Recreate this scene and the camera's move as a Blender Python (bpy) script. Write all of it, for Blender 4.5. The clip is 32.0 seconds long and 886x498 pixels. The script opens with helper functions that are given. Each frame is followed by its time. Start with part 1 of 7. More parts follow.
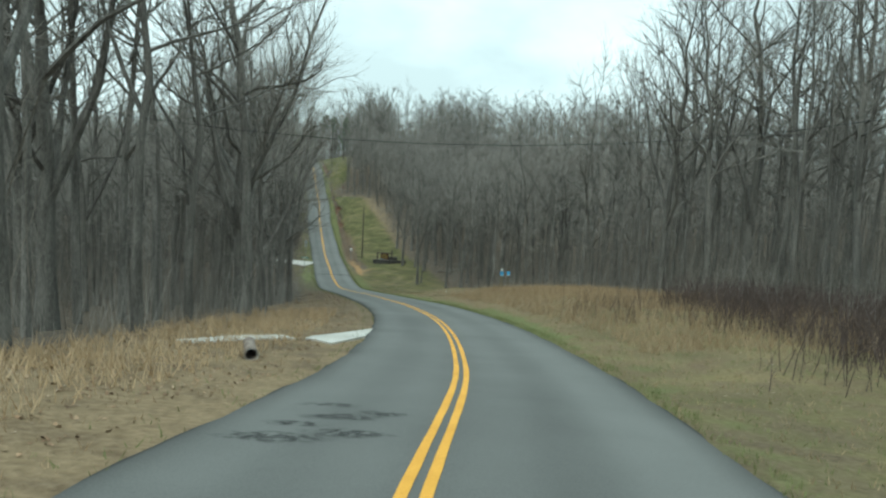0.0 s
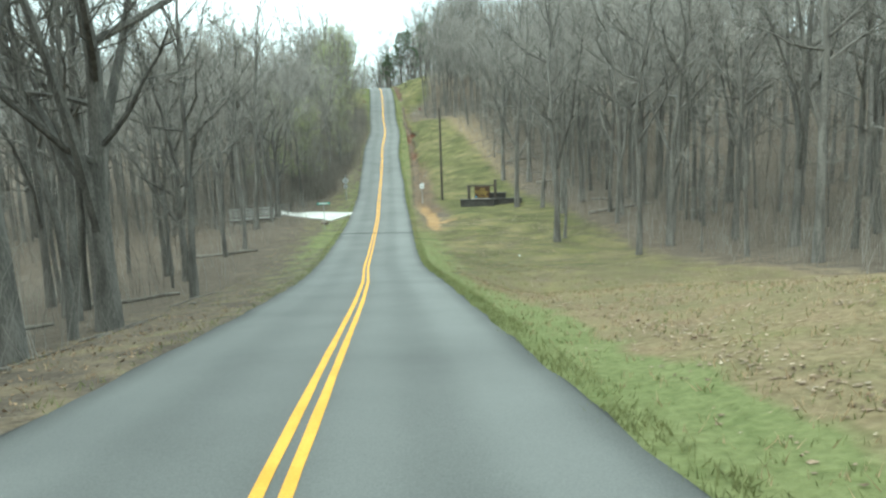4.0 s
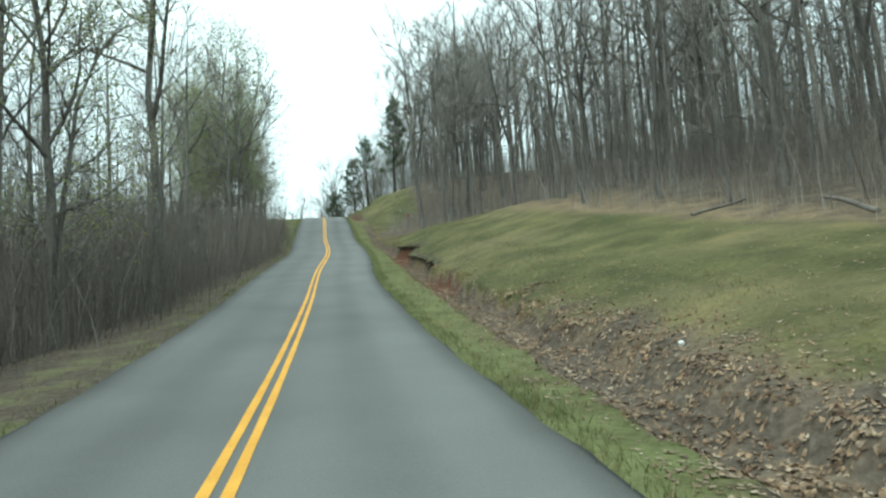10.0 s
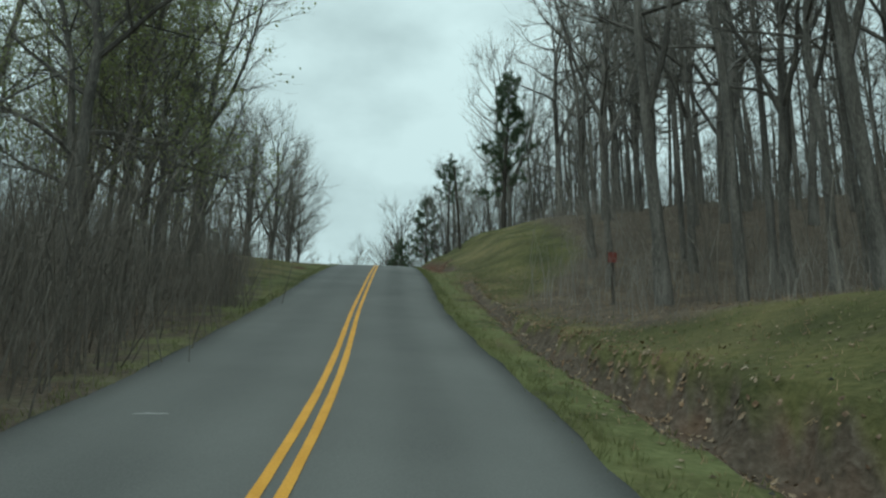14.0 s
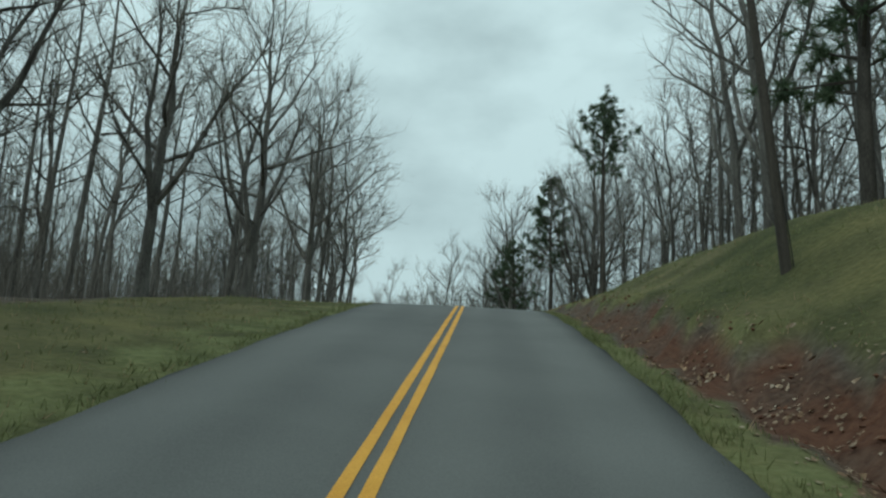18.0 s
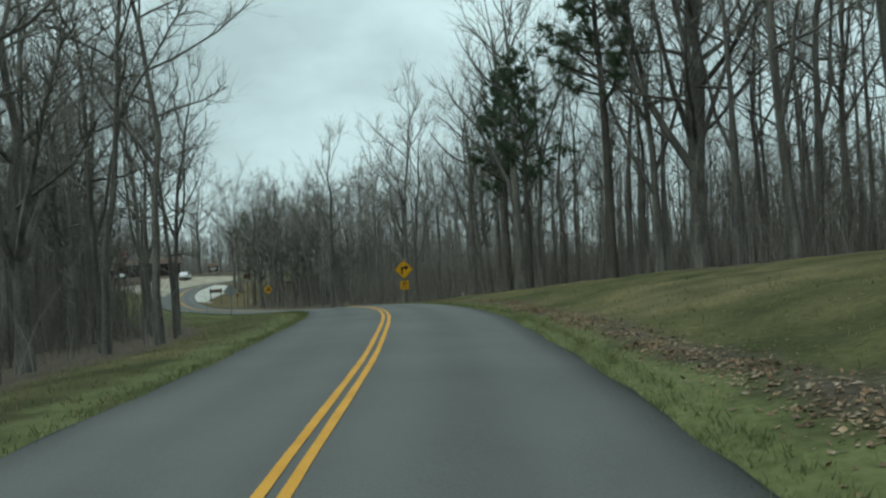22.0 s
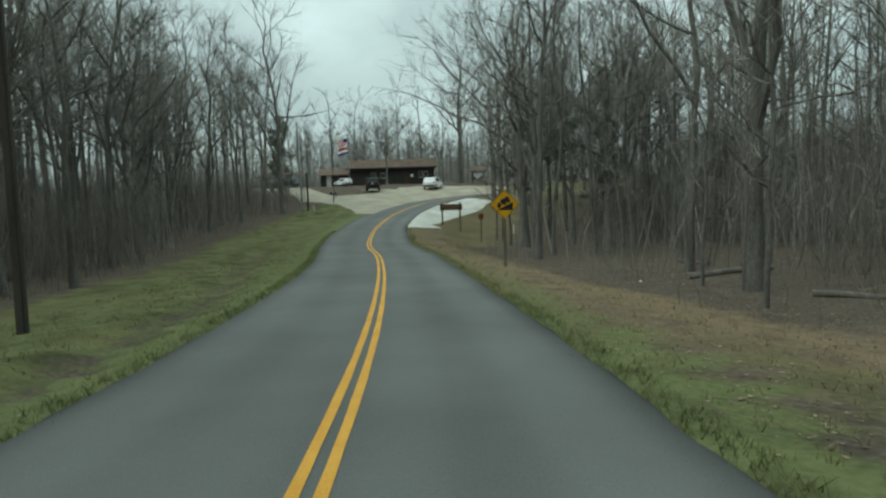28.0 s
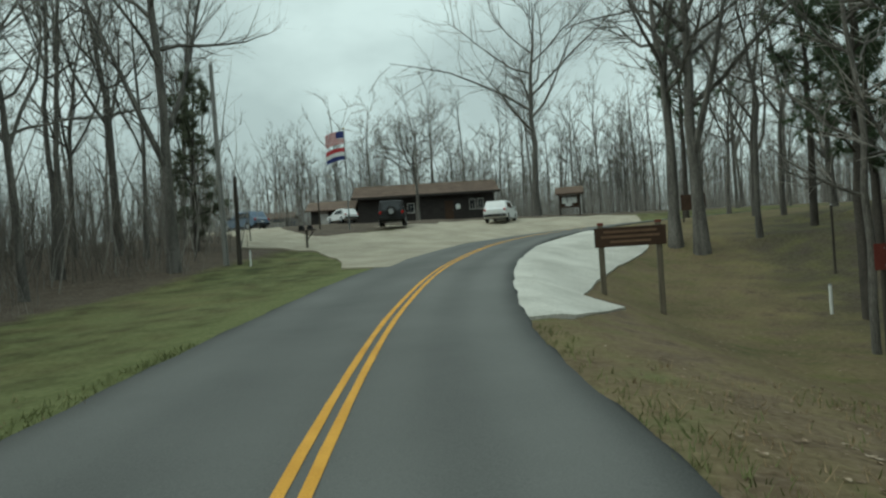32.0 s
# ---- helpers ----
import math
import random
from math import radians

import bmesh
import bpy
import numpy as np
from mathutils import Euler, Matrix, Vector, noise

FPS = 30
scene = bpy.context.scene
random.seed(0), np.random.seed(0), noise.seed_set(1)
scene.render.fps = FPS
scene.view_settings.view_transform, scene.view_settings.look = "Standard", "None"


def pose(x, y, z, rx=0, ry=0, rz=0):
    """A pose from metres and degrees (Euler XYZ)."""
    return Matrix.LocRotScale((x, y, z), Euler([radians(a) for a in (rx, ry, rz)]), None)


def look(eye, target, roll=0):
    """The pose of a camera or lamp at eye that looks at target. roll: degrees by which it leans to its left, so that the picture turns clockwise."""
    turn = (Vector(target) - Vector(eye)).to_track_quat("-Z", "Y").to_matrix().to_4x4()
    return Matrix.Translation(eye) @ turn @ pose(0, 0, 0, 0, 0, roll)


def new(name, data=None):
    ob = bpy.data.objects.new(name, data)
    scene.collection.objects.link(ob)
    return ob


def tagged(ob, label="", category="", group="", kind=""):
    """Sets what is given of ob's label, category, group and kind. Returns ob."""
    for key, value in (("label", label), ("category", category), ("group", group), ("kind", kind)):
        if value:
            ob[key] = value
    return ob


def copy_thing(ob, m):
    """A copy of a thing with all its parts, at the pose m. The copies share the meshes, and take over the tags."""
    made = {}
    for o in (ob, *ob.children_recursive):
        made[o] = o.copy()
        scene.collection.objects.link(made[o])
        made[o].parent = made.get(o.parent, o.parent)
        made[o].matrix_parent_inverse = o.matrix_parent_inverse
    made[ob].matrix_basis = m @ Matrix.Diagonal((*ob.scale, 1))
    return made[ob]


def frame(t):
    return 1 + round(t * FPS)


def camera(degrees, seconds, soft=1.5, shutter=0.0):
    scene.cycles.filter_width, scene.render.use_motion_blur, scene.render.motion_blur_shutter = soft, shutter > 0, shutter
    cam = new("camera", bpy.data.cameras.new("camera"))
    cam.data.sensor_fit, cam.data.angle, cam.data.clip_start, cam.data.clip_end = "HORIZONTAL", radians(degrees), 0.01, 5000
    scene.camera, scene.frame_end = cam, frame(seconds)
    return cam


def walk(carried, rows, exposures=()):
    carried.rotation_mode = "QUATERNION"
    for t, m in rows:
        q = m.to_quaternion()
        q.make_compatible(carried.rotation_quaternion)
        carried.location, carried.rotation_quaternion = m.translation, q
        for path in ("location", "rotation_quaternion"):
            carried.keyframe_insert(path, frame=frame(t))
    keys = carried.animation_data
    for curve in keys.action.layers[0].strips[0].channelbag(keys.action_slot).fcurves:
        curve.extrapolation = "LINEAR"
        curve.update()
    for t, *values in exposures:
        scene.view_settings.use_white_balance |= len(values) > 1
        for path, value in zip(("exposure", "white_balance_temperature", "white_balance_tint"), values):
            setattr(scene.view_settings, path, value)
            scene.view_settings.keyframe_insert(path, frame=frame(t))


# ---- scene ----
cam = camera(64.9, 32.0, soft=2.35)
PATH = [
    (0, (0.005, -0.001, -0.000), (0.201, 1.981, -0.178), 3.1),
    (0.5, (1.630, 7.916, -1.167), (1.723, 9.905, -1.359), 2.9),
    (1, (2.781, 15.648, -2.212), (2.774, 17.634, -2.450), 2.7),
    (1.5, (3.474, 23.173, -3.179), (3.359, 25.152, -3.448), 1.4),
    (2, (3.646, 30.534, -4.101), (3.474, 32.504, -4.403), -0.3),
    (2.5, (3.286, 37.812, -5.031), (3.126, 39.784, -5.325), -2.2),
    (3, (2.676, 44.828, -5.987), (2.520, 46.800, -6.284), -3.2),
    (3.5, (2.193, 51.686, -6.969), (1.990, 53.645, -7.317), -3.4),
    (4, (1.357, 58.550, -7.940), (1.257, 60.524, -8.251), -2.1),
    (4.5, (0.674, 65.511, -8.854), (0.692, 67.497, -9.087), -0.5),
    (6.5, (-3.261, 93.245, -12.457), (-3.109, 95.239, -12.511), -5.1),
    (7, (-4.339, 100.174, -13.163), (-4.090, 102.158, -13.130), -3.4),
    (7.5, (-5.019, 107.004, -13.228), (-4.674, 108.973, -13.156), -3),
    (8, (-5.670, 113.723, -13.192), (-5.317, 115.689, -13.096), -3.1),
    (8.5, (-6.457, 120.297, -13.173), (-6.185, 122.277, -13.091), -2.7),
    (9, (-7.272, 126.994, -13.071), (-7.089, 128.982, -12.965), -2.8),
    (9.5, (-8.157, 133.656, -12.715), (-8.039, 135.646, -12.545), -3.3),
    (10, (-8.981, 140.119, -12.195), (-8.906, 142.104, -11.962), -3.9),
    (10.5, (-9.659, 146.229, -11.581), (-9.616, 148.211, -11.322), -4),
    (11, (-10.292, 151.974, -10.881), (-10.224, 153.954, -10.606), -3.7),
    (11.5, (-11.008, 157.402, -10.114), (-10.957, 159.373, -9.779), -3.4),
    (12, (-11.624, 162.560, -9.301), (-11.631, 164.524, -8.925), -2.9),
    (12.5, (-12.064, 167.541, -8.450), (-12.097, 169.502, -8.059), -2.1),
    (13, (-12.682, 172.433, -7.605), (-12.725, 174.392, -7.205), -1.6),
    (13.5, (-13.264, 177.300, -6.807), (-13.311, 179.255, -6.386), 0),
    (14, (-13.517, 181.820, -5.915), (-13.620, 183.772, -5.491), 0.9),
    (14.5, (-13.895, 186.304, -5.035), (-14.052, 188.257, -4.634), 0.8),
    (15, (-14.704, 190.781, -4.162), (-14.852, 192.745, -3.814), 0.4),
    (15.5, (-15.409, 195.339, -3.217), (-15.589, 197.307, -2.915), 1),
    (17.5, (-17.777, 213.513, 1.248), (-18.143, 215.423, 1.713), 3.7),
    (18, (-18.316, 218.004, 2.268), (-18.719, 219.917, 2.689), 3.1),
    (18.5, (-19.014, 222.649, 3.297), (-19.408, 224.569, 3.695), 1.6),
    (19, (-19.447, 227.353, 4.346), (-19.806, 229.292, 4.684), 0.3),
    (19.5, (-20.114, 231.971, 5.354), (-20.464, 233.915, 5.668), -0.2),
    (20, (-20.749, 236.571, 6.154), (-21.110, 238.515, 6.455), -1.1),
    (20.5, (-21.438, 241.165, 7.028), (-21.782, 243.123, 7.242), -2.5),
    (21, (-22.257, 245.754, 7.684), (-22.606, 247.719, 7.811), -2.9),
    (21.5, (-23.156, 250.359, 8.065), (-23.514, 252.325, 8.144), -2.9),
    (22, (-24.031, 254.999, 8.289), (-24.389, 256.966, 8.324), -3.3),
    (22.5, (-24.855, 259.698, 8.356), (-25.242, 261.660, 8.337), -2.4),
    (23, (-25.900, 264.441, 8.328), (-26.325, 266.394, 8.295), -1.8),
    (23.5, (-26.966, 269.382, 8.309), (-27.422, 271.329, 8.265), -0.9),
    (24, (-28.178, 274.335, 8.297), (-28.679, 276.270, 8.222), -0.5),
    (24.5, (-29.638, 279.261, 8.238), (-30.205, 281.176, 8.130), -0.5),
    (25, (-31.417, 284.264, 8.044), (-32.098, 286.141, 7.924), -0.2),
    (25.5, (-33.546, 289.319, 7.845), (-34.325, 291.157, 7.722), -0.4),
    (26, (-36.056, 294.462, 7.618), (-36.918, 296.261, 7.486), -1.4),
    (26.5, (-38.793, 299.303, 7.305), (-39.748, 301.052, 7.141), -2.6),
    (28.5, (-51.182, 317.748, 6.117), (-52.378, 319.346, 5.982), -1.4),
    (29, (-54.599, 322.107, 5.857), (-55.836, 323.675, 5.744), -1.7),
    (29.5, (-58.106, 326.446, 5.677), (-59.372, 327.991, 5.587), -3.2),
    (30, (-61.756, 330.997, 5.565), (-63.027, 332.540, 5.491), -4),
    (30.5, (-65.775, 335.331, 5.408), (-67.052, 336.870, 5.347), -4.1),
    (31, (-69.673, 339.726, 5.253), (-70.957, 341.259, 5.226), -4.2),
    (31.5, (-73.594, 343.900, 5.188), (-74.847, 345.459, 5.186), -4),
    (32, (-77.387, 348.320, 5.133), (-78.601, 349.910, 5.151), -3.6),]
walk(cam, [(t, look(eye, target, roll)) for t, eye, target, roll in PATH],
     [(0.0, 0.70, 6200, -7), (2.0, 1.12, 6250, -7), (3.0, 1.15, 6250, -8), (4.0, 1.7, 6250, -8), (6.5, 1.2, 6100, -9), (7.0, 0.62, 5900, -9), (8.0, 0.98, 6080, -9), (9.0, 1.0, 6150, -9), (10.0, 1.0, 6200, -8), (11.0, 0.66, 6250, -8), (12.0, 0.24, 6250, -9), (13.0, 0.02, 6200, -9), (14.0, -0.10, 6150, -9), (15.0, -0.12, 6150, -9), (18.0, -0.24, 6080, -8),
      (19.0, -0.16, 6050, -8), (21.0, -0.24, 6080, -8), (23.0, 0.20, 6200, -8), (25.0, 0.06, 6280, -9), (26.0, 0.14, 6300, -9), (30.0, 0.08, 6450, -9), (31.0, 0.10, 6480, -9), (32.0, -0.06, 6500, -8)])

# ---------------------------------------------------------------- world and sun
world = bpy.data.worlds.new("overcast_sky")
scene.world = world
world.use_nodes = True
wn, wl = world.node_tree.nodes, world.node_tree.links
wn.clear()
w_out, w_bg = wn.new("ShaderNodeOutputWorld"), wn.new("ShaderNodeBackground")
w_sky = wn.new("ShaderNodeTexSky")
w_sky.sky_type, w_sky.sun_disc = "NISHITA", False
w_sky.sun_elevation, w_sky.sun_rotation = radians(48), radians(200)
w_dim = wn.new("ShaderNodeMix")
w_dim.data_type, w_dim.blend_type = "RGBA", "MULTIPLY"
w_dim.inputs[0].default_value = 1.0
w_dim.inputs[7].default_value = (0.10, 0.10, 0.10, 1)
w_noise = wn.new("ShaderNodeTexNoise")
w_tc, w_map = wn.new("ShaderNodeTexCoord"), wn.new("ShaderNodeMapping")
w_map.inputs["Scale"].default_value = (1.0, 1.0, 1.9)
wl.new(w_tc.outputs["Generated"], w_map.inputs[0])
wl.new(w_map.outputs[0], w_noise.inputs["Vector"])
w_noise.inputs["Scale"].default_value, w_noise.inputs["Detail"].default_value = 2.6, 6.0
w_ramp = wn.new("ShaderNodeValToRGB")
w_ramp.color_ramp.elements[0].position, w_ramp.color_ramp.elements[0].color = 0.40, (0.555, 0.63, 0.665, 1)
w_ramp.color_ramp.elements[1].position, w_ramp.color_ramp.elements[1].color = 0.58, (0.785, 0.88, 0.925, 1)
w_mix = wn.new("ShaderNodeMix")
w_mix.data_type = "RGBA"
w_mix.inputs[0].default_value = 0.92
wl.new(w_sky.outputs[0], w_dim.inputs[6])
wl.new(w_dim.outputs[2], w_mix.inputs[6])
wl.new(w_noise.outputs[0], w_ramp.inputs[0])
wl.new(w_ramp.outputs[0], w_mix.inputs[7])
w_sep, w_dome, w_shade = wn.new("ShaderNodeSeparateXYZ"), wn.new("ShaderNodeValToRGB"), wn.new("ShaderNodeMix")   # an overcast dome is brighter overhead
wl.new(w_tc.outputs["Generated"], w_sep.inputs[0])
wl.new(w_sep.outputs[2], w_dome.inputs[0])
for pos, v in ((0.0, 0.80), (0.22, 0.95), (0.5, 1.08), (1.0, 1.22)):
    el = w_dome.color_ramp.elements.new(pos) if pos not in (0.0, 1.0) else w_dome.color_ramp.elements[0 if pos == 0.0 else -1]
    el.color = (v, v, v, 1)
w_shade.data_type, w_shade.blend_type = "RGBA", "MULTIPLY"
w_shade.inputs[0].default_value = 1.0
wl.new(w_mix.outputs[2], w_shade.inputs[6])
wl.new(w_dome.outputs[0], w_shade.inputs[7])
wl.new(w_shade.outputs[2], w_bg.inputs[0])
w_bg.inputs[1].default_value = 1.0
wl.new(w_bg.outputs[0], w_out.inputs[0])

sun = new("sun", bpy.data.lights.new("sun", "SUN"))
sun.data.energy, sun.data.angle, sun.data.color = 0.8, radians(40), (1.0, 0.97, 0.93)
sun.matrix_world = look((0, 0, 60), (20, 50, 0))


# ---------------------------------------------------------------- materials
def material(name, colors, scale=3.0, rough=0.9, fine=40.0, bump=0.3, metal=0.0, spread=0.12, stretch=(1, 1, 1), island=0.0, spec=0.3):
    """Two-scale noise between colours, with fine relief; object space, so metres."""
    m = bpy.data.materials.new(name)
    m.use_nodes = True
    n, l = m.node_tree.nodes, m.node_tree.links
    b = n["Principled BSDF"]
    b.inputs["Roughness"].default_value, b.inputs["Metallic"].default_value = rough, metal
    b.inputs["Specular IOR Level"].default_value = spec
    tc, mp = n.new("ShaderNodeTexCoord"), n.new("ShaderNodeMapping")
    mp.inputs["Scale"].default_value = stretch
    l.new(tc.outputs["Object"], mp.inputs[0])
    big, small = n.new("ShaderNodeTexNoise"), n.new("ShaderNodeTexNoise")
    big.inputs["Scale"].default_value, big.inputs["Detail"].default_value = scale, 4.0
    small.inputs["Scale"].default_value, small.inputs["Detail"].default_value = fine, 3.0
    l.new(mp.outputs[0], big.inputs["Vector"])
    l.new(mp.outputs[0], small.inputs["Vector"])
    add = n.new("ShaderNodeMath")
    add.operation = "MULTIPLY_ADD"
    l.new(small.outputs[0], add.inputs[0])
    add.inputs[1].default_value = 0.5
    mul = n.new("ShaderNodeMath")
    mul.operation = "MULTIPLY"
    l.new(big.outputs[0], mul.inputs[0])
    mul.inputs[1].default_value = 0.5
    l.new(mul.outputs[0], add.inputs[2])
    ramp = n.new("ShaderNodeValToRGB")
    els = ramp.color_ramp.elements
    lo, hi = 0.5 - spread, 0.5 + spread
    while len(els) < len(colors):
        els.new(0.5)
    for i, c in enumerate(colors):
        els[i].position = lo + (hi - lo) * i / max(1, len(colors) - 1)
        els[i].color = (*c, 1)
    l.new(add.outputs[0], ramp.inputs[0])
    out = ramp.outputs[0]
    if island:
        geo, info, hsv = n.new("ShaderNodeNewGeometry"), n.new("ShaderNodeObjectInfo"), n.new("ShaderNodeHueSaturation")
        mx = n.new("ShaderNodeMath")
        mx.operation = "ADD"
        l.new(geo.outputs["Random Per Island"], mx.inputs[0])
        l.new(info.outputs["Random"], mx.inputs[1])
        sc = n.new("ShaderNodeMath")
        sc.operation = "MULTIPLY_ADD"
        l.new(mx.outputs[0], sc.inputs[0])
        sc.inputs[1].default_value, sc.inputs[2].default_value = island, 1.0 - island
        l.new(sc.outputs[0], hsv.inputs["Value"])
        l.new(out, hsv.inputs["Color"])
        out = hsv.outputs[0]
    l.new(out, b.inputs["Base Color"])
    if bump:
        bp = n.new("ShaderNodeBump")
        bp.inputs["Strength"].default_value, bp.inputs["Distance"].default_value = bump, 0.02
        l.new(small.outputs[0], bp.inputs["Height"])
        l.new(bp.outputs[0], b.inputs["Normal"])
    return m


M_BARK = material("bark", [(0.066, 0.061, 0.055), (0.125, 0.117, 0.105), (0.20, 0.187, 0.169)], 1.2, 0.95, 14, 0.8, stretch=(3, 3, 0.5), island=0.30)
M_TWIG = material("twig", [(0.20, 0.186, 0.166), (0.32, 0.298, 0.268)], 0.6, 0.95, 9, 0.0, island=0.25)
M_BUD = material("young_leaf", [(0.22, 0.25, 0.11), (0.38, 0.40, 0.19)], 1.5, 0.8, 20, 0.0, island=0.25)
M_NEEDLE = material("pine_needle", [(0.062, 0.092, 0.056), (0.13, 0.165, 0.098)], 1.5, 0.8, 12, 0.0, island=0.25)
M_CEDAR = material("cedar_needle", [(0.13, 0.15, 0.10), (0.25, 0.265, 0.19)], 1.5, 0.8, 12, 0.0, island=0.25)
M_PINEBARK = material("pine_bark", [(0.045, 0.040, 0.035), (0.10, 0.088, 0.076)], 1.5, 0.95, 18, 0.7, stretch=(2, 2, 0.6), island=0.15)
M_LEAF = material("dead_leaf", [(0.075, 0.045, 0.03), (0.20, 0.135, 0.088), (0.33, 0.25, 0.175), (0.50, 0.42, 0.33)], 2.5, 0.85, 14, 0.0, island=0.55, spread=0.16)
M_GRASS = material("grass_blade", [(0.105, 0.124, 0.046), (0.21, 0.215, 0.095)], 0.7, 0.8, 6, 0.0, island=0.3, spread=0.2)
M_STRAW = material("dry_grass_blade", [(0.24, 0.165, 0.095), (0.45, 0.335, 0.205)], 0.5, 0.85, 6, 0.0, island=0.35, spread=0.2)
M_YELLOW = material("yellow_road_paint", [(0.64, 0.31, 0.040), (0.80, 0.42, 0.068)], 1.5, 0.75, 60, 0.15)
M_CONCRETE = material("pale_concrete", [(0.40, 0.385, 0.35), (0.62, 0.60, 0.56)], 0.8, 0.9, 30, 0.3)
M_GRAVEL = material("limestone_gravel", [(0.29, 0.255, 0.195), (0.47, 0.42, 0.33)], 0.5, 0.95, 18, 0.6)
M_WHITEGRAVEL = material("white_gravel", [(0.44, 0.425, 0.38), (0.70, 0.68, 0.62)], 0.5, 0.95, 18, 0.6)
M_POLE = material("weathered_pole_wood", [(0.040, 0.034, 0.028), (0.095, 0.082, 0.068)], 1.5, 0.9, 30, 0.5, stretch=(5, 5, 0.4))
M_GREYPOST = material("silvered_post_wood", [(0.22, 0.216, 0.20), (0.36, 0.353, 0.335)], 2.0, 0.9, 40, 0.4, stretch=(5, 5, 0.5))
M_POST = material("treated_post_wood", [(0.10, 0.085, 0.06), (0.19, 0.165, 0.125)], 2.0, 0.9, 40, 0.4, stretch=(5, 5, 0.5))
M_STEEL = material("galvanised_steel", [(0.22, 0.23, 0.23), (0.34, 0.35, 0.35)], 3, 0.5, 50, 0.1, metal=0.6)
M_ALU = material("sign_back_aluminium", [(0.30, 0.31, 0.31), (0.42, 0.43, 0.43)], 3, 0.45, 50, 0.05, metal=0.5)
M_WHITE = material("white_sign_sheeting", [(0.66, 0.67, 0.65), (0.76, 0.77, 0.75)], 4, 0.5, 60, 0.03)
M_SIGNYEL = material("amber_sign_sheeting", [(0.60, 0.30, 0.008), (0.72, 0.38, 0.014)], 4, 0.45, 60, 0.03)
M_BLACK = material("black_lettering", [(0.010, 0.010, 0.011), (0.022, 0.022, 0.023)], 5, 0.5, 60, 0.02)
M_BROWN = material("brown_sign_board", [(0.036, 0.020, 0.012), (0.065, 0.036, 0.021)], 2, 0.75, 30, 0.2)
M_GOLD = material("gold_lettering", [(0.27, 0.19, 0.042), (0.37, 0.27, 0.065)], 4, 0.6, 50, 0.05)
M_STONE = material("field_stone", [(0.026, 0.025, 0.023), (0.054, 0.051, 0.046), (0.09, 0.085, 0.077)], 1.6, 0.9, 14, 0.6, island=0.35, spread=0.2)
M_MORTAR = material("dark_mortar", [(0.045, 0.042, 0.038), (0.08, 0.075, 0.068)], 3, 0.95, 40, 0.4)
M_REDSIGN = material("faded_red_paint", [(0.12, 0.026, 0.020), (0.19, 0.046, 0.035)], 3, 0.6, 40, 0.05)
M_NOTICE = material("dull_brown_lettering", [(0.13, 0.075, 0.045), (0.19, 0.115, 0.07)], 3, 0.7, 40, 0.05)
M_GARAGE = material("blue_grey_siding", [(0.06, 0.075, 0.10), (0.10, 0.12, 0.15)], 1.5, 0.8, 25, 0.2, stretch=(1, 1, 6))
M_BRAMBLE = material("bramble_cane", [(0.050, 0.036, 0.032), (0.105, 0.078, 0.068)], 0.6, 0.95, 9, 0.0, island=0.25)
M_THICKET = material("thicket_stem", [(0.125, 0.112, 0.096), (0.235, 0.21, 0.18)], 0.6, 0.95, 9, 0.0, island=0.3)
M_BLUE = material("blue_sign_paint", [(0.06, 0.27, 0.52), (0.10, 0.38, 0.64)], 3, 0.5, 40, 0.03)
M_SIDING = material("dark_stained_siding", [(0.022, 0.019, 0.018), (0.048, 0.042, 0.038)], 1.5, 0.85, 25, 0.3, stretch=(1, 1, 6))
M_ROOF = material("brown_roof_shingle", [(0.105, 0.072, 0.055), (0.18, 0.13, 0.10)], 1.0, 0.9, 14, 0.5)
M_TRIM = material("window_trim", [(0.42, 0.40, 0.37), (0.55, 0.53, 0.50)], 3, 0.6, 40, 0.05)
M_RUST = material("corrugated_pipe", [(0.16, 0.12, 0.10), (0.32, 0.27, 0.23)], 6, 0.7, 30, 0.2, metal=0.3)
M_CARBLACK = material("black_car_paint", [(0.012, 0.012, 0.013), (0.020, 0.020, 0.022)], 2, 0.28, 50, 0.0, spec=0.5)
M_CARWHITE = material("white_car_paint", [(0.70, 0.71, 0.72), (0.78, 0.79, 0.80)], 2, 0.28, 50, 0.0, spec=0.5)
M_CARBLUE = material("blue_grey_car_paint", [(0.10, 0.15, 0.22), (0.14, 0.20, 0.28)], 2, 0.3, 50, 0.0, spec=0.5)
M_TYRE = material("tyre_rubber", [(0.014, 0.014, 0.014), (0.028, 0.028, 0.027)], 4, 0.9, 60, 0.2)
M_RIM = material("alloy_rim", [(0.35, 0.36, 0.37), (0.5, 0.51, 0.52)], 4, 0.35, 60, 0.0, metal=0.8)
M_TAIL = material("red_lamp_lens", [(0.30, 0.012, 0.010), (0.42, 0.02, 0.015)], 4, 0.25, 60, 0.0)
M_GLASS = material("dark_glass", [(0.012, 0.014, 0.016), (0.022, 0.025, 0.028)], 2, 0.08, 40, 0.0, spec=0.6)
M_FLAGRED = material("flag_red_cloth", [(0.42, 0.035, 0.045), (0.52, 0.06, 0.07)], 3, 0.85, 60, 0.1)
M_FLAGWHITE = material("flag_white_cloth", [(0.66, 0.65, 0.64), (0.76, 0.75, 0.74)], 3, 0.85, 60, 0.1)
M_FLAGBLUE = material("flag_blue_cloth", [(0.025, 0.035, 0.14), (0.045, 0.06, 0.20)], 3, 0.85, 60, 0.1)
M_WIRE = material("black_cable", [(0.012, 0.012, 0.012), (0.022, 0.022, 0.022)], 5, 0.6, 60, 0.0)
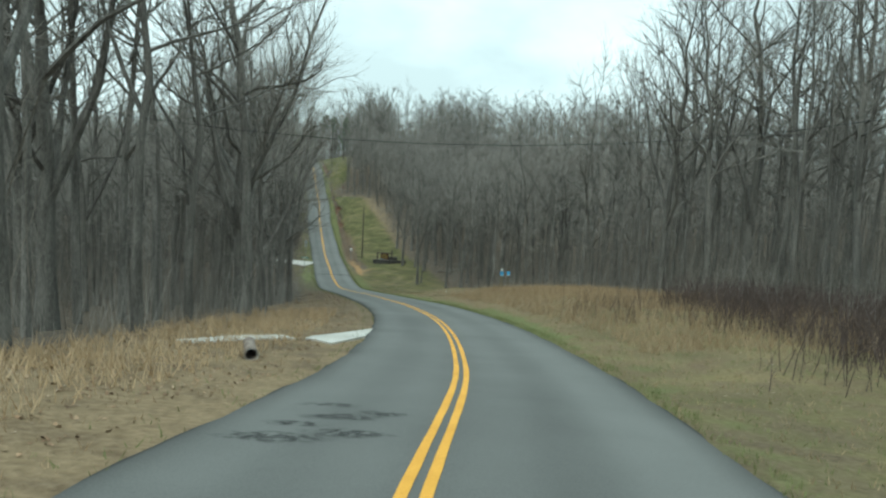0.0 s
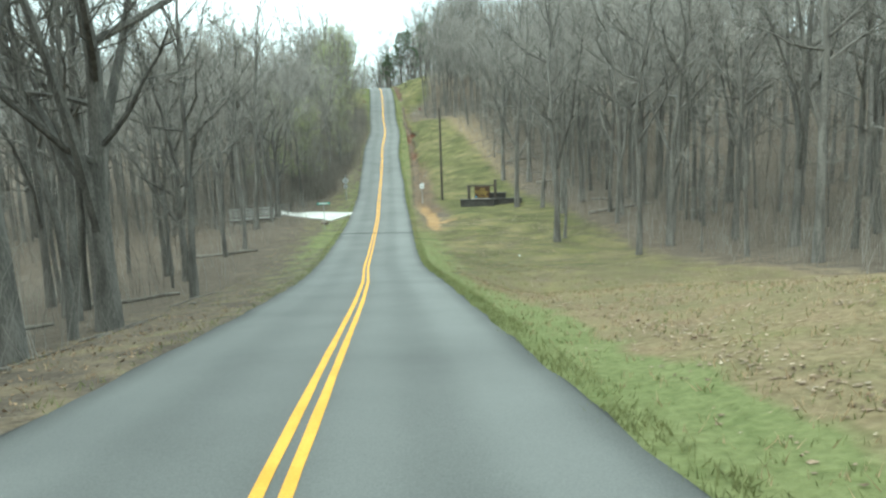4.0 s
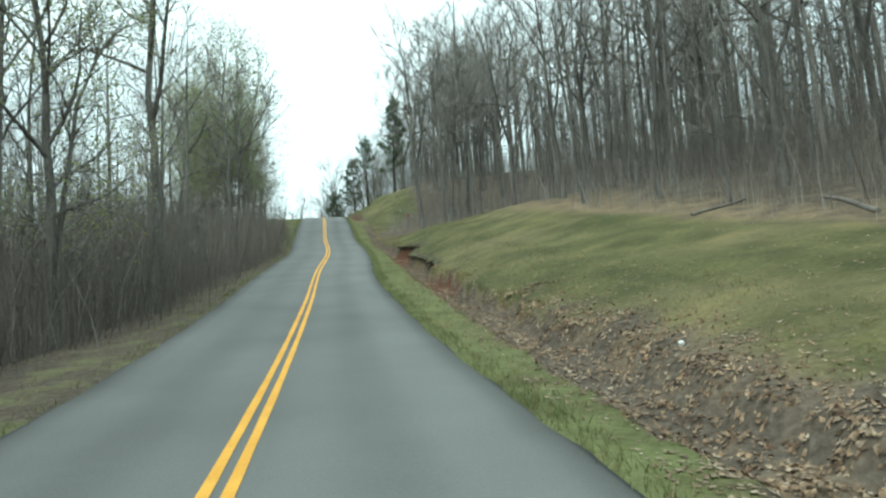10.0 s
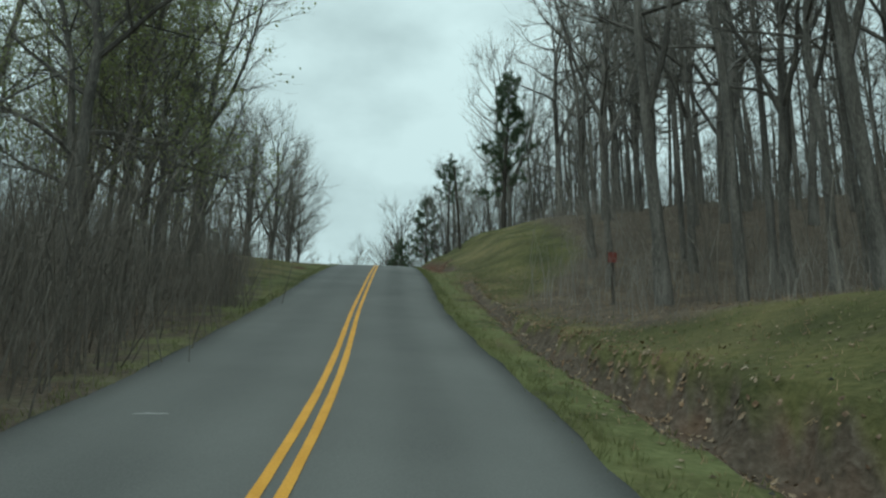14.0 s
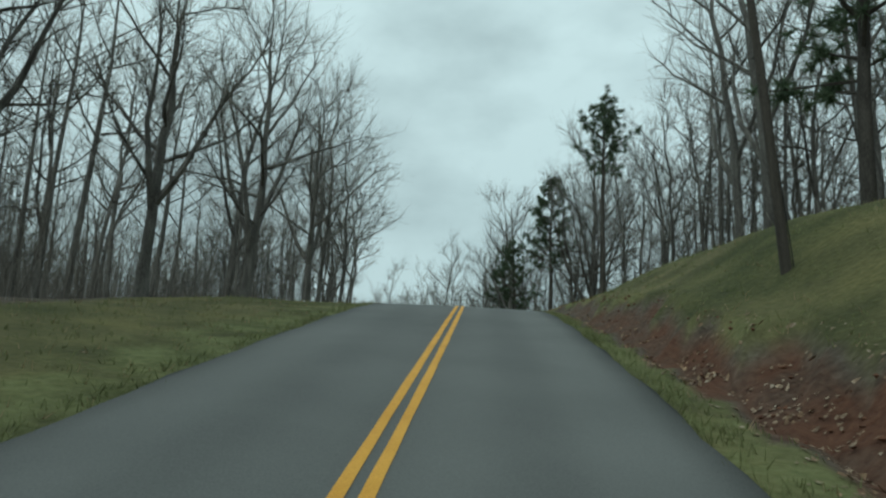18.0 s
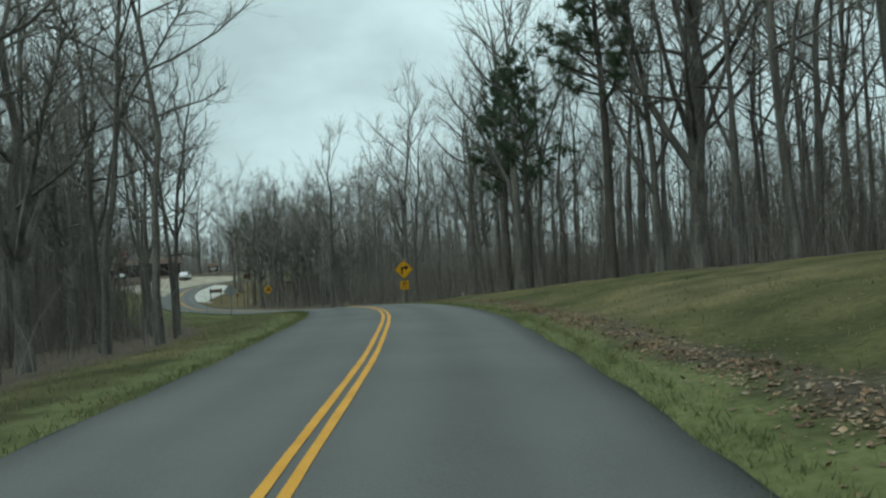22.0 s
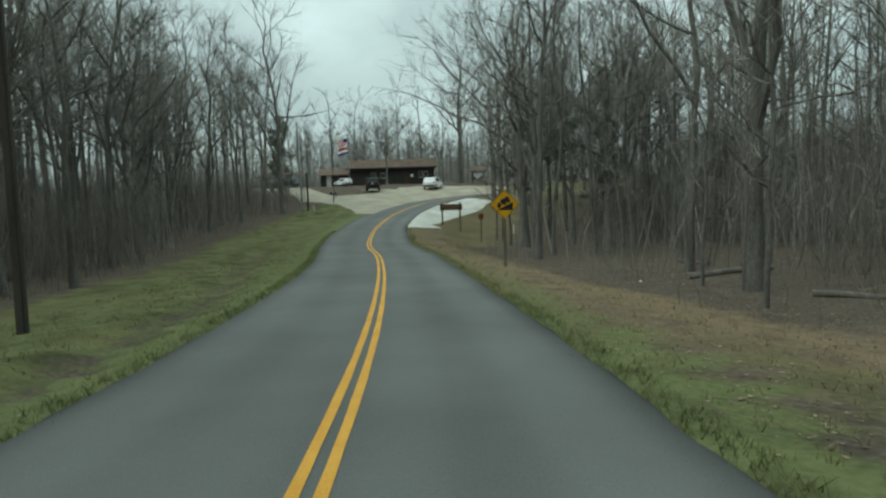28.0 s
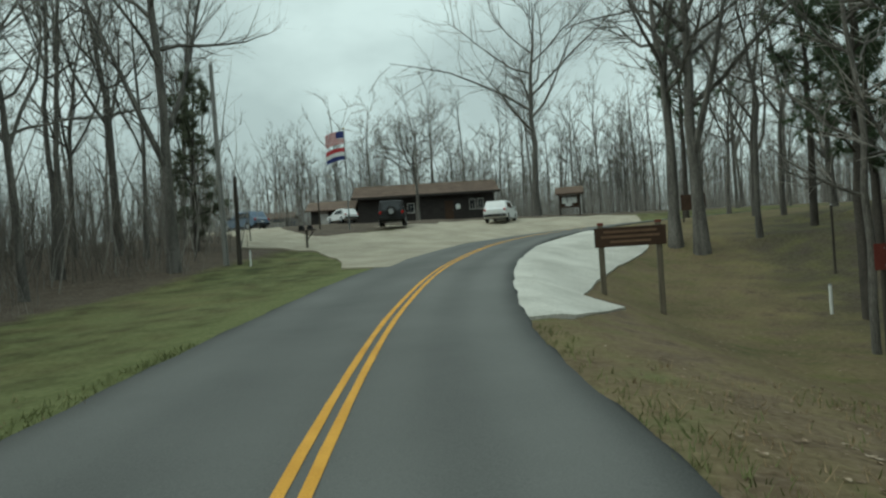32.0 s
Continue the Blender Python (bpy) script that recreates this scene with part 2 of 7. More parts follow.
M_LITTER = material("pale_litter", [(0.60, 0.60, 0.58), (0.74, 0.74, 0.72)], 6, 0.6, 60, 0.0)
M_DEADWOOD = material("grey_dead_wood", [(0.12, 0.105, 0.09), (0.24, 0.215, 0.185)], 2.0, 0.95, 25, 0.5, stretch=(1, 1, 1))


def thin_leaf(m):
    """Lets light through, as young leaves do."""
    n, l = m.node_tree.nodes, m.node_tree.links
    b, out = n["Principled BSDF"], n["Material Output"]
    tr, mx = n.new("ShaderNodeBsdfTranslucent"), n.new("ShaderNodeMixShader")
    src = b.inputs["Base Color"].links[0].from_socket
    l.new(src, tr.inputs["Color"])
    mx.inputs[0].default_value = 0.55
    l.new(b.outputs[0], mx.inputs[1])
    l.new(tr.outputs[0], mx.inputs[2])
    l.new(mx.outputs[0], out.inputs["Surface"])


thin_leaf(M_BUD)
thin_leaf(M_NEEDLE)
thin_leaf(M_CEDAR)


def asphalt_material():
    """Worn chip-seal: paler wheel paths, darker oil strips and edges, patches and fine aggregate."""
    m = bpy.data.materials.new("worn_asphalt")
    m.use_nodes = True
    n, l = m.node_tree.nodes, m.node_tree.links
    b = n["Principled BSDF"]
    b.inputs["Roughness"].default_value = 0.82
    b.inputs["Specular IOR Level"].default_value = 0.35
    uv, sep = n.new("ShaderNodeUVMap"), n.new("ShaderNodeSeparateXYZ")
    uv.uv_map = "lane"
    l.new(uv.outputs[0], sep.inputs[0])
    tc = n.new("ShaderNodeTexCoord")
    grain, stain, long = n.new("ShaderNodeTexNoise"), n.new("ShaderNodeTexNoise"), n.new("ShaderNodeTexNoise")
    grain.inputs["Scale"].default_value, grain.inputs["Detail"].default_value = 55, 3
    stain.inputs["Scale"].default_value, stain.inputs["Detail"].default_value = 0.35, 5
    l.new(tc.outputs["Object"], grain.inputs["Vector"])
    l.new(tc.outputs["Object"], stain.inputs["Vector"])
    mp = n.new("ShaderNodeMapping")
    mp.inputs["Scale"].default_value = (1.6, 0.03, 1)
    l.new(uv.outputs[0], mp.inputs[0])
    l.new(mp.outputs[0], long.inputs["Vector"])
    long.inputs["Scale"].default_value, long.inputs["Detail"].default_value = 1.0, 4
    cr = n.new("ShaderNodeFloatCurve")
    c = cr.mapping.curves[0]
    pts = [(0.0, 0.10), (0.02, 0.36), (0.14, 0.54), (0.26, 0.45), (0.40, 0.52), (0.50, 0.46), (0.60, 0.54), (0.72, 0.43), (0.85, 0.58), (0.98, 0.36), (1.0, 0.10)]
    while len(c.points) < len(pts):
        c.points.new(0.5, 0.5)
    for p, q in zip(c.points, pts):
        p.location = q
    l.new(sep.outputs[0], cr.inputs["Value"])
    mul = n.new("ShaderNodeMath")
    mul.operation = "MULTIPLY_ADD"
    l.new(long.outputs[0], mul.inputs[0])
    mul.inputs[1].default_value = 0.35
    l.new(cr.outputs[0], mul.inputs[2])
    m2 = n.new("ShaderNodeMath")
    m2.operation = "MULTIPLY_ADD"
    l.new(stain.outputs[0], m2.inputs[0])
    m2.inputs[1].default_value = 0.42
    l.new(mul.outputs[0], m2.inputs[2])
    m3 = n.new("ShaderNodeMath")
    m3.operation = "MULTIPLY_ADD"
    l.new(grain.outputs[0], m3.inputs[0])
    m3.inputs[1].default_value = 0.42
    l.new(m2.outputs[0], m3.inputs[2])
    ramp = n.new("ShaderNodeValToRGB")
    ramp.color_ramp.elements[0].position, ramp.color_ramp.elements[0].color = 0.34, (0.032, 0.0322, 0.0305, 1)
    ramp.color_ramp.elements[1].position, ramp.color_ramp.elements[1].color = 1.0, (0.176, 0.177, 0.168, 1)
    off = n.new("ShaderNodeMath")
    off.operation = "SUBTRACT"
    off.inputs[1].default_value = 0.285
    l.new(m3.outputs[0], off.inputs[0])
    l.new(off.outputs[0], ramp.inputs[0])
    l.new(ramp.outputs[0], b.inputs["Base Color"])
    bp = n.new("ShaderNodeBump")
    bp.inputs["Strength"].default_value, bp.inputs["Distance"].default_value = 0.35, 0.01
    l.new(grain.outputs[0], bp.inputs["Height"])
    l.new(bp.outputs[0], b.inputs["Normal"])
    return m


def ground_material():
    """Forest litter, lawn, straw and bare clay, mixed by the sheet's cover map and broken up by noise."""
    m = bpy.data.materials.new("ground_cover")
    m.use_nodes = True
    n, l = m.node_tree.nodes, m.node_tree.links
    b = n["Principled BSDF"]
    b.inputs["Roughness"].default_value = 0.95
    b.inputs["Specular IOR Level"].default_value = 0.15
    tc = n.new("ShaderNodeTexCoord")

    def noise_tex(scale, detail=5):
        t = n.new("ShaderNodeTexNoise")
        t.inputs["Scale"].default_value, t.inputs["Detail"].default_value = scale, detail
        l.new(tc.outputs["Object"], t.inputs["Vector"])
        return t

    mid, fine, broad = noise_tex(1.1), noise_tex(9, 6), noise_tex(0.16)

    def ramp(src, cols, lo=0.3, hi=0.7):
        r = n.new("ShaderNodeValToRGB")
        e = r.color_ramp.elements
        while len(e) < len(cols):
            e.new(0.5)
        for i, c in enumerate(cols):
            e[i].position, e[i].color = lo + (hi - lo) * i / (len(cols) - 1), (*c, 1)
        l.new(src, r.inputs[0])
        return r.outputs[0]

    def mix(fac, a, c, kind="MIX"):
        x = n.new("ShaderNodeMix")
        x.data_type, x.blend_type = "RGBA", kind
        if isinstance(fac, float):
            x.inputs[0].default_value = fac
        else:
            l.new(fac, x.inputs[0])
        l.new(a, x.inputs[6])
        l.new(c, x.inputs[7])
        return x.outputs[2]

    litter = mix(0.5, ramp(fine.outputs[0], [(0.045, 0.035, 0.027), (0.115, 0.09, 0.068), (0.21, 0.175, 0.14)]), ramp(mid.outputs[0], [(0.068, 0.052, 0.040), (0.14, 0.113, 0.088)]))
    lawn = mix(0.5, ramp(fine.outputs[0], [(0.054, 0.058, 0.025), (0.158, 0.148, 0.072)]), ramp(broad.outputs[0], [(0.062, 0.072, 0.027), (0.122, 0.115, 0.051), (0.19, 0.158, 0.087)], 0.36, 0.66))
    straw = mix(0.5, ramp(fine.outputs[0], [(0.115, 0.082, 0.048), (0.31, 0.235, 0.15)]), ramp(mid.outputs[0], [(0.175, 0.12, 0.066), (0.285, 0.215, 0.13)]))
    fresh = mix(0.5, ramp(fine.outputs[0], [(0.080, 0.098, 0.034), (0.21, 0.225, 0.10)]), ramp(mid.outputs[0], [(0.105, 0.122, 0.044), (0.18, 0.182, 0.082)]))
    clay = mix(0.5, ramp(fine.outputs[0], [(0.055, 0.026, 0.017), (0.15, 0.074, 0.047)]), ramp(mid.outputs[0], [(0.060, 0.026, 0.016), (0.135, 0.064, 0.040)]))
    ochre = mix(0.5, ramp(fine.outputs[0], [(0.19, 0.108, 0.048), (0.42, 0.275, 0.14)]), ramp(mid.outputs[0], [(0.26, 0.145, 0.06), (0.40, 0.265, 0.135)]))
    soil = n.new("ShaderNodeAttribute")
    soil.attribute_name = "ochre_soil"
    clay = mix(soil.outputs["Fac"], clay, ochre)
    at = n.new("ShaderNodeAttribute")
    at.attribute_name = "cover"
    sep = n.new("ShaderNodeSeparateColor")
    l.new(at.outputs["Color"], sep.inputs[0])

    def broken(ch, amount=0.9):
        a = n.new("ShaderNodeMath")
        a.operation = "MULTIPLY_ADD"
        l.new(mid.outputs[0], a.inputs[0])
        a.inputs[1].default_value = amount
        l.new(ch, a.inputs[2])
        s = n.new("ShaderNodeMapRange")
        s.inputs["From Min"].default_value, s.inputs["From Max"].default_value = 0.5 + amount * 0.5 - 0.22, 0.5 + amount * 0.5 + 0.22
        l.new(a.outputs[0], s.inputs["Value"])
        return s.outputs[0]

    patch = noise_tex(0.55, 4)
    lawn = mix(1.0, lawn, ramp(patch.outputs[0], [(0.62, 0.66, 0.60), (1.0, 0.98, 0.95), (1.42, 1.30, 1.22)], 0.34, 0.68), "MULTIPLY")
    col = mix(broken(sep.outputs[1]), litter, straw)
    col = mix(broken(sep.outputs[0]), col, lawn)
    col = mix(broken(at.outputs["Alpha"], 1.3), col, fresh)
    col = mix(broken(sep.outputs[2]), col, clay)
    l.new(col, b.inputs["Base Color"])
    bp = n.new("ShaderNodeBump")
    bp.inputs["Strength"].default_value, bp.inputs["Distance"].default_value = 0.9, 0.06
    l.new(fine.outputs[0], bp.inputs["Height"])
    l.new(bp.outputs[0], b.inputs["Normal"])
    return m


M_ASPHALT, M_GROUND = asphalt_material(), ground_material()

# ---------------------------------------------------------------- the road's line and the lie of the land
LINE_A = [(7.0, -40, 1.4), (3.2, -27, 0.5), (-0.6, -13, -0.2), (-0.32, 0.16, -1.69), (1.82, 13.49, -3.6), (2.67, 27.0, -5.35), (2.10, 40.53, -7.1), (1.05, 54.03, -9.01), (-0.55, 67.5, -10.83),
          (-2.33, 80.92, -12.68), (-4.52, 94.29, -14.31), (-6.23, 107.72, -14.94), (-7.77, 121.18, -14.86), (-9.43, 134.63, -14.33), (-10.95, 148.09, -13.04), (-12.47, 161.56, -11.14),
          (-14.02, 175.03, -8.85), (-15.18, 188.48, -6.28), (-17.10, 201.9, -3.38), (-18.79, 215.33, -0.03)]
LINE_B = [(-20.56, 228.76, 3.0), (-22.6, 242.14, 5.47), (-25.27, 255.44, 6.6), (-28.0, 268.71, 6.64), (-31.55, 281.77, 6.44), (-36.9, 294.19, 5.9), (-43.79, 305.85, 5.15),
          (-51.64, 316.89, 4.44), (-60.06, 327.51, 3.94), (-68.86, 337.80, 3.62), (-78.09, 347.71, 3.45), (-87.0, 359.3, 4.0), (-93.6, 370.4, 4.85), (-98.0, 382.2, 5.75),
          (-97.6, 394.0, 6.5), (-91.0, 403.5, 6.9), (-80.0, 408.5, 7.0), (-66.0, 411.0, 7.0), (-50.0, 412.5, 6.9), (-30.0, 413.0, 6.5)]
CTRL = np.array(LINE_A + LINE_B, float)


def smooth_line(c, step=0.5):
    """Cubic through the control points, then resampled evenly in plan."""
    t = np.zeros_like(c)
    t[1:-1], t[0], t[-1] = (c[2:] - c[:-2]) / 2, c[1] - c[0], c[-1] - c[-2]
    out = []
    for i in range(len(c) - 1):
        u = np.linspace(0, 1, 40, endpoint=False)[:, None]
        out.append((2 * u**3 - 3 * u**2 + 1) * c[i] + (u**3 - 2 * u**2 + u) * t[i] + (3 * u**2 - 2 * u**3) * c[i + 1] + (u**3 - u**2) * t[i + 1])
    p = np.concatenate(out + [c[-1:]])
    s = np.r_[0, np.cumsum(np.linalg.norm(np.diff(p[:, :2], axis=0), axis=1))]
    q = np.arange(0, s[-1], step)
    return np.stack([np.interp(q, s, p[:, k]) for k in range(3)], 1)


LINE = smooth_line(CTRL)
S0 = float(np.argmin(np.abs(LINE[:, 1] - 0.16) + np.abs(LINE[:, 0] + 0.75))) * 0.5
SL = np.arange(len(LINE)) * 0.5 - S0          # metres along the road from the start of the drive
TAN = np.gradient(LINE[:, :2], axis=0)
TAN /= np.linalg.norm(TAN, axis=1)[:, None]
RIGHT = np.stack([TAN[:, 1], -TAN[:, 0]], 1)
SHIFT = [-0.005, 0.012, -0.013, -0.053, -0.11, 0.1, 0.12, 0.082, 0.057, 0.049, 0.03, -0.023, -0.06, -0.084, 0.03, -0.007, 0.04, 0.025, 0.03, -0.045]      # sideways, every 20 m
LINE[:, :2] += RIGHT * np.interp(SL, np.arange(0, 381, 20), SHIFT)[:, None]
TAN = np.gradient(LINE[:, :2], axis=0)
TAN /= np.linalg.norm(TAN, axis=1)[:, None]
RIGHT = np.stack([TAN[:, 1], -TAN[:, 0]], 1)
kern = np.exp(-np.linspace(-2.5, 2.5, 161) ** 2)
ZS = np.convolve(np.pad(LINE[:, 2], 80, mode="edge"), kern / kern.sum(), "valid")


def half_l(s):
    """From the centre line to the asphalt's edge."""
    return np.interp(s, [0, 12, 37, 52, 64, 75, 105, 125, 140, 152, 172, 184, 192, 215, 275, 304, 337, 360, 372, 400], [2.42, 2.52, 2.5, 2.7, 2.75, 2.65, 2.72, 2.6, 2.5, 2.72, 2.95, 2.95, 2.72, 2.8, 2.95, 2.84, 2.92, 3.0, 3.2, 3.2])


def half_r(s):
    return np.interp(s, [0, 13, 35, 50, 58, 64, 75, 90, 107, 140, 147, 158, 169, 180, 190, 197, 225, 237, 244, 262, 270, 277, 284, 303, 336, 347, 360, 371, 376, 400], [3.15, 3.12, 2.92, 2.92, 2.75, 2.62, 2.66, 2.85, 2.94, 2.92, 2.98, 2.75, 2.6, 2.78, 2.65, 2.62, 2.74, 2.74, 2.8, 3.3, 3.42, 3.5, 3.15, 3.1, 2.82, 2.75, 2.8, 2.72, 2.55, 2.6])



def road_xyz(s, d, up=0.0):
    i = np.interp(s, SL, np.arange(len(SL)))
    g = lambda a: np.interp(i, np.arange(len(SL)), a)
    return Vector((float(g(LINE[:, 0]) + d * g(RIGHT[:, 0])), float(g(LINE[:, 1]) + d * g(RIGHT[:, 1])), float(g(LINE[:, 2]) + up)))


def heading(s):
    """Degrees about z by which a thing that faces down the road towards the oncoming camera is turned."""
    i = int(np.interp(s, SL, np.arange(len(SL))))
    return math.degrees(math.atan2(-TAN[i, 0], TAN[i, 1]))


def road_sd(x, y):
    """Along and across the road for many points."""
    x, y = np.atleast_1d(np.asarray(x, float)), np.atleast_1d(np.asarray(y, float))
    s, d = np.empty(len(x)), np.empty(len(x))
    coarse = LINE[::2]
    for a in range(0, len(x), 20000):
        xx, yy = x[a:a + 20000], y[a:a + 20000]
        j = np.argmin((xx[:, None] - coarse[None, :, 0]) ** 2 + (yy[:, None] - coarse[None, :, 1]) ** 2, axis=1) * 2
        ox, oy = xx - LINE[j, 0], yy - LINE[j, 1]
        along = ox * TAN[j, 0] + oy * TAN[j, 1]
        side = ox * RIGHT[j, 0] + oy * RIGHT[j, 1]
        s[a:a + 20000] = SL[j] + np.clip(along, -1.0, 1.0)
        far = np.hypot(ox, oy)
        d[a:a + 20000] = np.where(np.abs(along) > 1.5, np.copysign(far, side), side)
    return s, d


COLS = [3.1, 5, 8, 13, 22, 45, 90]
BANK_R = [(-40, -.2, -.6, -1.2, -1.0, 0, 2), (5, -.2, -.6, -1.1, -0.8, .5, 2), (25, .2, .8, 1.0, .6, .5, 3), (50, .3, 1.0, 1.2, .8, 1, 4), (66, .25, .8, 1.0, .8, 1, 5), (80, -.2, -.3, -.4, -.3, 1, 6),
          (100, -.3, -.5, -.4, 0, 3, 9), (120, .0, .4, .5, 1.0, 4.5, 12), (132, .0, .3, .6, 1.3, 5, 12)]
BANK_RM = [(150, .12, .7, 1.4, 2.4, 7, 14), (172, .30, 1.3, 2.5, 4.2, 8, 15), (184, .45, 1.7, 3.0, 4.6, 9, 15), (190, .55, 1.7, 2.6, 4, 8, 14), (196, .35, 1.1, 1.7, 3, 7, 13), (201, .1, .5, 1.0, 2.6, 6.5, 12), (208, 0, .2, .8, 2.4, 6, 12), (222, .6, 2.3, 3.7, 5.0, 7.5, 11.5),
           (234, 1.0, 2.9, 4.3, 5.4, 7.6, 11.5), (257, .3, 1.25, 2.1, 3.0, 3.8, 6), (282, .1, .5, .95, 1.1, .6, 0), (298, 0, .2, .4, .5, 0, -1)]
BANK_R2 = [(308, -.15, -.5, -.6, -.5, -1, -3), (345, -.1, -.3, -.4, -.5, -1, -3), (364, -.25, -.8, -1.0, -.9, -.4, 0), (377, -.5, -1.35, -1.6, -1.4, -.7, 0), (388, -.7, -1.8, -2.0, -1.4, -.8, 0), (397, -.5, -1.3, -1.4, -1.1, -.6, 0),
           (405, -.1, -.4, -.6, -.5, -.3, 0), (500, 0, 0, 0, 0, 0, 0)]
BANK_L = [(-40, 0, -.1, -.3, -.6, -1, 0), (20, 0, -.15, -.4, -.8, -1, 0), (50, -.1, -.5, -.9, -1, -1, 0), (77, -.2, -.9, -1.2, -1.2, -1, 1), (104, -.2, -.6, -.9, -1, -.5, 2), (114, .0, .05, -.1, -.6, -.6, 1), (120, .0, .05, -.1, -.6, -.8, 0), (127, -.02, -.15, -.5, -1, -1.5, -1),
          (150, -.05, -.6, -1.5, -2.2, -3, -4), (166, -.2, -1.1, -2.0, -2.8, -3.8, -5), (190, -.25, -1.1, -1.8, -2.5, -4, -6), (205, 0, .2, .1, -1, -3, -6), (219, .25, .8, .8, .2, -2, -6), (238, -.05, .0, -.2, -.8, -3.5, -7),
          (258, -.1, -.3, -.8, -2, -4, -8), (290, -.2, -.7, -1.2, -2, -4, -6)]
BANK_L2 = [(335, -.1, -.3, -.5, -.8, -1.5, -3), (366, -.2, -.4, -.3, -.2, -.5, -1), (390, -.1, -.2, -.3, .2, .5, 0), (400, 0, .1, .4, 1.2, 1.5, .5), (411, .3, .7, 1.4, 2.2, 2.5, 1.5), (422, .4, .8, 1.2, 2.0, 2.4, 1.5), (450, 0, .1, .3, .5, .5, 0)]
TAB_R, TAB_L = np.array(BANK_R + BANK_RM + BANK_R2, float), np.array(BANK_L + BANK_L2, float)


def wobble(x, y):
    """Small swells of the ground."""
    return (0.5 * np.sin(x * 0.61 + 1.3) * np.sin(y * 0.53 + 0.4) + 0.3 * np.sin(x * 1.37 + y * 0.91) + 0.2 * np.sin(2.3 * x - 1.9 * y + 2.0))


def ragged_edge(s):
    """The crumbling edge of the turf: bays and noses of many sizes."""
    return 0.13 * np.sin(s * 0.83 + 1.0) + 0.10 * np.sin(s * 2.1 + 2 * np.sin(s * 0.41)) + 0.07 * np.sin(s * 4.7 + 1.3) + 0.05 * np.sin(s * 9.1 + 2 * np.sin(s * 1.7))


def ditch_in(s):
    """How far from the centre line the verge drops into the ditch."""
    return np.interp(s, [128, 140, 150, 157, 168, 178, 181, 185, 190, 197, 203, 214, 221, 228, 236, 244, 251], [3.7, 3.8, 4.0, 4.15, 4.25, 4.3, 4.05, 3.95, 3.8, 3.62, 3.95, 4.1, 3.8, 3.5, 3.3, 3.4, 3.7]) + 0.05 * np.sin(s * 1.9) + 0.03 * np.sin(s * 5.3)


def ditch_out(s):
    """Where the turf of the bank breaks off above the ditch."""
    w = np.interp(s, [128, 140, 150, 160, 170, 176, 180.8, 181.6, 184, 186.4, 187.2, 192, 198, 206, 214, 221, 228, 236, 243, 251], [1.0, 1.15, 1.1, 1.05, 1.0, 1.0, .85, 1.5, 1.6, 1.35, .85, .75, .62, .42, .3, .45, .95, 1.0, .75, .35])
    return ditch_in(s) + w + ragged_edge(s) * np.interp(s, [128, 145, 198, 214, 226, 240, 251], [.5, 1.2, 1.0, .4, 1.3, 1.3, .6])


def ditch_line(s):
    """How far from the centre line the ditch runs."""
    old = np.interp(s, [118, 130, 214, 224, 250, 260], [4.45, 4.2, 3.85, 3.45, 3.5, 4.3]) + 0.12 * np.sin(s * 0.63)
    return np.where((s > 130) & (s < 250), (ditch_in(s) + ditch_out(s)) / 2 - 0.3, old)


def swale(s):
    """How far left of the centre line the lawn's shallow ditch runs."""
    return np.interp(s, [318, 335, 343, 352, 367, 376], [4.4, 4.6, 5.1, 6.5, 7.1, 7.4]) + 0.15 * np.sin(s * 0.7)


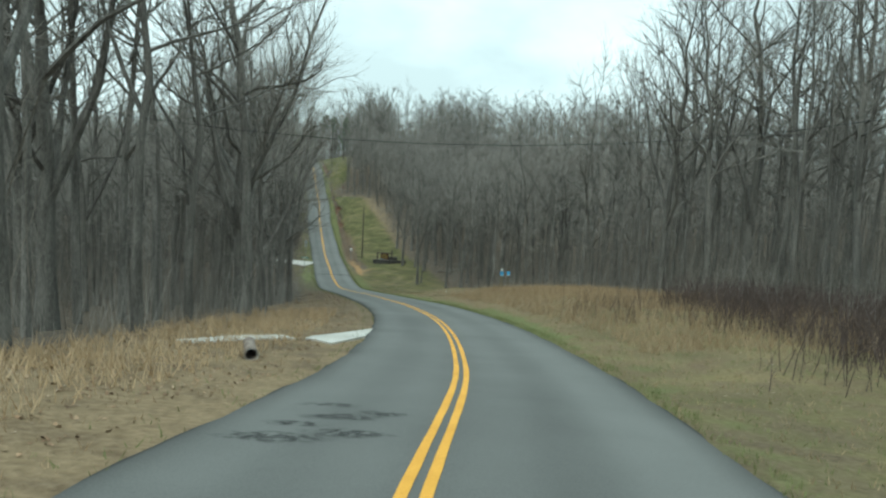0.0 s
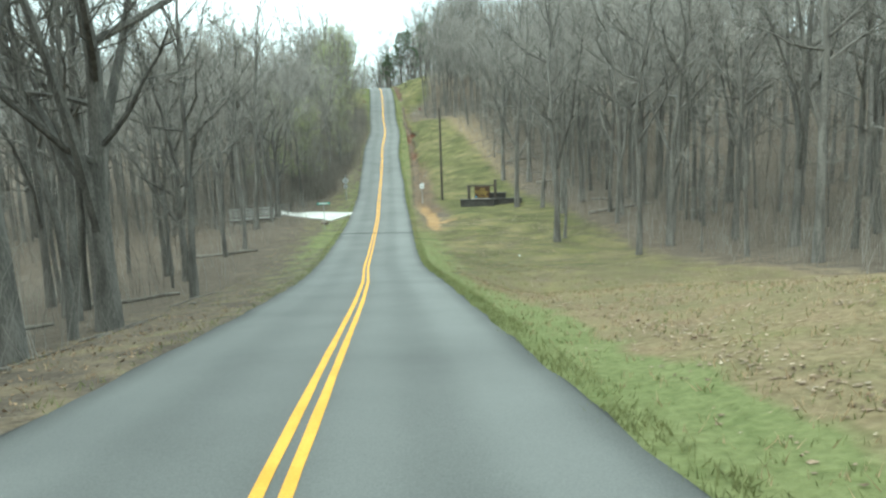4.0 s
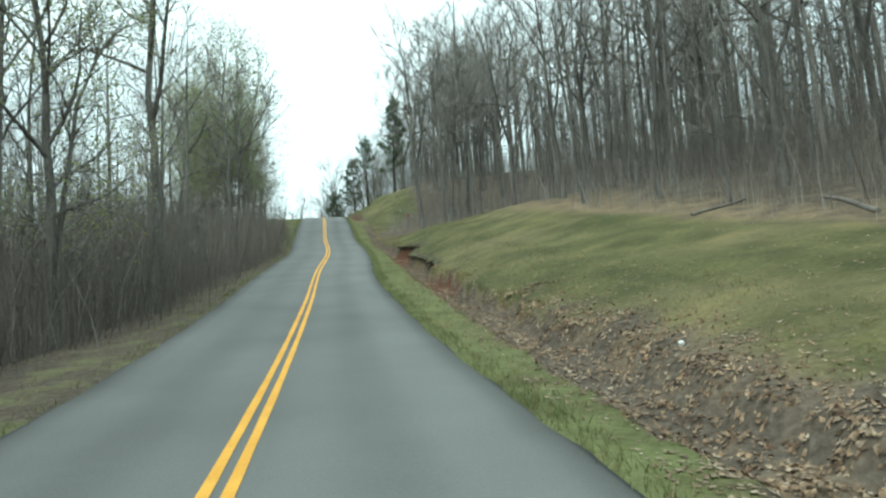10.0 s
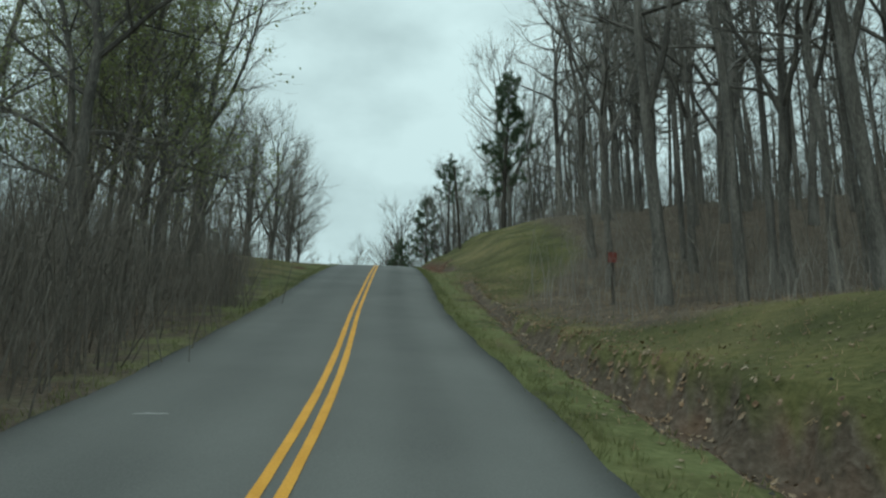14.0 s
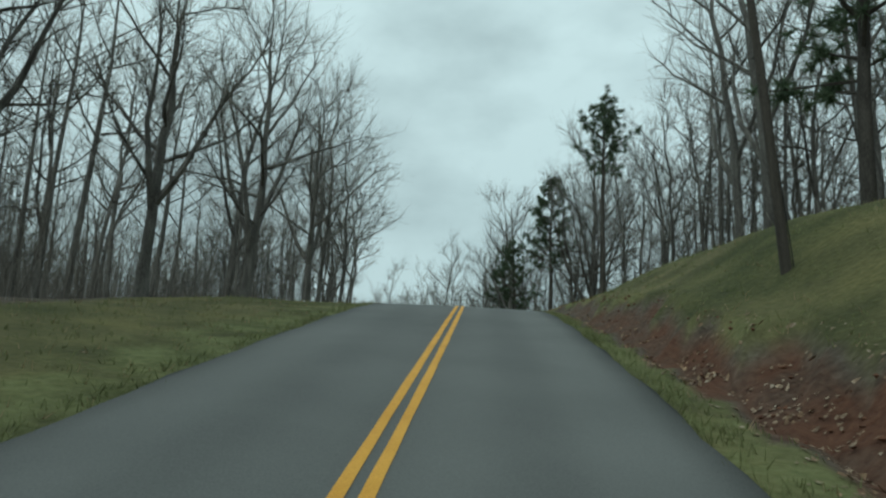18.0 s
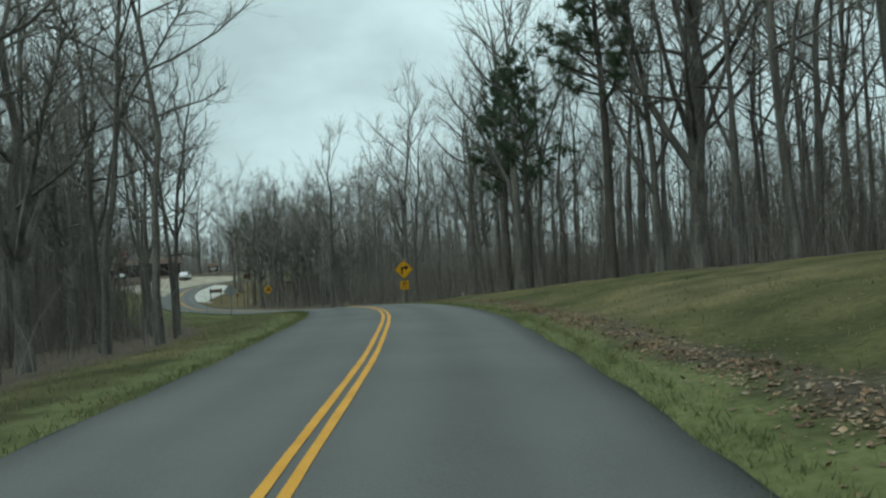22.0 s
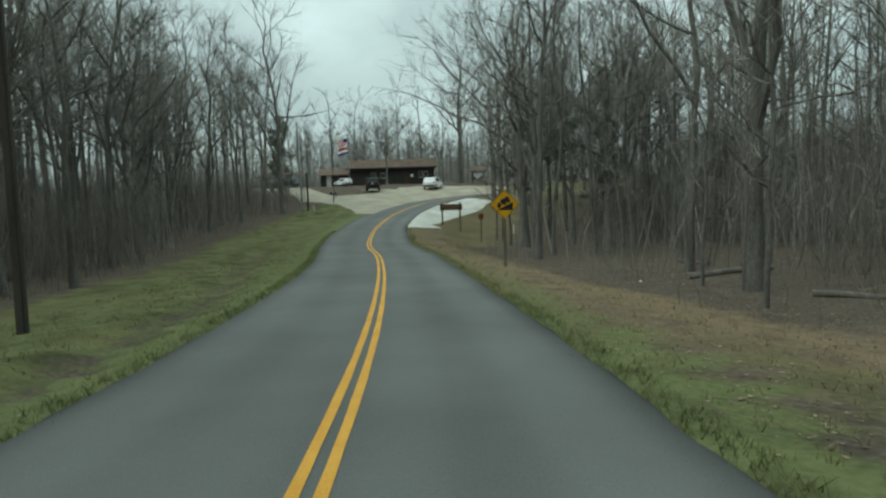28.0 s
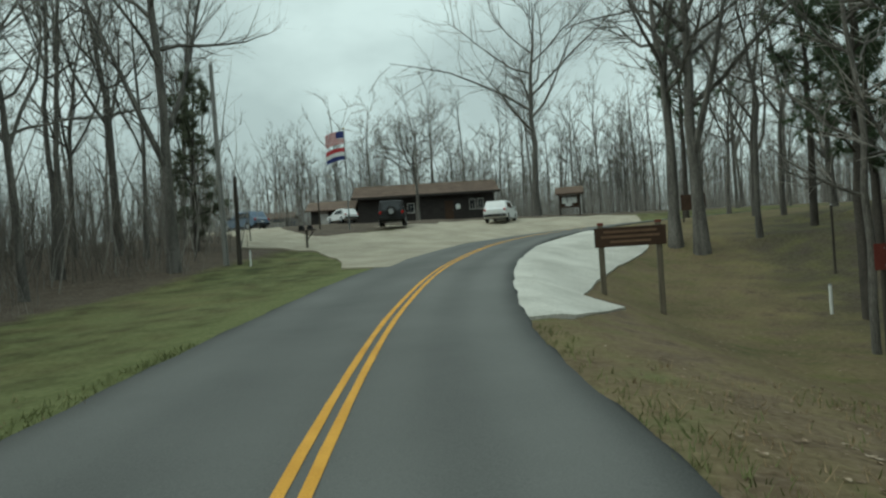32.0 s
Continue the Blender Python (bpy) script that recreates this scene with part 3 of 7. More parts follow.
def ground(x, y, cut=True):
    """Height of the land, and the place along and across the road."""
    x, y = np.atleast_1d(np.asarray(x, float)), np.atleast_1d(np.asarray(y, float))
    s, d = road_sd(x, y)
    a = np.abs(d)
    near, far = np.interp(s, SL, LINE[:, 2]), np.interp(s, SL, ZS)
    w = np.clip((a - 15) / 50, 0, 1)
    z = near * (1 - w) + far * w
    prof = np.zeros(len(x))
    for tab, m in ((TAB_R, d >= 0), (TAB_L, d < 0)):
        if m.any():
            cols = np.stack([np.full(m.sum(), -0.05)] + [np.interp(s[m], tab[:, 0], tab[:, k]) for k in range(1, 7)], 1)
            q = np.interp(a[m], COLS, np.arange(7.0))
            k = np.minimum(q.astype(int), 5)
            u = q - k
            u = u * u * (3 - 2 * u) * 0.5 + u * 0.5
            r = np.arange(len(k))
            prof[m] = cols[r, k] * (1 - u) + cols[r, k + 1] * u
    z = z + prof + wobble(x, y) * 0.09 * np.clip((a - 3.6) / 4, 0, 1)
    # the soft ditch under the clay bank past the crest
    o = d - ditch_line(s)
    z = z - np.exp(-(o / np.where(o > 0, 0.55, 0.7)) ** 2) * np.interp(s, [118, 126, 132], [0, .15, 0])
    # the eroded ditch: flat verge, rough floor, and the turf's broken edge above a steep scarp
    di, do = ditch_in(s), ditch_out(s)
    deep = np.interp(s, [126, 140, 165, 180, 183, 187, 198, 212, 222, 232, 244, 251], [.05, .20, .30, .34, .42, .34, .26, .05, .06, .16, .12, .02])
    lumps = 0.05 * np.sin(d * 9 + s * 2.3) * np.sin(s * 3.1 - d * 4) + 0.03 * np.sin(s * 7.7 + d * 11)
    step = np.clip((d - di) / 0.32, 0, 1)
    low = near - 0.065 - 0.02 * np.maximum(0, d - 3) - deep * step * step * (3 - 2 * step) + lumps * step
    low = low + np.where(s > 216, 0.62 * np.maximum(0, d - di - 0.3), 0.16 * np.clip((d - di - 0.35) / 0.9, 0, 1)) + np.interp(s, [136, 150, 158, 166, 180, 187, 200, 226], [.7, 1.0, 1.6, 3.2, 4.4, 3.4, 1.8, 2.4]) * np.maximum(0, d - do)
    w = np.clip(np.maximum(np.minimum((s - 127) / 8, (215 - s) / 5), np.minimum((s - 219) / 5, (252 - s) / 6)), 0, 1)
    z = np.where((d > 2.4) & (d < 7.5) & (w > 0), z * (1 - w) + np.where(d < do, low, np.minimum(z, low)) * w, z)
    # a hollow beside the verge
    z = z - 0.55 * np.exp(-((s - 83) / 4.0) ** 2 - ((d - 6.5) / 1.6) ** 2)
    # a swale through the lawn beside the last straight
    z = z - 0.28 * np.exp(-((d + swale(s)) / 0.7) ** 2) * np.interp(s, [318, 328, 364, 376], [0, 1, 1, 0])
    if cut:
        z = np.where(a < np.where(d > 0, half_r(s), half_l(s)) + 0.25, np.minimum(z, near - 0.065), z)
    return z, s, d


def zat(x, y):
    return float(ground([x], [y])[0][0])


# ---------------------------------------------------------------- builders
def part(name, bm, mat, parent=None, label=""):
    """A bmesh as one mesh object under a thing or a part."""
    me = bpy.data.meshes.new(name)
    bm.to_mesh(me)
    bm.free()
    return part_mesh(name, me, mat, parent, label)


def part_mesh(name, me, mat, parent=None, label=""):
    for m in mat if isinstance(mat, (list, tuple)) else (mat,):
        me.materials.append(m)
    ob = new(name, me)
    ob.parent = parent
    if label:
        ob["label"] = label
    return ob


def from_arrays(name, verts, faces, smooth=False):
    """A mesh from arrays; all faces have one number of corners."""
    verts, faces = np.asarray(verts, np.float32), np.asarray(faces, np.int32)
    me = bpy.data.meshes.new(name)
    me.vertices.add(len(verts))
    me.vertices.foreach_set("co", verts.ravel())
    n, k = faces.shape
    me.loops.add(n * k)
    me.loops.foreach_set("vertex_index", faces.ravel())
    me.polygons.add(n)
    me.polygons.foreach_set("loop_start", np.arange(0, n * k, k, dtype=np.int32))
    me.polygons.foreach_set("use_smooth", np.full(n, smooth))
    me.update(calc_edges=True)
    return me


def thing(name, at, rz=0.0, label="", category="", group="", kind=""):
    """An empty at a thing's base, to which its parts belong."""
    ob = new(name)
    ob.empty_display_size = 0.2
    ob.matrix_world = pose(at[0], at[1], at[2], 0, 0, rz)
    return tagged(ob, label, category, group, kind)


def box(bm, lo, hi, bevel=0.0):
    r = bmesh.ops.create_cube(bm, size=1.0)
    for v in r["verts"]:
        v.co = Vector([lo[k] + (v.co[k] + 0.5) * (hi[k] - lo[k]) for k in range(3)])
    if bevel:
        es = list({e for v in r["verts"] for e in v.link_edges})
        bmesh.ops.bevel(bm, geom=es, offset=bevel, segments=2, affect="EDGES", profile=0.5)
    return bm


def new_box(lo, hi, bevel=0.0):
    return box(bmesh.new(), lo, hi, bevel)


def tube(bm, pts, radii, sides=8, cap=True):
    """A round tube along points."""
    pts = [Vector(p) for p in pts]
    rings = []
    for i, p in enumerate(pts):
        t = (pts[min(i + 1, len(pts) - 1)] - pts[max(i - 1, 0)]).normalized()
        a = t.cross(Vector((0.3, 0.9, 0.1)) if abs(t.y) < 0.9 else Vector((1, 0, 0))).normalized()
        b = t.cross(a)
        r = radii[i] if isinstance(radii, (list, tuple)) else radii
        rings.append([bm.verts.new(p + (a * math.cos(k * math.tau / sides) + b * math.sin(k * math.tau / sides)) * r) for k in range(sides)])
    for u, v in zip(rings, rings[1:]):
        for k in range(sides):
            bm.faces.new((u[k], u[(k + 1) % sides], v[(k + 1) % sides], v[k]))
    if cap:
        bm.faces.new(rings[0][::-1])
        bm.faces.new(rings[-1])
    return bm


def new_tube(pts, radii, sides=8, cap=True):
    return tube(bmesh.new(), pts, radii, sides, cap)


def plate(outline, depth, rim=0.0):
    """A flat plate in the x-z plane, its face towards -y, from an outline of (x, z)."""
    bm = bmesh.new()
    f = bm.faces.new([bm.verts.new((x, 0, z)) for x, z in outline])
    r = bmesh.ops.extrude_face_region(bm, geom=[f])
    for v in r["geom"]:
        if isinstance(v, bmesh.types.BMVert):
            v.co.y += depth
    bmesh.ops.recalc_face_normals(bm, faces=bm.faces)
    if rim:
        bmesh.ops.bevel(bm, geom=list(bm.edges), offset=rim, segments=1, affect="EDGES")
    return bm


def rounded(w, h, r, n=4):
    pts = []
    for cx, cz, a0 in ((w / 2 - r, h / 2 - r, 0), (-w / 2 + r, h / 2 - r, 90), (-w / 2 + r, -h / 2 + r, 180), (w / 2 - r, -h / 2 + r, 270)):
        for k in range(n + 1):
            a = radians(a0 + 90 * k / n)
            pts.append((cx + r * math.cos(a), cz + r * math.sin(a)))
    return pts[::-1]


def words(text, size, mat, parent, at, name="lettering", wide=1.0, thick=0.002, bold=0.0):
    """Raised letters in the built-in font, upright and facing -y, as a mesh."""
    cu = bpy.data.curves.new(name, "FONT")
    cu.body, cu.size, cu.align_x, cu.align_y, cu.extrude, cu.offset = text, size, "CENTER", "CENTER", thick, bold
    cu.resolution_u = 3
    tmp = bpy.data.objects.new(name, cu)
    scene.collection.objects.link(tmp)
    me = bpy.data.meshes.new_from_object(tmp.evaluated_get(bpy.context.evaluated_depsgraph_get()))
    bpy.data.objects.remove(tmp)
    bpy.data.curves.remove(cu)
    me.transform(Matrix.Translation(at) @ Matrix.Rotation(radians(90), 4, "X") @ Matrix.Diagonal((wide, 1, 1, 1)))
    me.materials.clear()
    return part_mesh(name, me, mat, parent)


# ---------------------------------------------------------------- ground, road and paved places
def spaced(lo, hi, step, out_lo, out_hi):
    """Even steps inside, ever wider ones out to the horizon."""
    mid = list(np.arange(lo, hi + 1e-6, step))
    a, b, w = [lo], [mid[-1]], step
    while a[-1] > out_lo:
        w *= 1.22
        a.append(a[-1] - w)
    w = step
    while b[-1] < out_hi:
        w *= 1.22
        b.append(b[-1] + w)
    return np.array(a[:0:-1] + mid + b[1:])


LAWN_S = [-40, 10, 50, 70, 110, 135, 160, 190, 197, 206, 215, 240, 270, 300, 330, 366, 376, 392, 400]
EDGE_R = [13, 12, 15.5, 16, 18, 16, 15, 12, 6.5, 6, 11, 13, 15, 12, 7, 7.5, 12, 16, 18]      # where the woods begin
EDGE_L = [10, 8, 7, 7, 8, 7, 5.2, 4.4, 4.5, 4.6, 6.5, 11, 8, 9, 12, 12, 13, 13, 13]


def woods_edge(s, d):
    return np.where(d > 0, np.interp(s, LAWN_S, EDGE_R), np.interp(s, LAWN_S, EDGE_L))


def cover(s, d, x, y):
    """Lawn, straw and clay at places on the land, 0 to 1."""
    a = np.abs(d)
    e = woods_edge(s, d)
    lawn = np.clip((e - 0.5 - a) / 2.5 + 0.4, 0, 1) * np.where(d > 0, np.interp(s, [20, 45, 60, 76, 92, 135, 300, 321, 345, 358, 370, 380, 400], [.52, .3, .42, .45, .6, .8, .85, .75, .25, .34, .46, .5, .5]),
                                                              np.interp(s, [0, 30, 70, 100, 140, 158, 192, 205, 330], [.1, .2, .2, .3, .5, .25, .25, .8, .95]))
    fresh = np.exp(-(np.maximum(a - 3.9, 0) / np.interp(s, [30, 50, 80, 105, 125], [.6, .65, .8, 1.6, .8])) ** 2) * np.where(d > 0, np.interp(s, [0, 8, 34, 42, 80, 100, 118, 128, 140, 205, 235, 258, 330, 345, 355, 376], [.25, .3, .4, .9, 1.0, .75, .3, .42, .58, .58, .5, .75, .72, .5, .42, .25]),
                                                       np.interp(s, [0, 60, 85, 110, 150, 192, 206, 250, 290], [0, .05, .3, .6, .3, .3, .5, .5, .8]))
    fresh = np.maximum(fresh, np.where(d < 0, lawn * np.interp(s, [285, 320, 395, 410], [0, .55, .5, .3]), 0))
    mown = np.clip((4.05 + 0.12 * np.sin(s * 0.9) + 0.06 * np.sin(s * 2.7) - a) / 0.35, 0, 1) * np.where(d > 0, np.interp(s, [17, 25, 44, 88, 98], [0, 1.05, 1.25, 1.25, 0]), 0)
    fresh = np.where((d > 0) & (s > 22) & (s < 90), mown, np.maximum(fresh, mown))
    straw = np.where(d > 0, np.interp(s, [-40, 12, 20, 66, 78, 90, 135, 145, 184, 194, 215, 235, 318, 332, 345, 370], [.5, .66, .92, .9, .82, .5, .4, .6, .62, .3, .25, .14, .14, .75, .8, .72]) * np.exp(-(np.maximum(a - np.interp(s, [320, 328, 340, 348, 358, 368, 378], [13, 7.0, 5.6, 5.0, 5.0, 5.8, 9.5]), 0) / np.interp(s, [320, 340, 352, 366, 378, 390], [5, 0.7, 0.7, 0.9, 2.2, 4])) ** 2),
                     np.interp(s, [-40, 0, 20, 40, 75, 110], [.8, .8, .65, .5, .35, .2]) * np.exp(-(np.maximum(a - 7, 0) / 3) ** 2))
    lip = ditch_line(s)
    inside = (d > ditch_in(s) + 0.05) & (d < ditch_out(s) + 0.14) & (((s > 128) & (s < 214)) | ((s > 219) & (s < 251)))
    clay = np.where(d > 0, np.exp(-((d - lip - 0.45) / 0.62) ** 2) * np.interp(s, [111, 116, 127, 134, 140], [0, 1.0, .95, .25, 0]), 0)
    clay = np.maximum(clay, np.where(inside, np.interp(s, [128, 140, 165, 168, 171, 175, 180.8, 181.6, 186.6, 187.4, 193, 202, 214, 221, 225, 242, 248, 251], [.45, .24, .24, .75, .5, .26, .4, 1.2, 1.2, .4, .3, .25, .1, .3, .72, .5, .2, .05]), 0))
    clay = np.maximum(clay, np.exp(-((s - 117 - (d - 4) * 0.5) / 1.0) ** 2) * np.clip((9 - d) / 3, 0, 1) * np.clip((d - 3.6) / 1, 0, 1) * 0.6)
    clay = np.maximum(clay, np.where(d < 0, np.exp(-((s - 221.5) / 1.6) ** 2 - ((d + 4.1) / 0.45) ** 2) * 0.9, 0))
    band = np.exp(-((d - lip - 0.4) / np.interp(s, [170, 174, 250, 258], [1.0, .75, .75, .4])) ** 2) * np.interp(s, [112, 122, 134, 214, 224, 247, 252, 300], [0, .95, .5, .3, .4, .2, .6, .6])
    leaves = np.where(d > 0, np.maximum(np.where((s > 134) & (s < 250), 0, band), np.where(inside, .95, 0)), 0)
    leaves = np.maximum(leaves, np.where(d > 0, np.exp(-((d - lip - 1.1) / 1.0) ** 2) * np.interp(s, [114, 122, 150, 160], [0, .95, .9, 0]), 0))
    bare = np.where(d < 0, np.exp(-((d + swale(s)) / 0.45) ** 2) * np.interp(s, [318, 328, 364, 376], [0, .8, .8, 0]), 0)
    leaves = np.maximum(leaves, bare)
    return lawn * (1 - leaves), straw * (1 - 0.6 * leaves), clay, fresh * (1 - 0.8 * leaves)


def build_ground():
    gx = np.concatenate([spaced(-140, -24.4, 0.8, -1600, -24), np.arange(-24, -14.2, 0.36), np.arange(-14, -3, 0.17), np.arange(-2.9, 6, 0.36), spaced(6.2, 36, 0.8, 6, 1500)])
    gx = np.sort(gx[np.concatenate([gx[:-1] < gx[1:], [True]])])
    gy = spaced(-14, 415, 0.6, -900, 2200)
    gy = np.sort(np.concatenate([gy[(gy < 128) | (gy > 216)], np.arange(128.1, 216, 0.3)]))
    X, Y = np.meshgrid(gx, gy)
    z, s, d = ground(X.ravel(), Y.ravel())
    me = from_arrays("ground", np.stack([X.ravel(), Y.ravel(), z], 1), grid_faces(len(gy), len(gx)), True)
    lawn, straw, clay, fresh = cover(s, d, X.ravel(), Y.ravel())
    at = me.color_attributes.new("cover", "FLOAT_COLOR", "POINT")
    at.data.foreach_set("color", np.stack([lawn, straw, clay, fresh], 1).astype(np.float32).ravel())
    oc = me.attributes.new("ochre_soil", "FLOAT", "POINT")
    oc.data.foreach_set("value", np.interp(s, [128, 138, 150, 165], [1, .45, .3, 0]).astype(np.float32))
    me.materials.append(M_GROUND)
    tagged(new("ground", me), "rolling ground of leaf litter, lawn and clay banks", "ground", kind="structure")


def grid_faces(rows, cols):
    i = np.arange(rows * cols).reshape(rows, cols)
    return np.stack([i[:-1, :-1], i[:-1, 1:], i[1:, 1:], i[1:, :-1]], -1).reshape(-1, 4)


def strip(name, mat, d0, d1, up, s0=None, s1=None, cols=2, ragged=0.0, crown=0.0, thick=0.0):
    """A ribbon along the road between two offsets."""
    m = (SL >= (s0 if s0 is not None else SL[0])) & (SL <= (s1 if s1 is not None else SL[-1]))
    c, r, s = LINE[m], RIGHT[m], SL[m]
    u = np.linspace(0, 1, cols)
    rag = lambda q: ragged * (np.sin(s * 1.7 + q) + 0.6 * np.sin(s * 4.1 + 2 * q) + 0.4 * np.sin(s * 0.37 + q))
    d0, d1 = d0(s) if callable(d0) else d0, d1(s) if callable(d1) else d1
    d = (d0 + rag(1.0))[:, None] * (1 - u) + (d1 + rag(4.0))[:, None] * u
    x, y = c[:, :1] + r[:, :1] * d, c[:, 1:2] + r[:, 1:2] * d
    z = c[:, 2:3] + up + crown * (1 - (d / 3) ** 2)
    if thick:
        d = np.concatenate([d[:, :1], d, d[:, -1:]], 1)
        x, y = np.concatenate([x[:, :1] - r[:, :1] * 0.06, x, x[:, -1:] + r[:, :1] * 0.06], 1), np.concatenate([y[:, :1] - r[:, 1:2] * 0.06, y, y[:, -1:] + r[:, 1:2] * 0.06], 1)
        z = np.concatenate([z[:, :1] - thick, z, z[:, -1:] - thick], 1)
    rows, k = d.shape
    me = from_arrays(name, np.stack([x.ravel(), y.ravel(), z.ravel()], 1), grid_faces(rows, k), True)
    uv = me.uv_layers.new(name="lane")
    vi = np.empty(len(me.loops), np.int32)
    me.loops.foreach_get("vertex_index", vi)
    lane = np.stack([(0.5 + 0.5 * d / np.where(d < 0, half_l(s)[:, None], half_r(s)[:, None])).ravel(), np.repeat(s, k)], 1)[vi]
    uv.data.foreach_set("uv", lane.astype(np.float32).ravel())
    me.materials.append(mat)
    return new(name, me)


build_ground()
tagged(strip("road", M_ASPHALT, lambda s: -half_l(s), half_r, 0.0, cols=13, ragged=0.03, crown=0.04, thick=0.14), "worn grey two-lane asphalt road", "road", kind="structure")
for lane in (-0.145, 0.045):
    tagged(strip("yellow_line", M_YELLOW, lane, lane + 0.10, 0.048, ragged=0.003), "solid yellow centre line painted on asphalt", "road marking", "double centre line", "structure")


# ---------------------------------------------------------------- trees
def ring_tubes(branches):
    """Vertices and triangles of many tapered branches: each is (points, radii, sides)."""
    V, F, n = [], [], 0
    for pts, rad, k in branches:
        pts, rad = np.asarray(pts, float), np.asarray(rad, float)
        t = np.gradient(pts, axis=0)
        t /= np.linalg.norm(t, axis=1)[:, None] + 1e-9
        ref = np.array([0.31, 0.17, 0.93]) if abs(t[0, 2]) < 0.8 else np.array([0.9, 0.3, 0.1])
        a = np.cross(t, ref)
        a /= np.linalg.norm(a, axis=1)[:, None] + 1e-9
        b = np.cross(t, a)
        th = np.arange(k) * math.tau / k
        ringv = pts[:, None] + (a[:, None] * np.cos(th)[None, :, None] + b[:, None] * np.sin(th)[None, :, None]) * rad[:, None, None]
        m = len(pts)
        i = np.arange(m * k).reshape(m, k) + n
        p, q = i[:-1], i[1:]
        p2, q2 = np.roll(p, -1, 1), np.roll(q, -1, 1)
        last_tip = rad[-1] < 0.004
        F.append(np.stack([p, p2, q], -1).reshape(-1, 3))
        if not last_tip:
            F.append(np.stack([p2, q2, q], -1).reshape(-1, 3))
        elif m > 2:
            F.append(np.stack([p2[:-1], q2[:-1], q[:-1]], -1).reshape(-1, 3))
        V.append(ringv.reshape(-1, 3))
        n += m * k
    return np.concatenate(V), np.concatenate(F)


def bend(rng, start, way, length, n, lift=0.15, kink=0.12):
    """A branch line that wanders and turns upward."""
    p, w, out = np.array(start, float), np.array(way, float), [np.array(start, float)]
    for _ in range(n):
        w = w + rng.normal(0, kink, 3) + (0, 0, lift)
        w /= np.linalg.norm(w)
        p = p + w * length / n
        out.append(p.copy())
    return np.array(out)


def aside(rng, way, angle):
    """A direction that leaves way by an angle."""
    r = rng.normal(0, 1, 3)
    r -= way * (r @ way)
    r /= np.linalg.norm(r) + 1e-9
    return way * math.cos(angle) + r * math.sin(angle)


def bare_tree(seed, H, r0, first, limbs, reach, subs=4, twigs=5, rise=0.9, lean=0.0, flare=True, thick=1.0, forks=0, spray=0, lift=0.10):
    """Trunk and limbs of a leafless tree as lists of branches, and its twigs as rows of foot, tip and half width."""
    rng = np.random.default_rng(seed)
    n = 9
    u = np.linspace(0, 1, n + 1)
    line = np.zeros((n + 1, 3))
    line[:, 2] = u * H
    line[:, 0] = np.cumsum(rng.normal(0, 0.017 * H, n + 1)) * u + lean * H * u
    line[:, 1] = np.cumsum(rng.normal(0, 0.017 * H, n + 1)) * u
    rad = r0 * (1 - u) ** 0.75 + 0.012
    if flare:
        rad[0] *= 1.45
    line[0, 2] = -0.5
    low, fine = [], []
    at = lambda q: np.array([np.interp(q, u, line[:, k]) for k in range(3)])
    for i in range(limbs + forks):
        leader = i >= limbs
        q = first + (0.97 - first) * (i + rng.random() * 0.8) / limbs if not leader else first * rng.uniform(0.55, 1.0)
        x = (q - first) / (1 - first)
        az = i * 2.4 + rng.normal(0, 0.4)
        el = radians(22 + 42 * max(x, 0.15) * rise + rng.normal(0, 10)) if not leader else radians(rng.uniform(56, 76))
        way = np.array([math.cos(az) * math.cos(el), math.sin(az) * math.cos(el), math.sin(el)])
        L = reach * H * (0.30 + 0.80 * math.sqrt(max(0.0, 1 - x * x))) * (0.72 + 0.28 * min(1.0, max(x, 0) * 3)) * rng.uniform(0.7, 1.2)
        rr = min(np.interp(q, u, rad) * 0.62, 0.035 + 0.014 * L)
        if leader:
            L, rr = (1 - q) * H * rng.uniform(0.72, 0.9), np.interp(q, u, rad) * 0.72
        pl = bend(rng, at(q), way, L, 5, lift, 0.15)
        low.append((pl, np.linspace(rr, 0.018, 6), 5))
        for _ in range(subs * 4 if leader else subs):
            w = rng.uniform(0.35 if leader else 0.2, 0.98)
            k = min(int(w * 5), 4)
            base = pl[k] + (pl[k + 1] - pl[k]) * (w * 5 - k)
            wy = aside(rng, (pl[k + 1] - pl[k]) / np.linalg.norm(pl[k + 1] - pl[k]), rng.uniform(0.4, 0.95))
            ps = bend(rng, base, wy, (L if not leader else reach * H) * rng.uniform(0.3, 0.65) * (1.1 - 0.5 * w), 3, 0.10, 0.18)
            low.append((ps, np.array([0.022, 0.017, 0.012, 0.002]) * (0.7 + 0.06 * H / 2) * thick, 3))
            for _ in range(twigs):
                w2 = rng.uniform(0.1, 1.0)
                k2 = min(int(w2 * 3), 2)
                b2 = ps[k2] + (ps[k2 + 1] - ps[k2]) * (w2 * 3 - k2)
                wy2 = aside(rng, (ps[k2 + 1] - ps[k2]) / np.linalg.norm(ps[k2 + 1] - ps[k2]), rng.uniform(0.3, 0.9)) + (0, 0, 0.12)
                tip = b2 + wy2 * rng.uniform(0.5, 1.6) * (0.55 + 0.03 * H)
                fine.append(np.r_[b2, tip, 0.010 * thick])
    fine = np.array(fine)
    if spray:                                    # the finest twigs, off the sides of the branchlets
        stem = np.repeat(fine, spray, 0)
        run = stem[:, 3:6] - stem[:, :3]
        far = np.linalg.norm(run, axis=1)[:, None]
        way = run / far + rng.normal(0, 0.42, run.shape) + (0, 0, 0.18)
        foot = stem[:, :3] + run * rng.uniform(0.2, 0.95, (len(stem), 1))
        fine = np.concatenate([fine, np.c_[foot, foot + way * far * rng.uniform(0.28, 0.62, (len(stem), 1)), np.full(len(stem), 0.006 * thick)]])
    return [(line, rad, 8)], low, fine


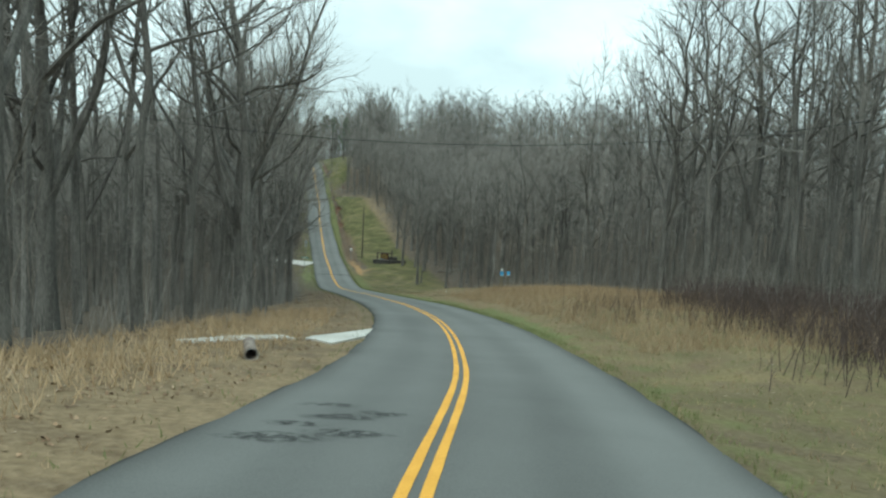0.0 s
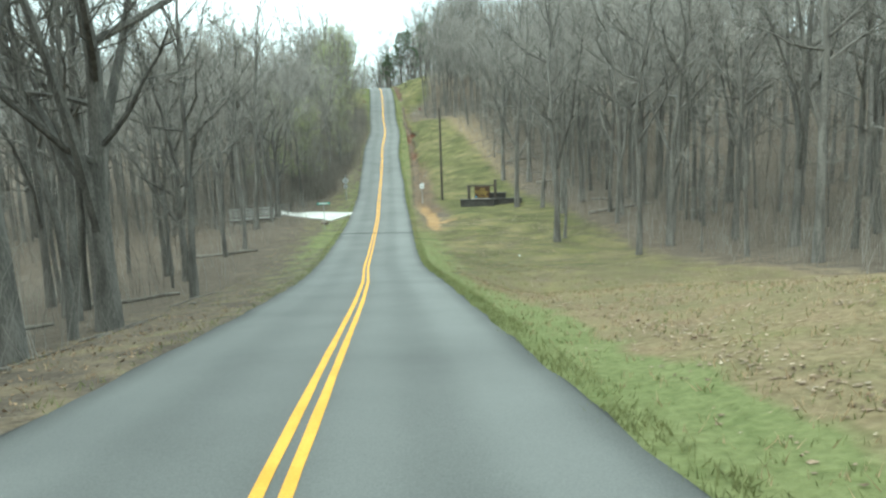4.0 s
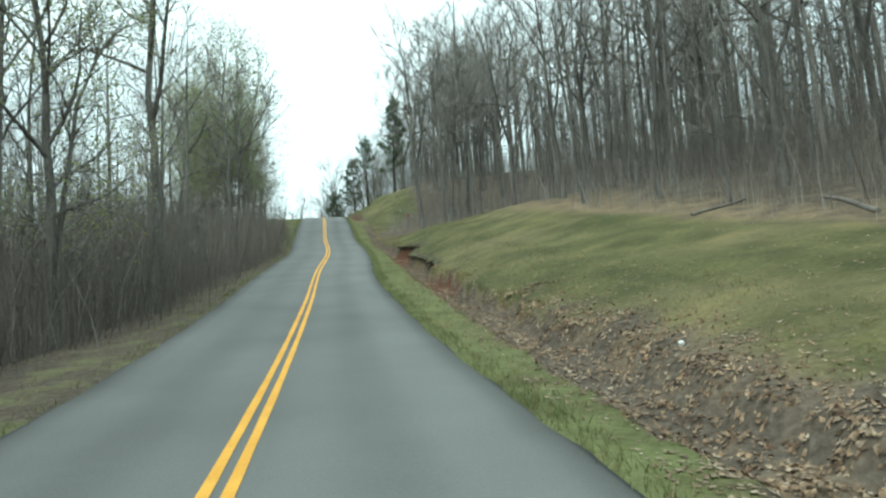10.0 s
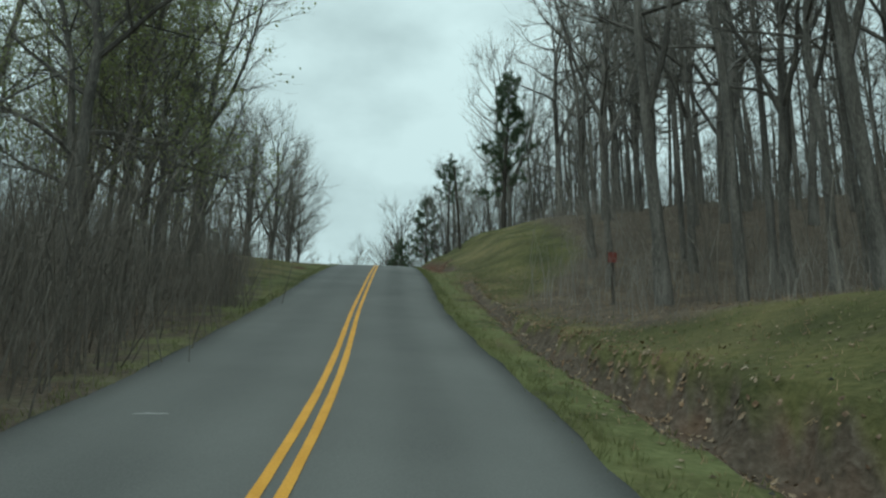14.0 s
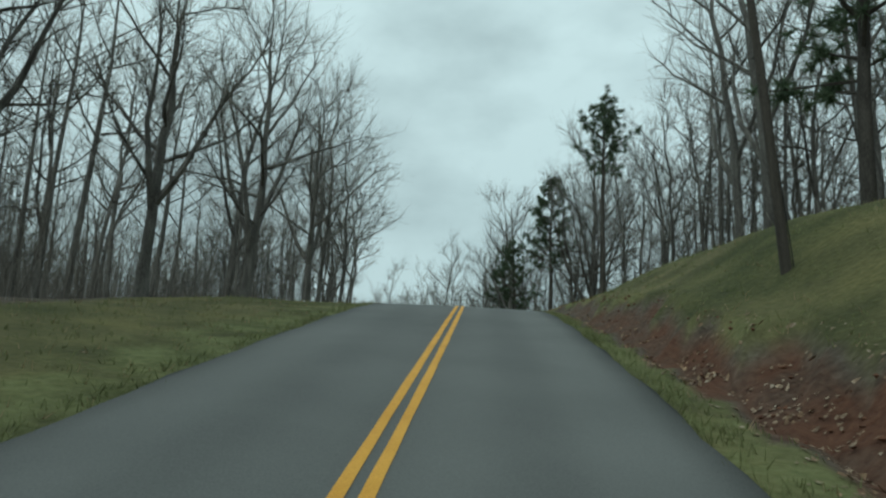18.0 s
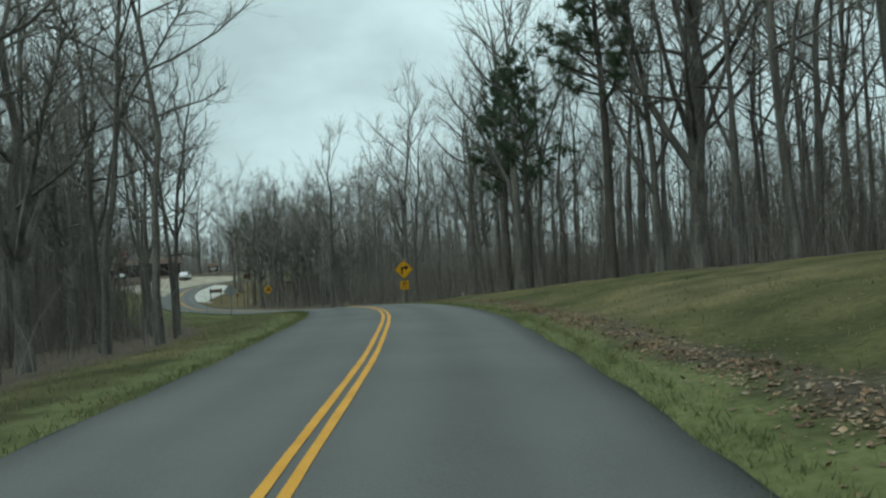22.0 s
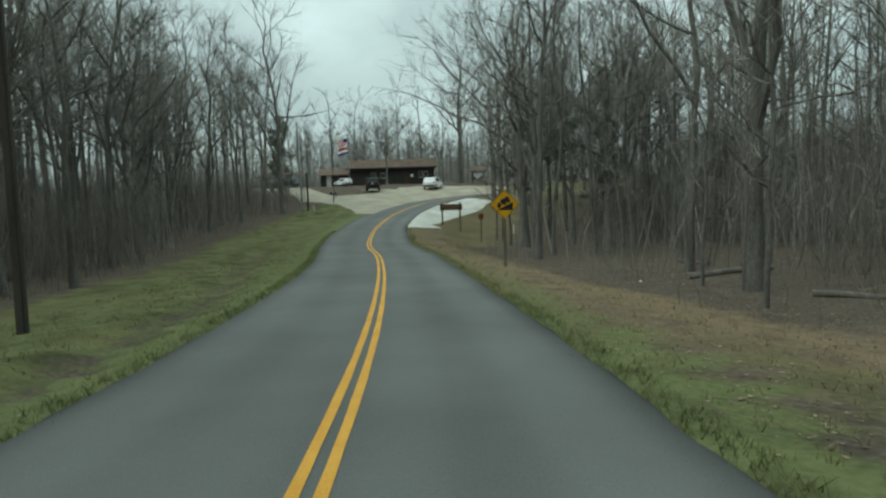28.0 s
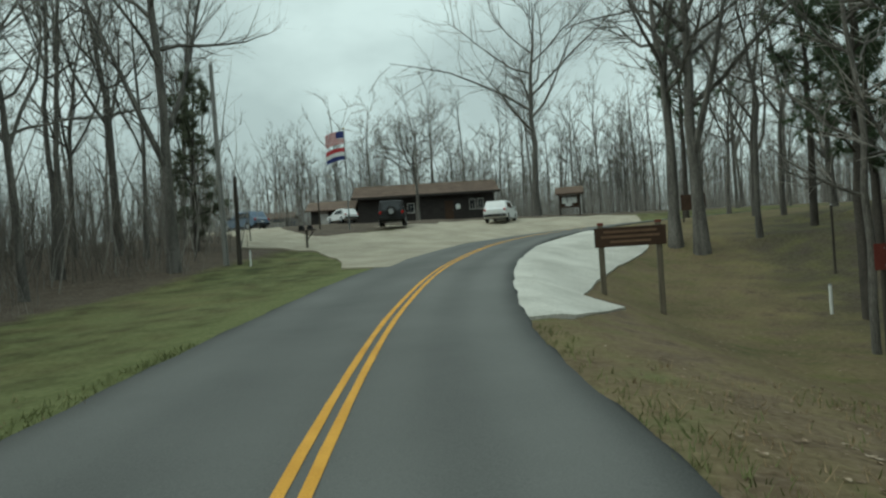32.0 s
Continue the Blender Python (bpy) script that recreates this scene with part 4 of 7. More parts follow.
def slivers(rng, t):
    """Thin tapering twigs from rows of foot, tip and half width."""
    foot, tip = t[:, :3], t[:, 3:6]
    side = np.cross(tip - foot, rng.normal(0, 1, foot.shape))
    side *= t[:, 6:7] / (np.linalg.norm(side, axis=1)[:, None] + 1e-9)
    v = np.stack([foot + side, foot - side, tip], 1).reshape(-1, 3)
    return v, np.arange(len(v)).reshape(-1, 3)


def joined(a, b):
    return np.concatenate([a[0], b[0]]), np.concatenate([a[1], b[1] + len(a[0])])


def tree_thing(name, seed, label, category, buds=0, **kw):
    trunk, limbs, twigs = bare_tree(seed, **kw)
    rng = np.random.default_rng(seed + 5)
    root = new(name)
    tagged(root, label, category, "roadside trees")
    part_mesh("trunk", from_arrays("trunk", *ring_tubes(trunk), True), M_BARK, root)
    wood = ring_tubes(limbs)
    me = from_arrays("crown", *joined(wood, slivers(rng, twigs)))
    me.polygons.foreach_set("material_index", np.r_[np.zeros(len(wood[1]), np.int32), np.ones(len(twigs), np.int32)])
    part_mesh("crown", me, [M_BARK, M_TWIG], root, "bare grey-brown limbs and twigs")
    if buds:
        c = twigs[rng.integers(0, len(twigs), buds), 3:6] + rng.normal(0, 0.14, (buds, 3))
        part_mesh("foliage", from_arrays("foliage", *flakes(rng, c, 0.032, 0.062)), M_BUD, root, "sparse pale green new leaves")
    return root


def flakes(rng, centres, lo, hi, flat=0.0):
    """Small four-cornered leaves at many places, turned at random."""
    n = len(centres)
    a = rng.normal(0, 1, (n, 3))
    b = rng.normal(0, 1, (n, 3))
    if flat:
        a[:, 2] *= 1 - flat
        b[:, 2] *= 1 - flat
    a /= np.linalg.norm(a, axis=1)[:, None]
    b -= a * (a * b).sum(1)[:, None]
    b /= np.linalg.norm(b, axis=1)[:, None] + 1e-9
    size = rng.uniform(lo, hi, (n, 1))
    a, b = a * size, b * size * 0.6
    v = np.stack([centres - a, centres - b, centres + a, centres + b], 1).reshape(-1, 3)
    return v, np.arange(4 * n).reshape(n, 4)


def pine_thing(name, seed, H, r0, first, label, bushy=1.0, crowned=False, green=M_NEEDLE):
    rng = np.random.default_rng(seed)
    u = np.linspace(0, 1, 10)
    line = np.zeros((10, 3))
    line[:, 2] = u * H
    line[:, :2] = np.cumsum(rng.normal(0, 0.008 * H, (10, 2)), 0) * u[:, None]
    line[0, 2] = -0.4
    rad = r0 * (1 - u) ** 0.8 + 0.02
    limbs, needles = [], []
    count = int(26 * bushy)
    for i in range(count):
        q = first + (0.99 - first) * (i + rng.random()) / count
        az = i * 2.4 + rng.normal(0, 0.5)
        x = (q - first) / (1 - first)
        L = H * (0.15 * math.sin(math.pi * (0.22 + 0.70 * x)) if crowned else 0.20 * (1.0 - x ** 1.6)) * rng.uniform(0.55, 1.2) + 0.5
        el = radians(rng.uniform(-8, 30) + 25 * q)
        way = np.array([math.cos(az) * math.cos(el), math.sin(az) * math.cos(el), math.sin(el)])
        pl = bend(rng, [np.interp(q, u, line[:, k]) for k in range(3)], way, L, 4, 0.06, 0.1)
        limbs.append((pl, np.linspace(0.018 * L + 0.02, 0.015, 5), 4))
        for _ in range(int(9 * bushy)):
            w = rng.uniform(0.35, 1.0)
            k = min(int(w * 4), 3)
            c = pl[k] + (pl[k + 1] - pl[k]) * (w * 4 - k) + rng.normal(0, 0.22, 3)
            m = 42
            out = rng.normal(0, 1, (m, 3)) + (0, 0, 0.35)
            out /= np.linalg.norm(out, axis=1)[:, None]
            ln = rng.uniform(0.22, 0.48, (m, 1))
            side = np.cross(out, rng.normal(0, 1, (m, 3)))
            side /= np.linalg.norm(side, axis=1)[:, None]
            needles.append(np.stack([c + side * 0.024, c - side * 0.024, c + out * ln], 1).reshape(-1, 3))
    root = new(name)
    tagged(root, label, "pine tree", "pines by the road")
    part_mesh("trunk", from_arrays("trunk", *ring_tubes([(line, rad, 8)]), True), M_PINEBARK, root)
    nv = np.concatenate(needles)
    wood = ring_tubes(limbs)
    me = from_arrays("crown", *joined(wood, (nv, np.arange(len(nv)).reshape(-1, 3))))
    me.polygons.foreach_set("material_index", np.r_[np.zeros(len(wood[1]), np.int32), np.ones(len(nv) // 3, np.int32)])
    part_mesh("crown", me, [M_PINEBARK, green], root, "dark green needle clumps on short boughs")
    return root


def put(proto, x, y, rz, size=1.0, sink=0.05, used=set()):
    """The first placing moves the prototype itself, later ones copy it."""
    m = pose(x, y, zat(x, y) - sink, 0, 0, rz)
    if proto.name not in used:
        used.add(proto.name)
        proto.matrix_basis = m @ Matrix.Scale(size, 4)
        return proto
    o = copy_thing(proto, m)
    o.scale = (size, size, size)
    return o


WOOD = "tall bare grey-barked hardwood tree at the woods' edge"
FOREST = [tree_thing("bare_tree", 11 + i, WOOD, "tree", H=h, r0=r, first=f, limbs=n, reach=q, subs=6, twigs=8, forks=k, lean=a, spray=1)
          for i, (h, r, f, n, q, k, a) in enumerate([(20, .20, .40, 14, .26, 1, .03), (18, .16, .46, 11, .25, 1, -.05), (22, .24, .38, 12, .28, 2, .02), (17, .13, .5, 11, .24, 1, .07), (19, .18, .36, 13, .28, 2, -.03)])]
OAKS = [tree_thing("spreading_oak", 31 + i, "broad bare oak with long crooked limbs over the verge", "tree", H=h, r0=r, first=f, limbs=n, reach=q, subs=8, twigs=8, rise=0.75, forks=k, spray=2)
        for i, (h, r, f, n, q, k) in enumerate([(17, .30, .24, 13, .40, 3), (15, .26, .28, 11, .40, 3)])]
BROAD = [tree_thing("broad_oak", 36 + i, "old oak with level limbs spreading wide over the bend", "tree", H=h, r0=r, first=f, limbs=13, reach=q, subs=11, twigs=10, rise=0.35, forks=1, spray=2, lift=0.02)
         for i, (h, r, f, q) in enumerate([(18.5, .30, .33, .60), (12.5, .22, .46, .52)])]
GREAT = tree_thing("great_oak", 71, "massive old oak with a thick straight trunk", "tree", H=23, r0=.38, first=.42, limbs=11, reach=.27, subs=5, twigs=7, forks=1)
BUDDING = [tree_thing("budding_tree", 41 + i, "tree with thin pale green spring leaves", "tree", buds=9500, H=h, r0=r, first=f, limbs=n, reach=q, subs=7, twigs=9, rise=0.7, forks=1, spray=1)
           for i, (h, r, f, n, q) in enumerate([(13, .15, .18, 16, .30), (11, .12, .15, 15, .31)])]
SAPLING = [tree_thing("sapling", 51 + i, "thin bare sapling in the leaf litter", "sapling", H=h, r0=r, first=f, limbs=n, reach=q, subs=4, twigs=8, flare=False, lean=.05)
           for i, (h, r, f, n, q) in enumerate([(7, .05, .25, 10, .25), (9, .07, .3, 11, .23)])]
PINES = [pine_thing("pine_tree", 61, 15, .20, .42, "tall dark green pine with a bare lower trunk", 1.1), pine_thing("pine_tree", 62, 13, .18, .22, "dark green pine with low ragged boughs", 1.3),
         pine_thing("pine_tree", 63, 17, .22, .66, "tall pine with a round dark green top", 1.0, True), pine_thing("pine_tree", 64, 19.5, .26, .44, "tall pointed dark green pine with tiered boughs", 1.5)]

CEDAR = pine_thing("cedar_tree", 66, 10.5, .15, .08, "soft grey-green cedar among bare trees beside the lawn", 1.2, True, green=M_CEDAR)

placed = []                      # (x, y, room) of every tree so far


def free(x, y, room):
    return all((x - a) ** 2 + (y - b) ** 2 > (room + c) ** 2 for a, b, c in placed)


TURN = np.random.default_rng(3)


def plant(proto, s, d, size=1.0, rz=None, room=1.0, rng=TURN):
    p = road_xyz(s, d)
    placed.append((p.x, p.y, room))
    return put(proto, p.x, p.y, rng.uniform(0, 360) if rz is None else rz, size)


# trees that stand out: along and across the road, kind, size
for s, d, proto, size in [
        (264.5, 9.6, PINES[2], .88), (236.4, 10.0, PINES[1], 1.0), (289.5, 12.2, PINES[3], 1.0), (305.0, 13.5, PINES[0], 1.1), (315.4, 15.8, GREAT, .85), (311.0, 16.7, GREAT, 1.0), (309.3, 17.2, FOREST[2], 1.15), (302.5, 13.1, GREAT, .95), (287.5, 15.6, OAKS[0], 1.25), (288.6, 16.3, FOREST[2], 1.1), (297.0, 11.0, PINES[0], .95),
        
        (22.0, -12.5, OAKS[0], .95), (24.5, -14.5, FOREST[2], .9), (33.0, -8.6, OAKS[1], 1.0), (81.2, -8.1, OAKS[0], 1.1), (57.5, -8.2, OAKS[1], 1.05), (48.0, -9.0, OAKS[0], .9), (74.1, -7.4, FOREST[2], 1.0), (70.5, -13.0, FOREST[0], .9),
        (99.3, -10.5, OAKS[1], .85), (122.5, 12.9, FOREST[2], .9), (120.5, 14.8, FOREST[0], .8), (117.0, 15.8, FOREST[4], .95), (104.8, 12.5, FOREST[2], .8), (106.0, 13.3, FOREST[3], .7), (96.0, 15.0, FOREST[1], .9), (113.0, 19.5, FOREST[2], .95), (140.0, 14.5, FOREST[2], .9),
        (129.0, -10.0, OAKS[1], .9), (145.0, -9.0, BUDDING[0], .8), (203.0, -8.0, BUDDING[0], 1.35), (207.5, -8.5, BUDDING[1], 1.3), (211.0, -9.0, BUDDING[1], 1.15), 
        (212.0, -12.0, OAKS[0], .75), (226.0, -13.0, FOREST[2], .85), (231.0, -12.0, OAKS[1], .9), (236.0, -13.5, OAKS[0], .8), (243.0, -11.0, OAKS[1], .85), (252.0, -10.0, OAKS[0], .85),
        (261.0, -9.0, OAKS[1], .95), (268.0, -9.5, FOREST[2], .8), (277.0, -10.0, OAKS[1], .8), (287.0, -11.0, FOREST[0], .75), (354.9, 8.3, FOREST[0], .85), (358.0, 9.0, FOREST[1], .85), (359.7, 10.7, FOREST[3], .9), (361.5, 10.4, SAPLING[1], 1.1), (361.8, 13.9, FOREST[3], .85), (368.2, 11.4, FOREST[1], .8), (373.0, 11.7, OAKS[0], 1.1), (375.4, 10.9, SAPLING[1], 1.3), (379.9, 10.6, SAPLING[0], 1.4), (381.9, 10.3, SAPLING[1], 1.2), (383.0, 15.0, PINES[0], 1.0), (338.0, 10.0, FOREST[2], .9),
        (344.0, 11.0, FOREST[1], .9), (369.0, 17.0, OAKS[0], .9), (347.0, -14.0, OAKS[1], .9), (330.0, -14.0, OAKS[1], .8), (368.5, -15.5, OAKS[1], .9), (372.0, -17.0, FOREST[4], .85), (376.0, -16.0, FOREST[2], .75), (380.5, -18.0, OAKS[0], .75), (385.0, -19.0, FOREST[0], .7)]:
    plant(proto, s, d, size)

for s, d, proto, size, turn in [(85.5, -10.8, FOREST[0], .85, 40), (88.8, -12.5, FOREST[4], .9, 200), (107.5, -10.2, FOREST[1], .8, 90), (109.5, -9.3, FOREST[3], .95, 10), (93.0, -15.0, FOREST[2], .8, 300), (62.8, -9.9, FOREST[4], 1.0, 70), (65.1, -10.5, FOREST[0], 1.0, 150), (69.7, -9.2, FOREST[2], .95, 20), (77.5, -9.8, FOREST[1], .95, 250)]:
    plant(proto, s, d, size, turn)


def thinned(x, y):
    """The open stand of larger trees before the white drive."""
    gs, gd = road_sd(x, y)
    odd = np.sin(np.asarray(x) * 12.9898 + np.asarray(y) * 78.233)
    return ((gs > 84) & (gs < 118) & (gd < 0) & (gd > -24) & (odd > -0.6)) | ((gs > 196) & (gs < 262) & (gd < -10) & (gd > -70) & (odd > 0.25))


def open_ground(x, y):
    """The clearing round the park office and its car park."""
    x, y = np.asarray(x, float), np.asarray(y, float)
    u, v = (x + 112) * 0.78 + (y - 396) * 0.63, -(x + 112) * 0.63 + (y - 396) * 0.78
    return ((u > -18.5 - 0.25 * v) & (u < 27) & (v > -34) & (v < 24)) | ((np.abs(v + 2) < 6) & (u > -30) & (u < 0))


grow = np.random.default_rng(17)
for row in range(3):
    for side in (1, -1):
        s = -8.0 + row * 1.3
        while s < 440:
            e = float(woods_edge(np.array([s]), np.array([float(side)]))[0])
            d = side * (e + 0.6 + row * 4.6 + grow.uniform(-0.8, 2.2))
            p = road_xyz(s, d)
            gs, gd = road_sd([p.x], [p.y])
            if side < 0 and 183 < s < 212 and row < 2:
                s += 3.0
                if grow.random() < 0.5 and s > 198:
                    plant(BUDDING[int(grow.integers(2))], s, d, grow.uniform(0.8, 1.2) * (0.6 if s < 197 else 1.0), room=0.6)
                s += grow.uniform(3.0, 6.0)
                continue
            if abs(gd[0]) > e * 0.8 and free(p.x, p.y, 0.6) and not open_ground(p.x, p.y):
                proto = SAPLING[int(grow.integers(2))] if grow.random() < 0.2 else FOREST[int(grow.integers(5))]
                if side < 0 and 163 < s < 200:
                    proto = SAPLING[int(grow.integers(2))] if grow.random() < 0.4 else FOREST[1 + 2 * int(grow.integers(2))]
                elif side < 0 and 135 < s < 210 and row < 2 and grow.random() < (0.3 if s < 178 else 0.8):
                    proto = BUDDING[int(grow.integers(2))] if grow.random() < 0.65 else SAPLING[int(grow.integers(2))]
                size = grow.uniform(0.72, 1.05)
                if side < 0 and 172 < s < 197:
                    size *= 0.68
                gap = side < 0 and (182 < s < 203 or 264 < s < 292 or s < 34) and row > 0
                gap = gap or (side > 0 and s < 28 and row < 2)
                if gap or thinned([p.x], [p.y])[0] or (side > 0 and 322 < s < 415 and row < 2 and size < 0.95):
                    TURN.uniform(0, 360)
                else:
                    plant(proto, s, d, size, room=0.6)
            s += grow.uniform(4.0, 7.4) * (1.6 if side < 0 and 178 < s < 262 else 1.0)


def scatter(rng, n, d_lo, d_hi, s_lo, s_hi, power=1.3):
    """Places in the woods on both sides of the road."""
    s = rng.uniform(s_lo, s_hi, n)
    side = np.where(rng.random(n) < 0.5, 1.0, -1.0)
    e = np.where(side > 0, np.interp(s, LAWN_S, EDGE_R), np.interp(s, LAWN_S, EDGE_L))
    d = side * (e + d_lo + (d_hi - d_lo) * rng.random(n) ** power)
    i = np.interp(s, SL, np.arange(len(SL))).astype(int)
    x, y = LINE[i, 0] + RIGHT[i, 0] * d, LINE[i, 1] + RIGHT[i, 1] * d
    gs, gd = road_sd(x, y)
    thin = np.where(side < 0, np.interp(s, [-25, 40, 50, 125, 130, 165, 180, 205, 262, 300], [.5, .5, 1, 1, 1, .75, .5, .35, .42, .6]), 1.0)
    ok = (rng.random(n) < thin) & (np.abs(gd) > woods_edge(gs, gd) + d_lo * 0.7) & ~open_ground(x, y) & ~thinned(x, y) & ~((gs > 322) & (gs < 415) & (gd > 0) & (gd < 24) & (rng.random(n) < 0.88))
    return x[ok], y[ok]


def belt(rng, n, s0, s1, d0, d1):
    """Places between two distances from the road; negative is the other side."""
    s, d = rng.uniform(s0, s1, n), rng.uniform(d0, d1, n)
    i = np.interp(s, SL, np.arange(len(SL))).astype(int)
    x, y = LINE[i, 0] + RIGHT[i, 0] * d, LINE[i, 1] + RIGHT[i, 1] * d
    gs, gd = road_sd(x, y)
    ok = (np.abs(gd) > woods_edge(gs, gd) + 1.0) & ~open_ground(x, y)
    return x[ok], y[ok]


def many(name, label, category, seed, x, y, protos, mats, lo=0.7, hi=1.1):
    """One mesh of many simple plants; each prototype is (wood vertices, faces, twig vertices, faces)."""
    rng = np.random.default_rng(seed)
    z = ground(x, y)[0]
    V, F, I, base = [], [], [], 0
    pick = rng.integers(0, len(protos), len(x))
    for k, (v, f, m) in enumerate(protos):
        q = np.where(pick == k)[0]
        if not len(q):
            continue
        a, sc = rng.uniform(0, math.tau, len(q)), rng.uniform(lo, hi, len(q))
        c, sn = np.cos(a), np.sin(a)
        vx = (v[None, :, 0] * c[:, None] - v[None, :, 1] * sn[:, None]) * sc[:, None] + x[q][:, None]
        vy = (v[None, :, 0] * sn[:, None] + v[None, :, 1] * c[:, None]) * sc[:, None] + y[q][:, None]
        vz = v[None, :, 2] * sc[:, None] + z[q][:, None]
        V.append(np.stack([vx, vy, vz], -1).reshape(-1, 3))
        F.append((f[None] + (np.arange(len(q)) * len(v))[:, None, None] + base).reshape(-1, 3))
        I.append(np.tile(m, len(q)))
        base += len(q) * len(v)
    me = from_arrays(name, np.concatenate(V), np.concatenate(F))
    for m in mats:
        me.materials.append(m)
    me.polygons.foreach_set("material_index", np.concatenate(I).astype(np.int32))
    return tagged(new(name, me), label, category, kind="stuff")


def simple_tree(seed, H, r0, first, limbs, reach, subs, twigs, thick):
    """A cheaper tree for the depth of the woods: vertices, faces, material of each face."""
    t, l, fine = bare_tree(seed, H, r0, first, limbs, reach, subs=subs, twigs=twigs, flare=False, thick=thick)
    wood = [(t[0][0][::3], t[0][1][::3], 5)] + [(a[[0, 2, 5]], b[[0, 2, 5]], 3) if len(a) == 6 else (a[[0, 3]], b[[0, 3]], 3) for a, b, _ in l]
    w = ring_tubes(wood)
    v, f = joined(w, slivers(np.random.default_rng(seed), fine))
    return v, f, np.r_[np.zeros(len(w[1])), np.ones(len(fine))]


def brush_clump(seed, n, tall, wide=1.0, spread=1.0, twigs=5):
    """Bent tapering stems as narrow ribbons, each with side twigs: vertices, faces, material of each face."""
    rng = np.random.default_rng(seed)
    foot = np.c_[rng.normal(0, 0.5 * spread, (n, 2)), np.full(n, -0.05)]
    h = rng.uniform(0.35, 1.0, n) * tall
    way = np.c_[rng.normal(0, 0.16, (n, 2)), np.ones(n)]
    pts = [foot]
    for k in range(3):
        pts.append(pts[-1] + way * (h / 3)[:, None])
        way = way + np.c_[rng.normal(0, 0.17, (n, 2)), np.zeros(n)]
    pts = np.stack(pts, 1)
    side = np.cross(pts[:, 3] - pts[:, 0], rng.normal(0, 1, (n, 3)))
    side /= np.linalg.norm(side, axis=1)[:, None] + 1e-9
    half = (0.012 * wide * (0.55 + 0.11 * h))[:, None] * np.array([1.0, 0.78, 0.5, 0.1])
    v = np.stack([pts + side[:, None] * half[..., None], pts - side[:, None] * half[..., None]], 2).reshape(-1, 3)
    q = np.array([(0, 1, 3), (0, 3, 2), (2, 3, 5), (2, 5, 4), (4, 5, 7), (4, 7, 6)])
    f = (q[None] + (np.arange(n) * 8)[:, None, None]).reshape(-1, 3)
    u = rng.uniform(0.7, 3.0, (n, twigs))
    k = np.minimum(u.astype(int), 2)
    r = np.arange(n)[:, None]
    start = pts[r, k] + (pts[r, k + 1] - pts[r, k]) * (u - k)[..., None]
    out = np.concatenate([rng.normal(0, 0.62, (n, twigs, 2)), rng.uniform(0.25, 1.0, (n, twigs, 1))], 2)
    end = start + out * (h[:, None] * rng.uniform(0.10, 0.26, (n, twigs)))[..., None]
    t = np.c_[start.reshape(-1, 3), end.reshape(-1, 3), np.repeat(0.0055 * wide * (0.6 + 0.06 * h), twigs)]
    v, f = joined((v, f), slivers(rng, t))
    return v, f, np.zeros(len(f))


MID_TREES = [simple_tree(70 + i, h, r, f, 11, q, 3, 11, 1.25) for i, (h, r, f, q) in enumerate([(19, .17, .35, .26), (17, .14, .4, .25), (21, .2, .4, .24), (16, .11, .3, .26), (18, .15, .45, .25)])]
FAR_TREES = [simple_tree(80 + i, h, r, f, 8, q, 2, 7, 2.0) for i, (h, r, f, q) in enumerate([(19, .18, .34, .30), (17, .15, .34, .31), (21, .2, .40, .28)])]
rw = np.random.default_rng(23)
many("woods", "bare grey-brown hardwood forest, trunks and crowns", "forest", 5, *[np.concatenate(c) for c in zip(scatter(rw, 1700, 4, 48, -25, 440), belt(rw, 75, 358, 402, -60, -17))], MID_TREES, [M_BARK, M_TWIG])
many("far_woods", "distant bare hardwood forest on the slopes", "forest", 6, *[np.concatenate(c) for c in zip(scatter(rw, 2700, 30, 170, -30, 440), scatter(rw, 700, 24, 110, 60, 300))], FAR_TREES, [M_BARK, M_TWIG])
many("underbrush", "thin leafless brush among the trees", "brush", 7, *scatter(rw, 4200, -0.5, 34, -15, 440, 1.6), [brush_clump(100 + i, 9, t) for i, t in enumerate((2.2, 3.4, 1.5, 4.2))], [M_TWIG], 0.6, 1.2)
many("young_growth", "thicket of slender bare young trees between the trunks", "brush", 8, *scatter(rw, 6500, 2.5, 60, -20, 440, 1.1), [brush_clump(120 + i, 7, t, 1.5, 2.2, 7) for i, t in enumerate((5.0, 6.5, 4.0, 8.0))], [M_THICKET], 0.6, 1.2)


BELTS = [belt(rw, *b) for b in ((700, 300, 365, -30, -13), (350, 350, 402, -62, -17), (420, 365, 415, -34, -15), (330, 296, 345, 12, 30), (420, 345, 420, 23, 46), (420, 380, 435, 20, 52), (420, 252, 300, 16, 34), (180, 215, 300, -34, -14), (520, 132, 202, -28, -6.5), (160, 225, 264, -34, -16), (420, -10, 70, 16, 40), (300, 140, 200, 17, 34))]
many("woods_thicket", "dense brown-grey tangle of young bare trees in the woods", "brush", 21, *[np.concatenate(c) for c in zip(*BELTS)], [brush_clump(200 + i, 9, t, 1.2, 2.2, 10) for i, t in enumerate((3.5, 5.0, 6.5, 8.0))], [M_THICKET], 0.7, 1.2)


def beyond(rng, n):
    """Places in the flat woods past the end of the drive and west of it."""
    x, y = rng.uniform(-300, 90, n), rng.uniform(300, 600, n)
    gs, gd = road_sd(x, y)
    ok = (np.abs(gd) > 22) & ~open_ground(x, y) & ((y > 425) | (x < -120) | (gd < -40))
    return x[ok], y[ok]


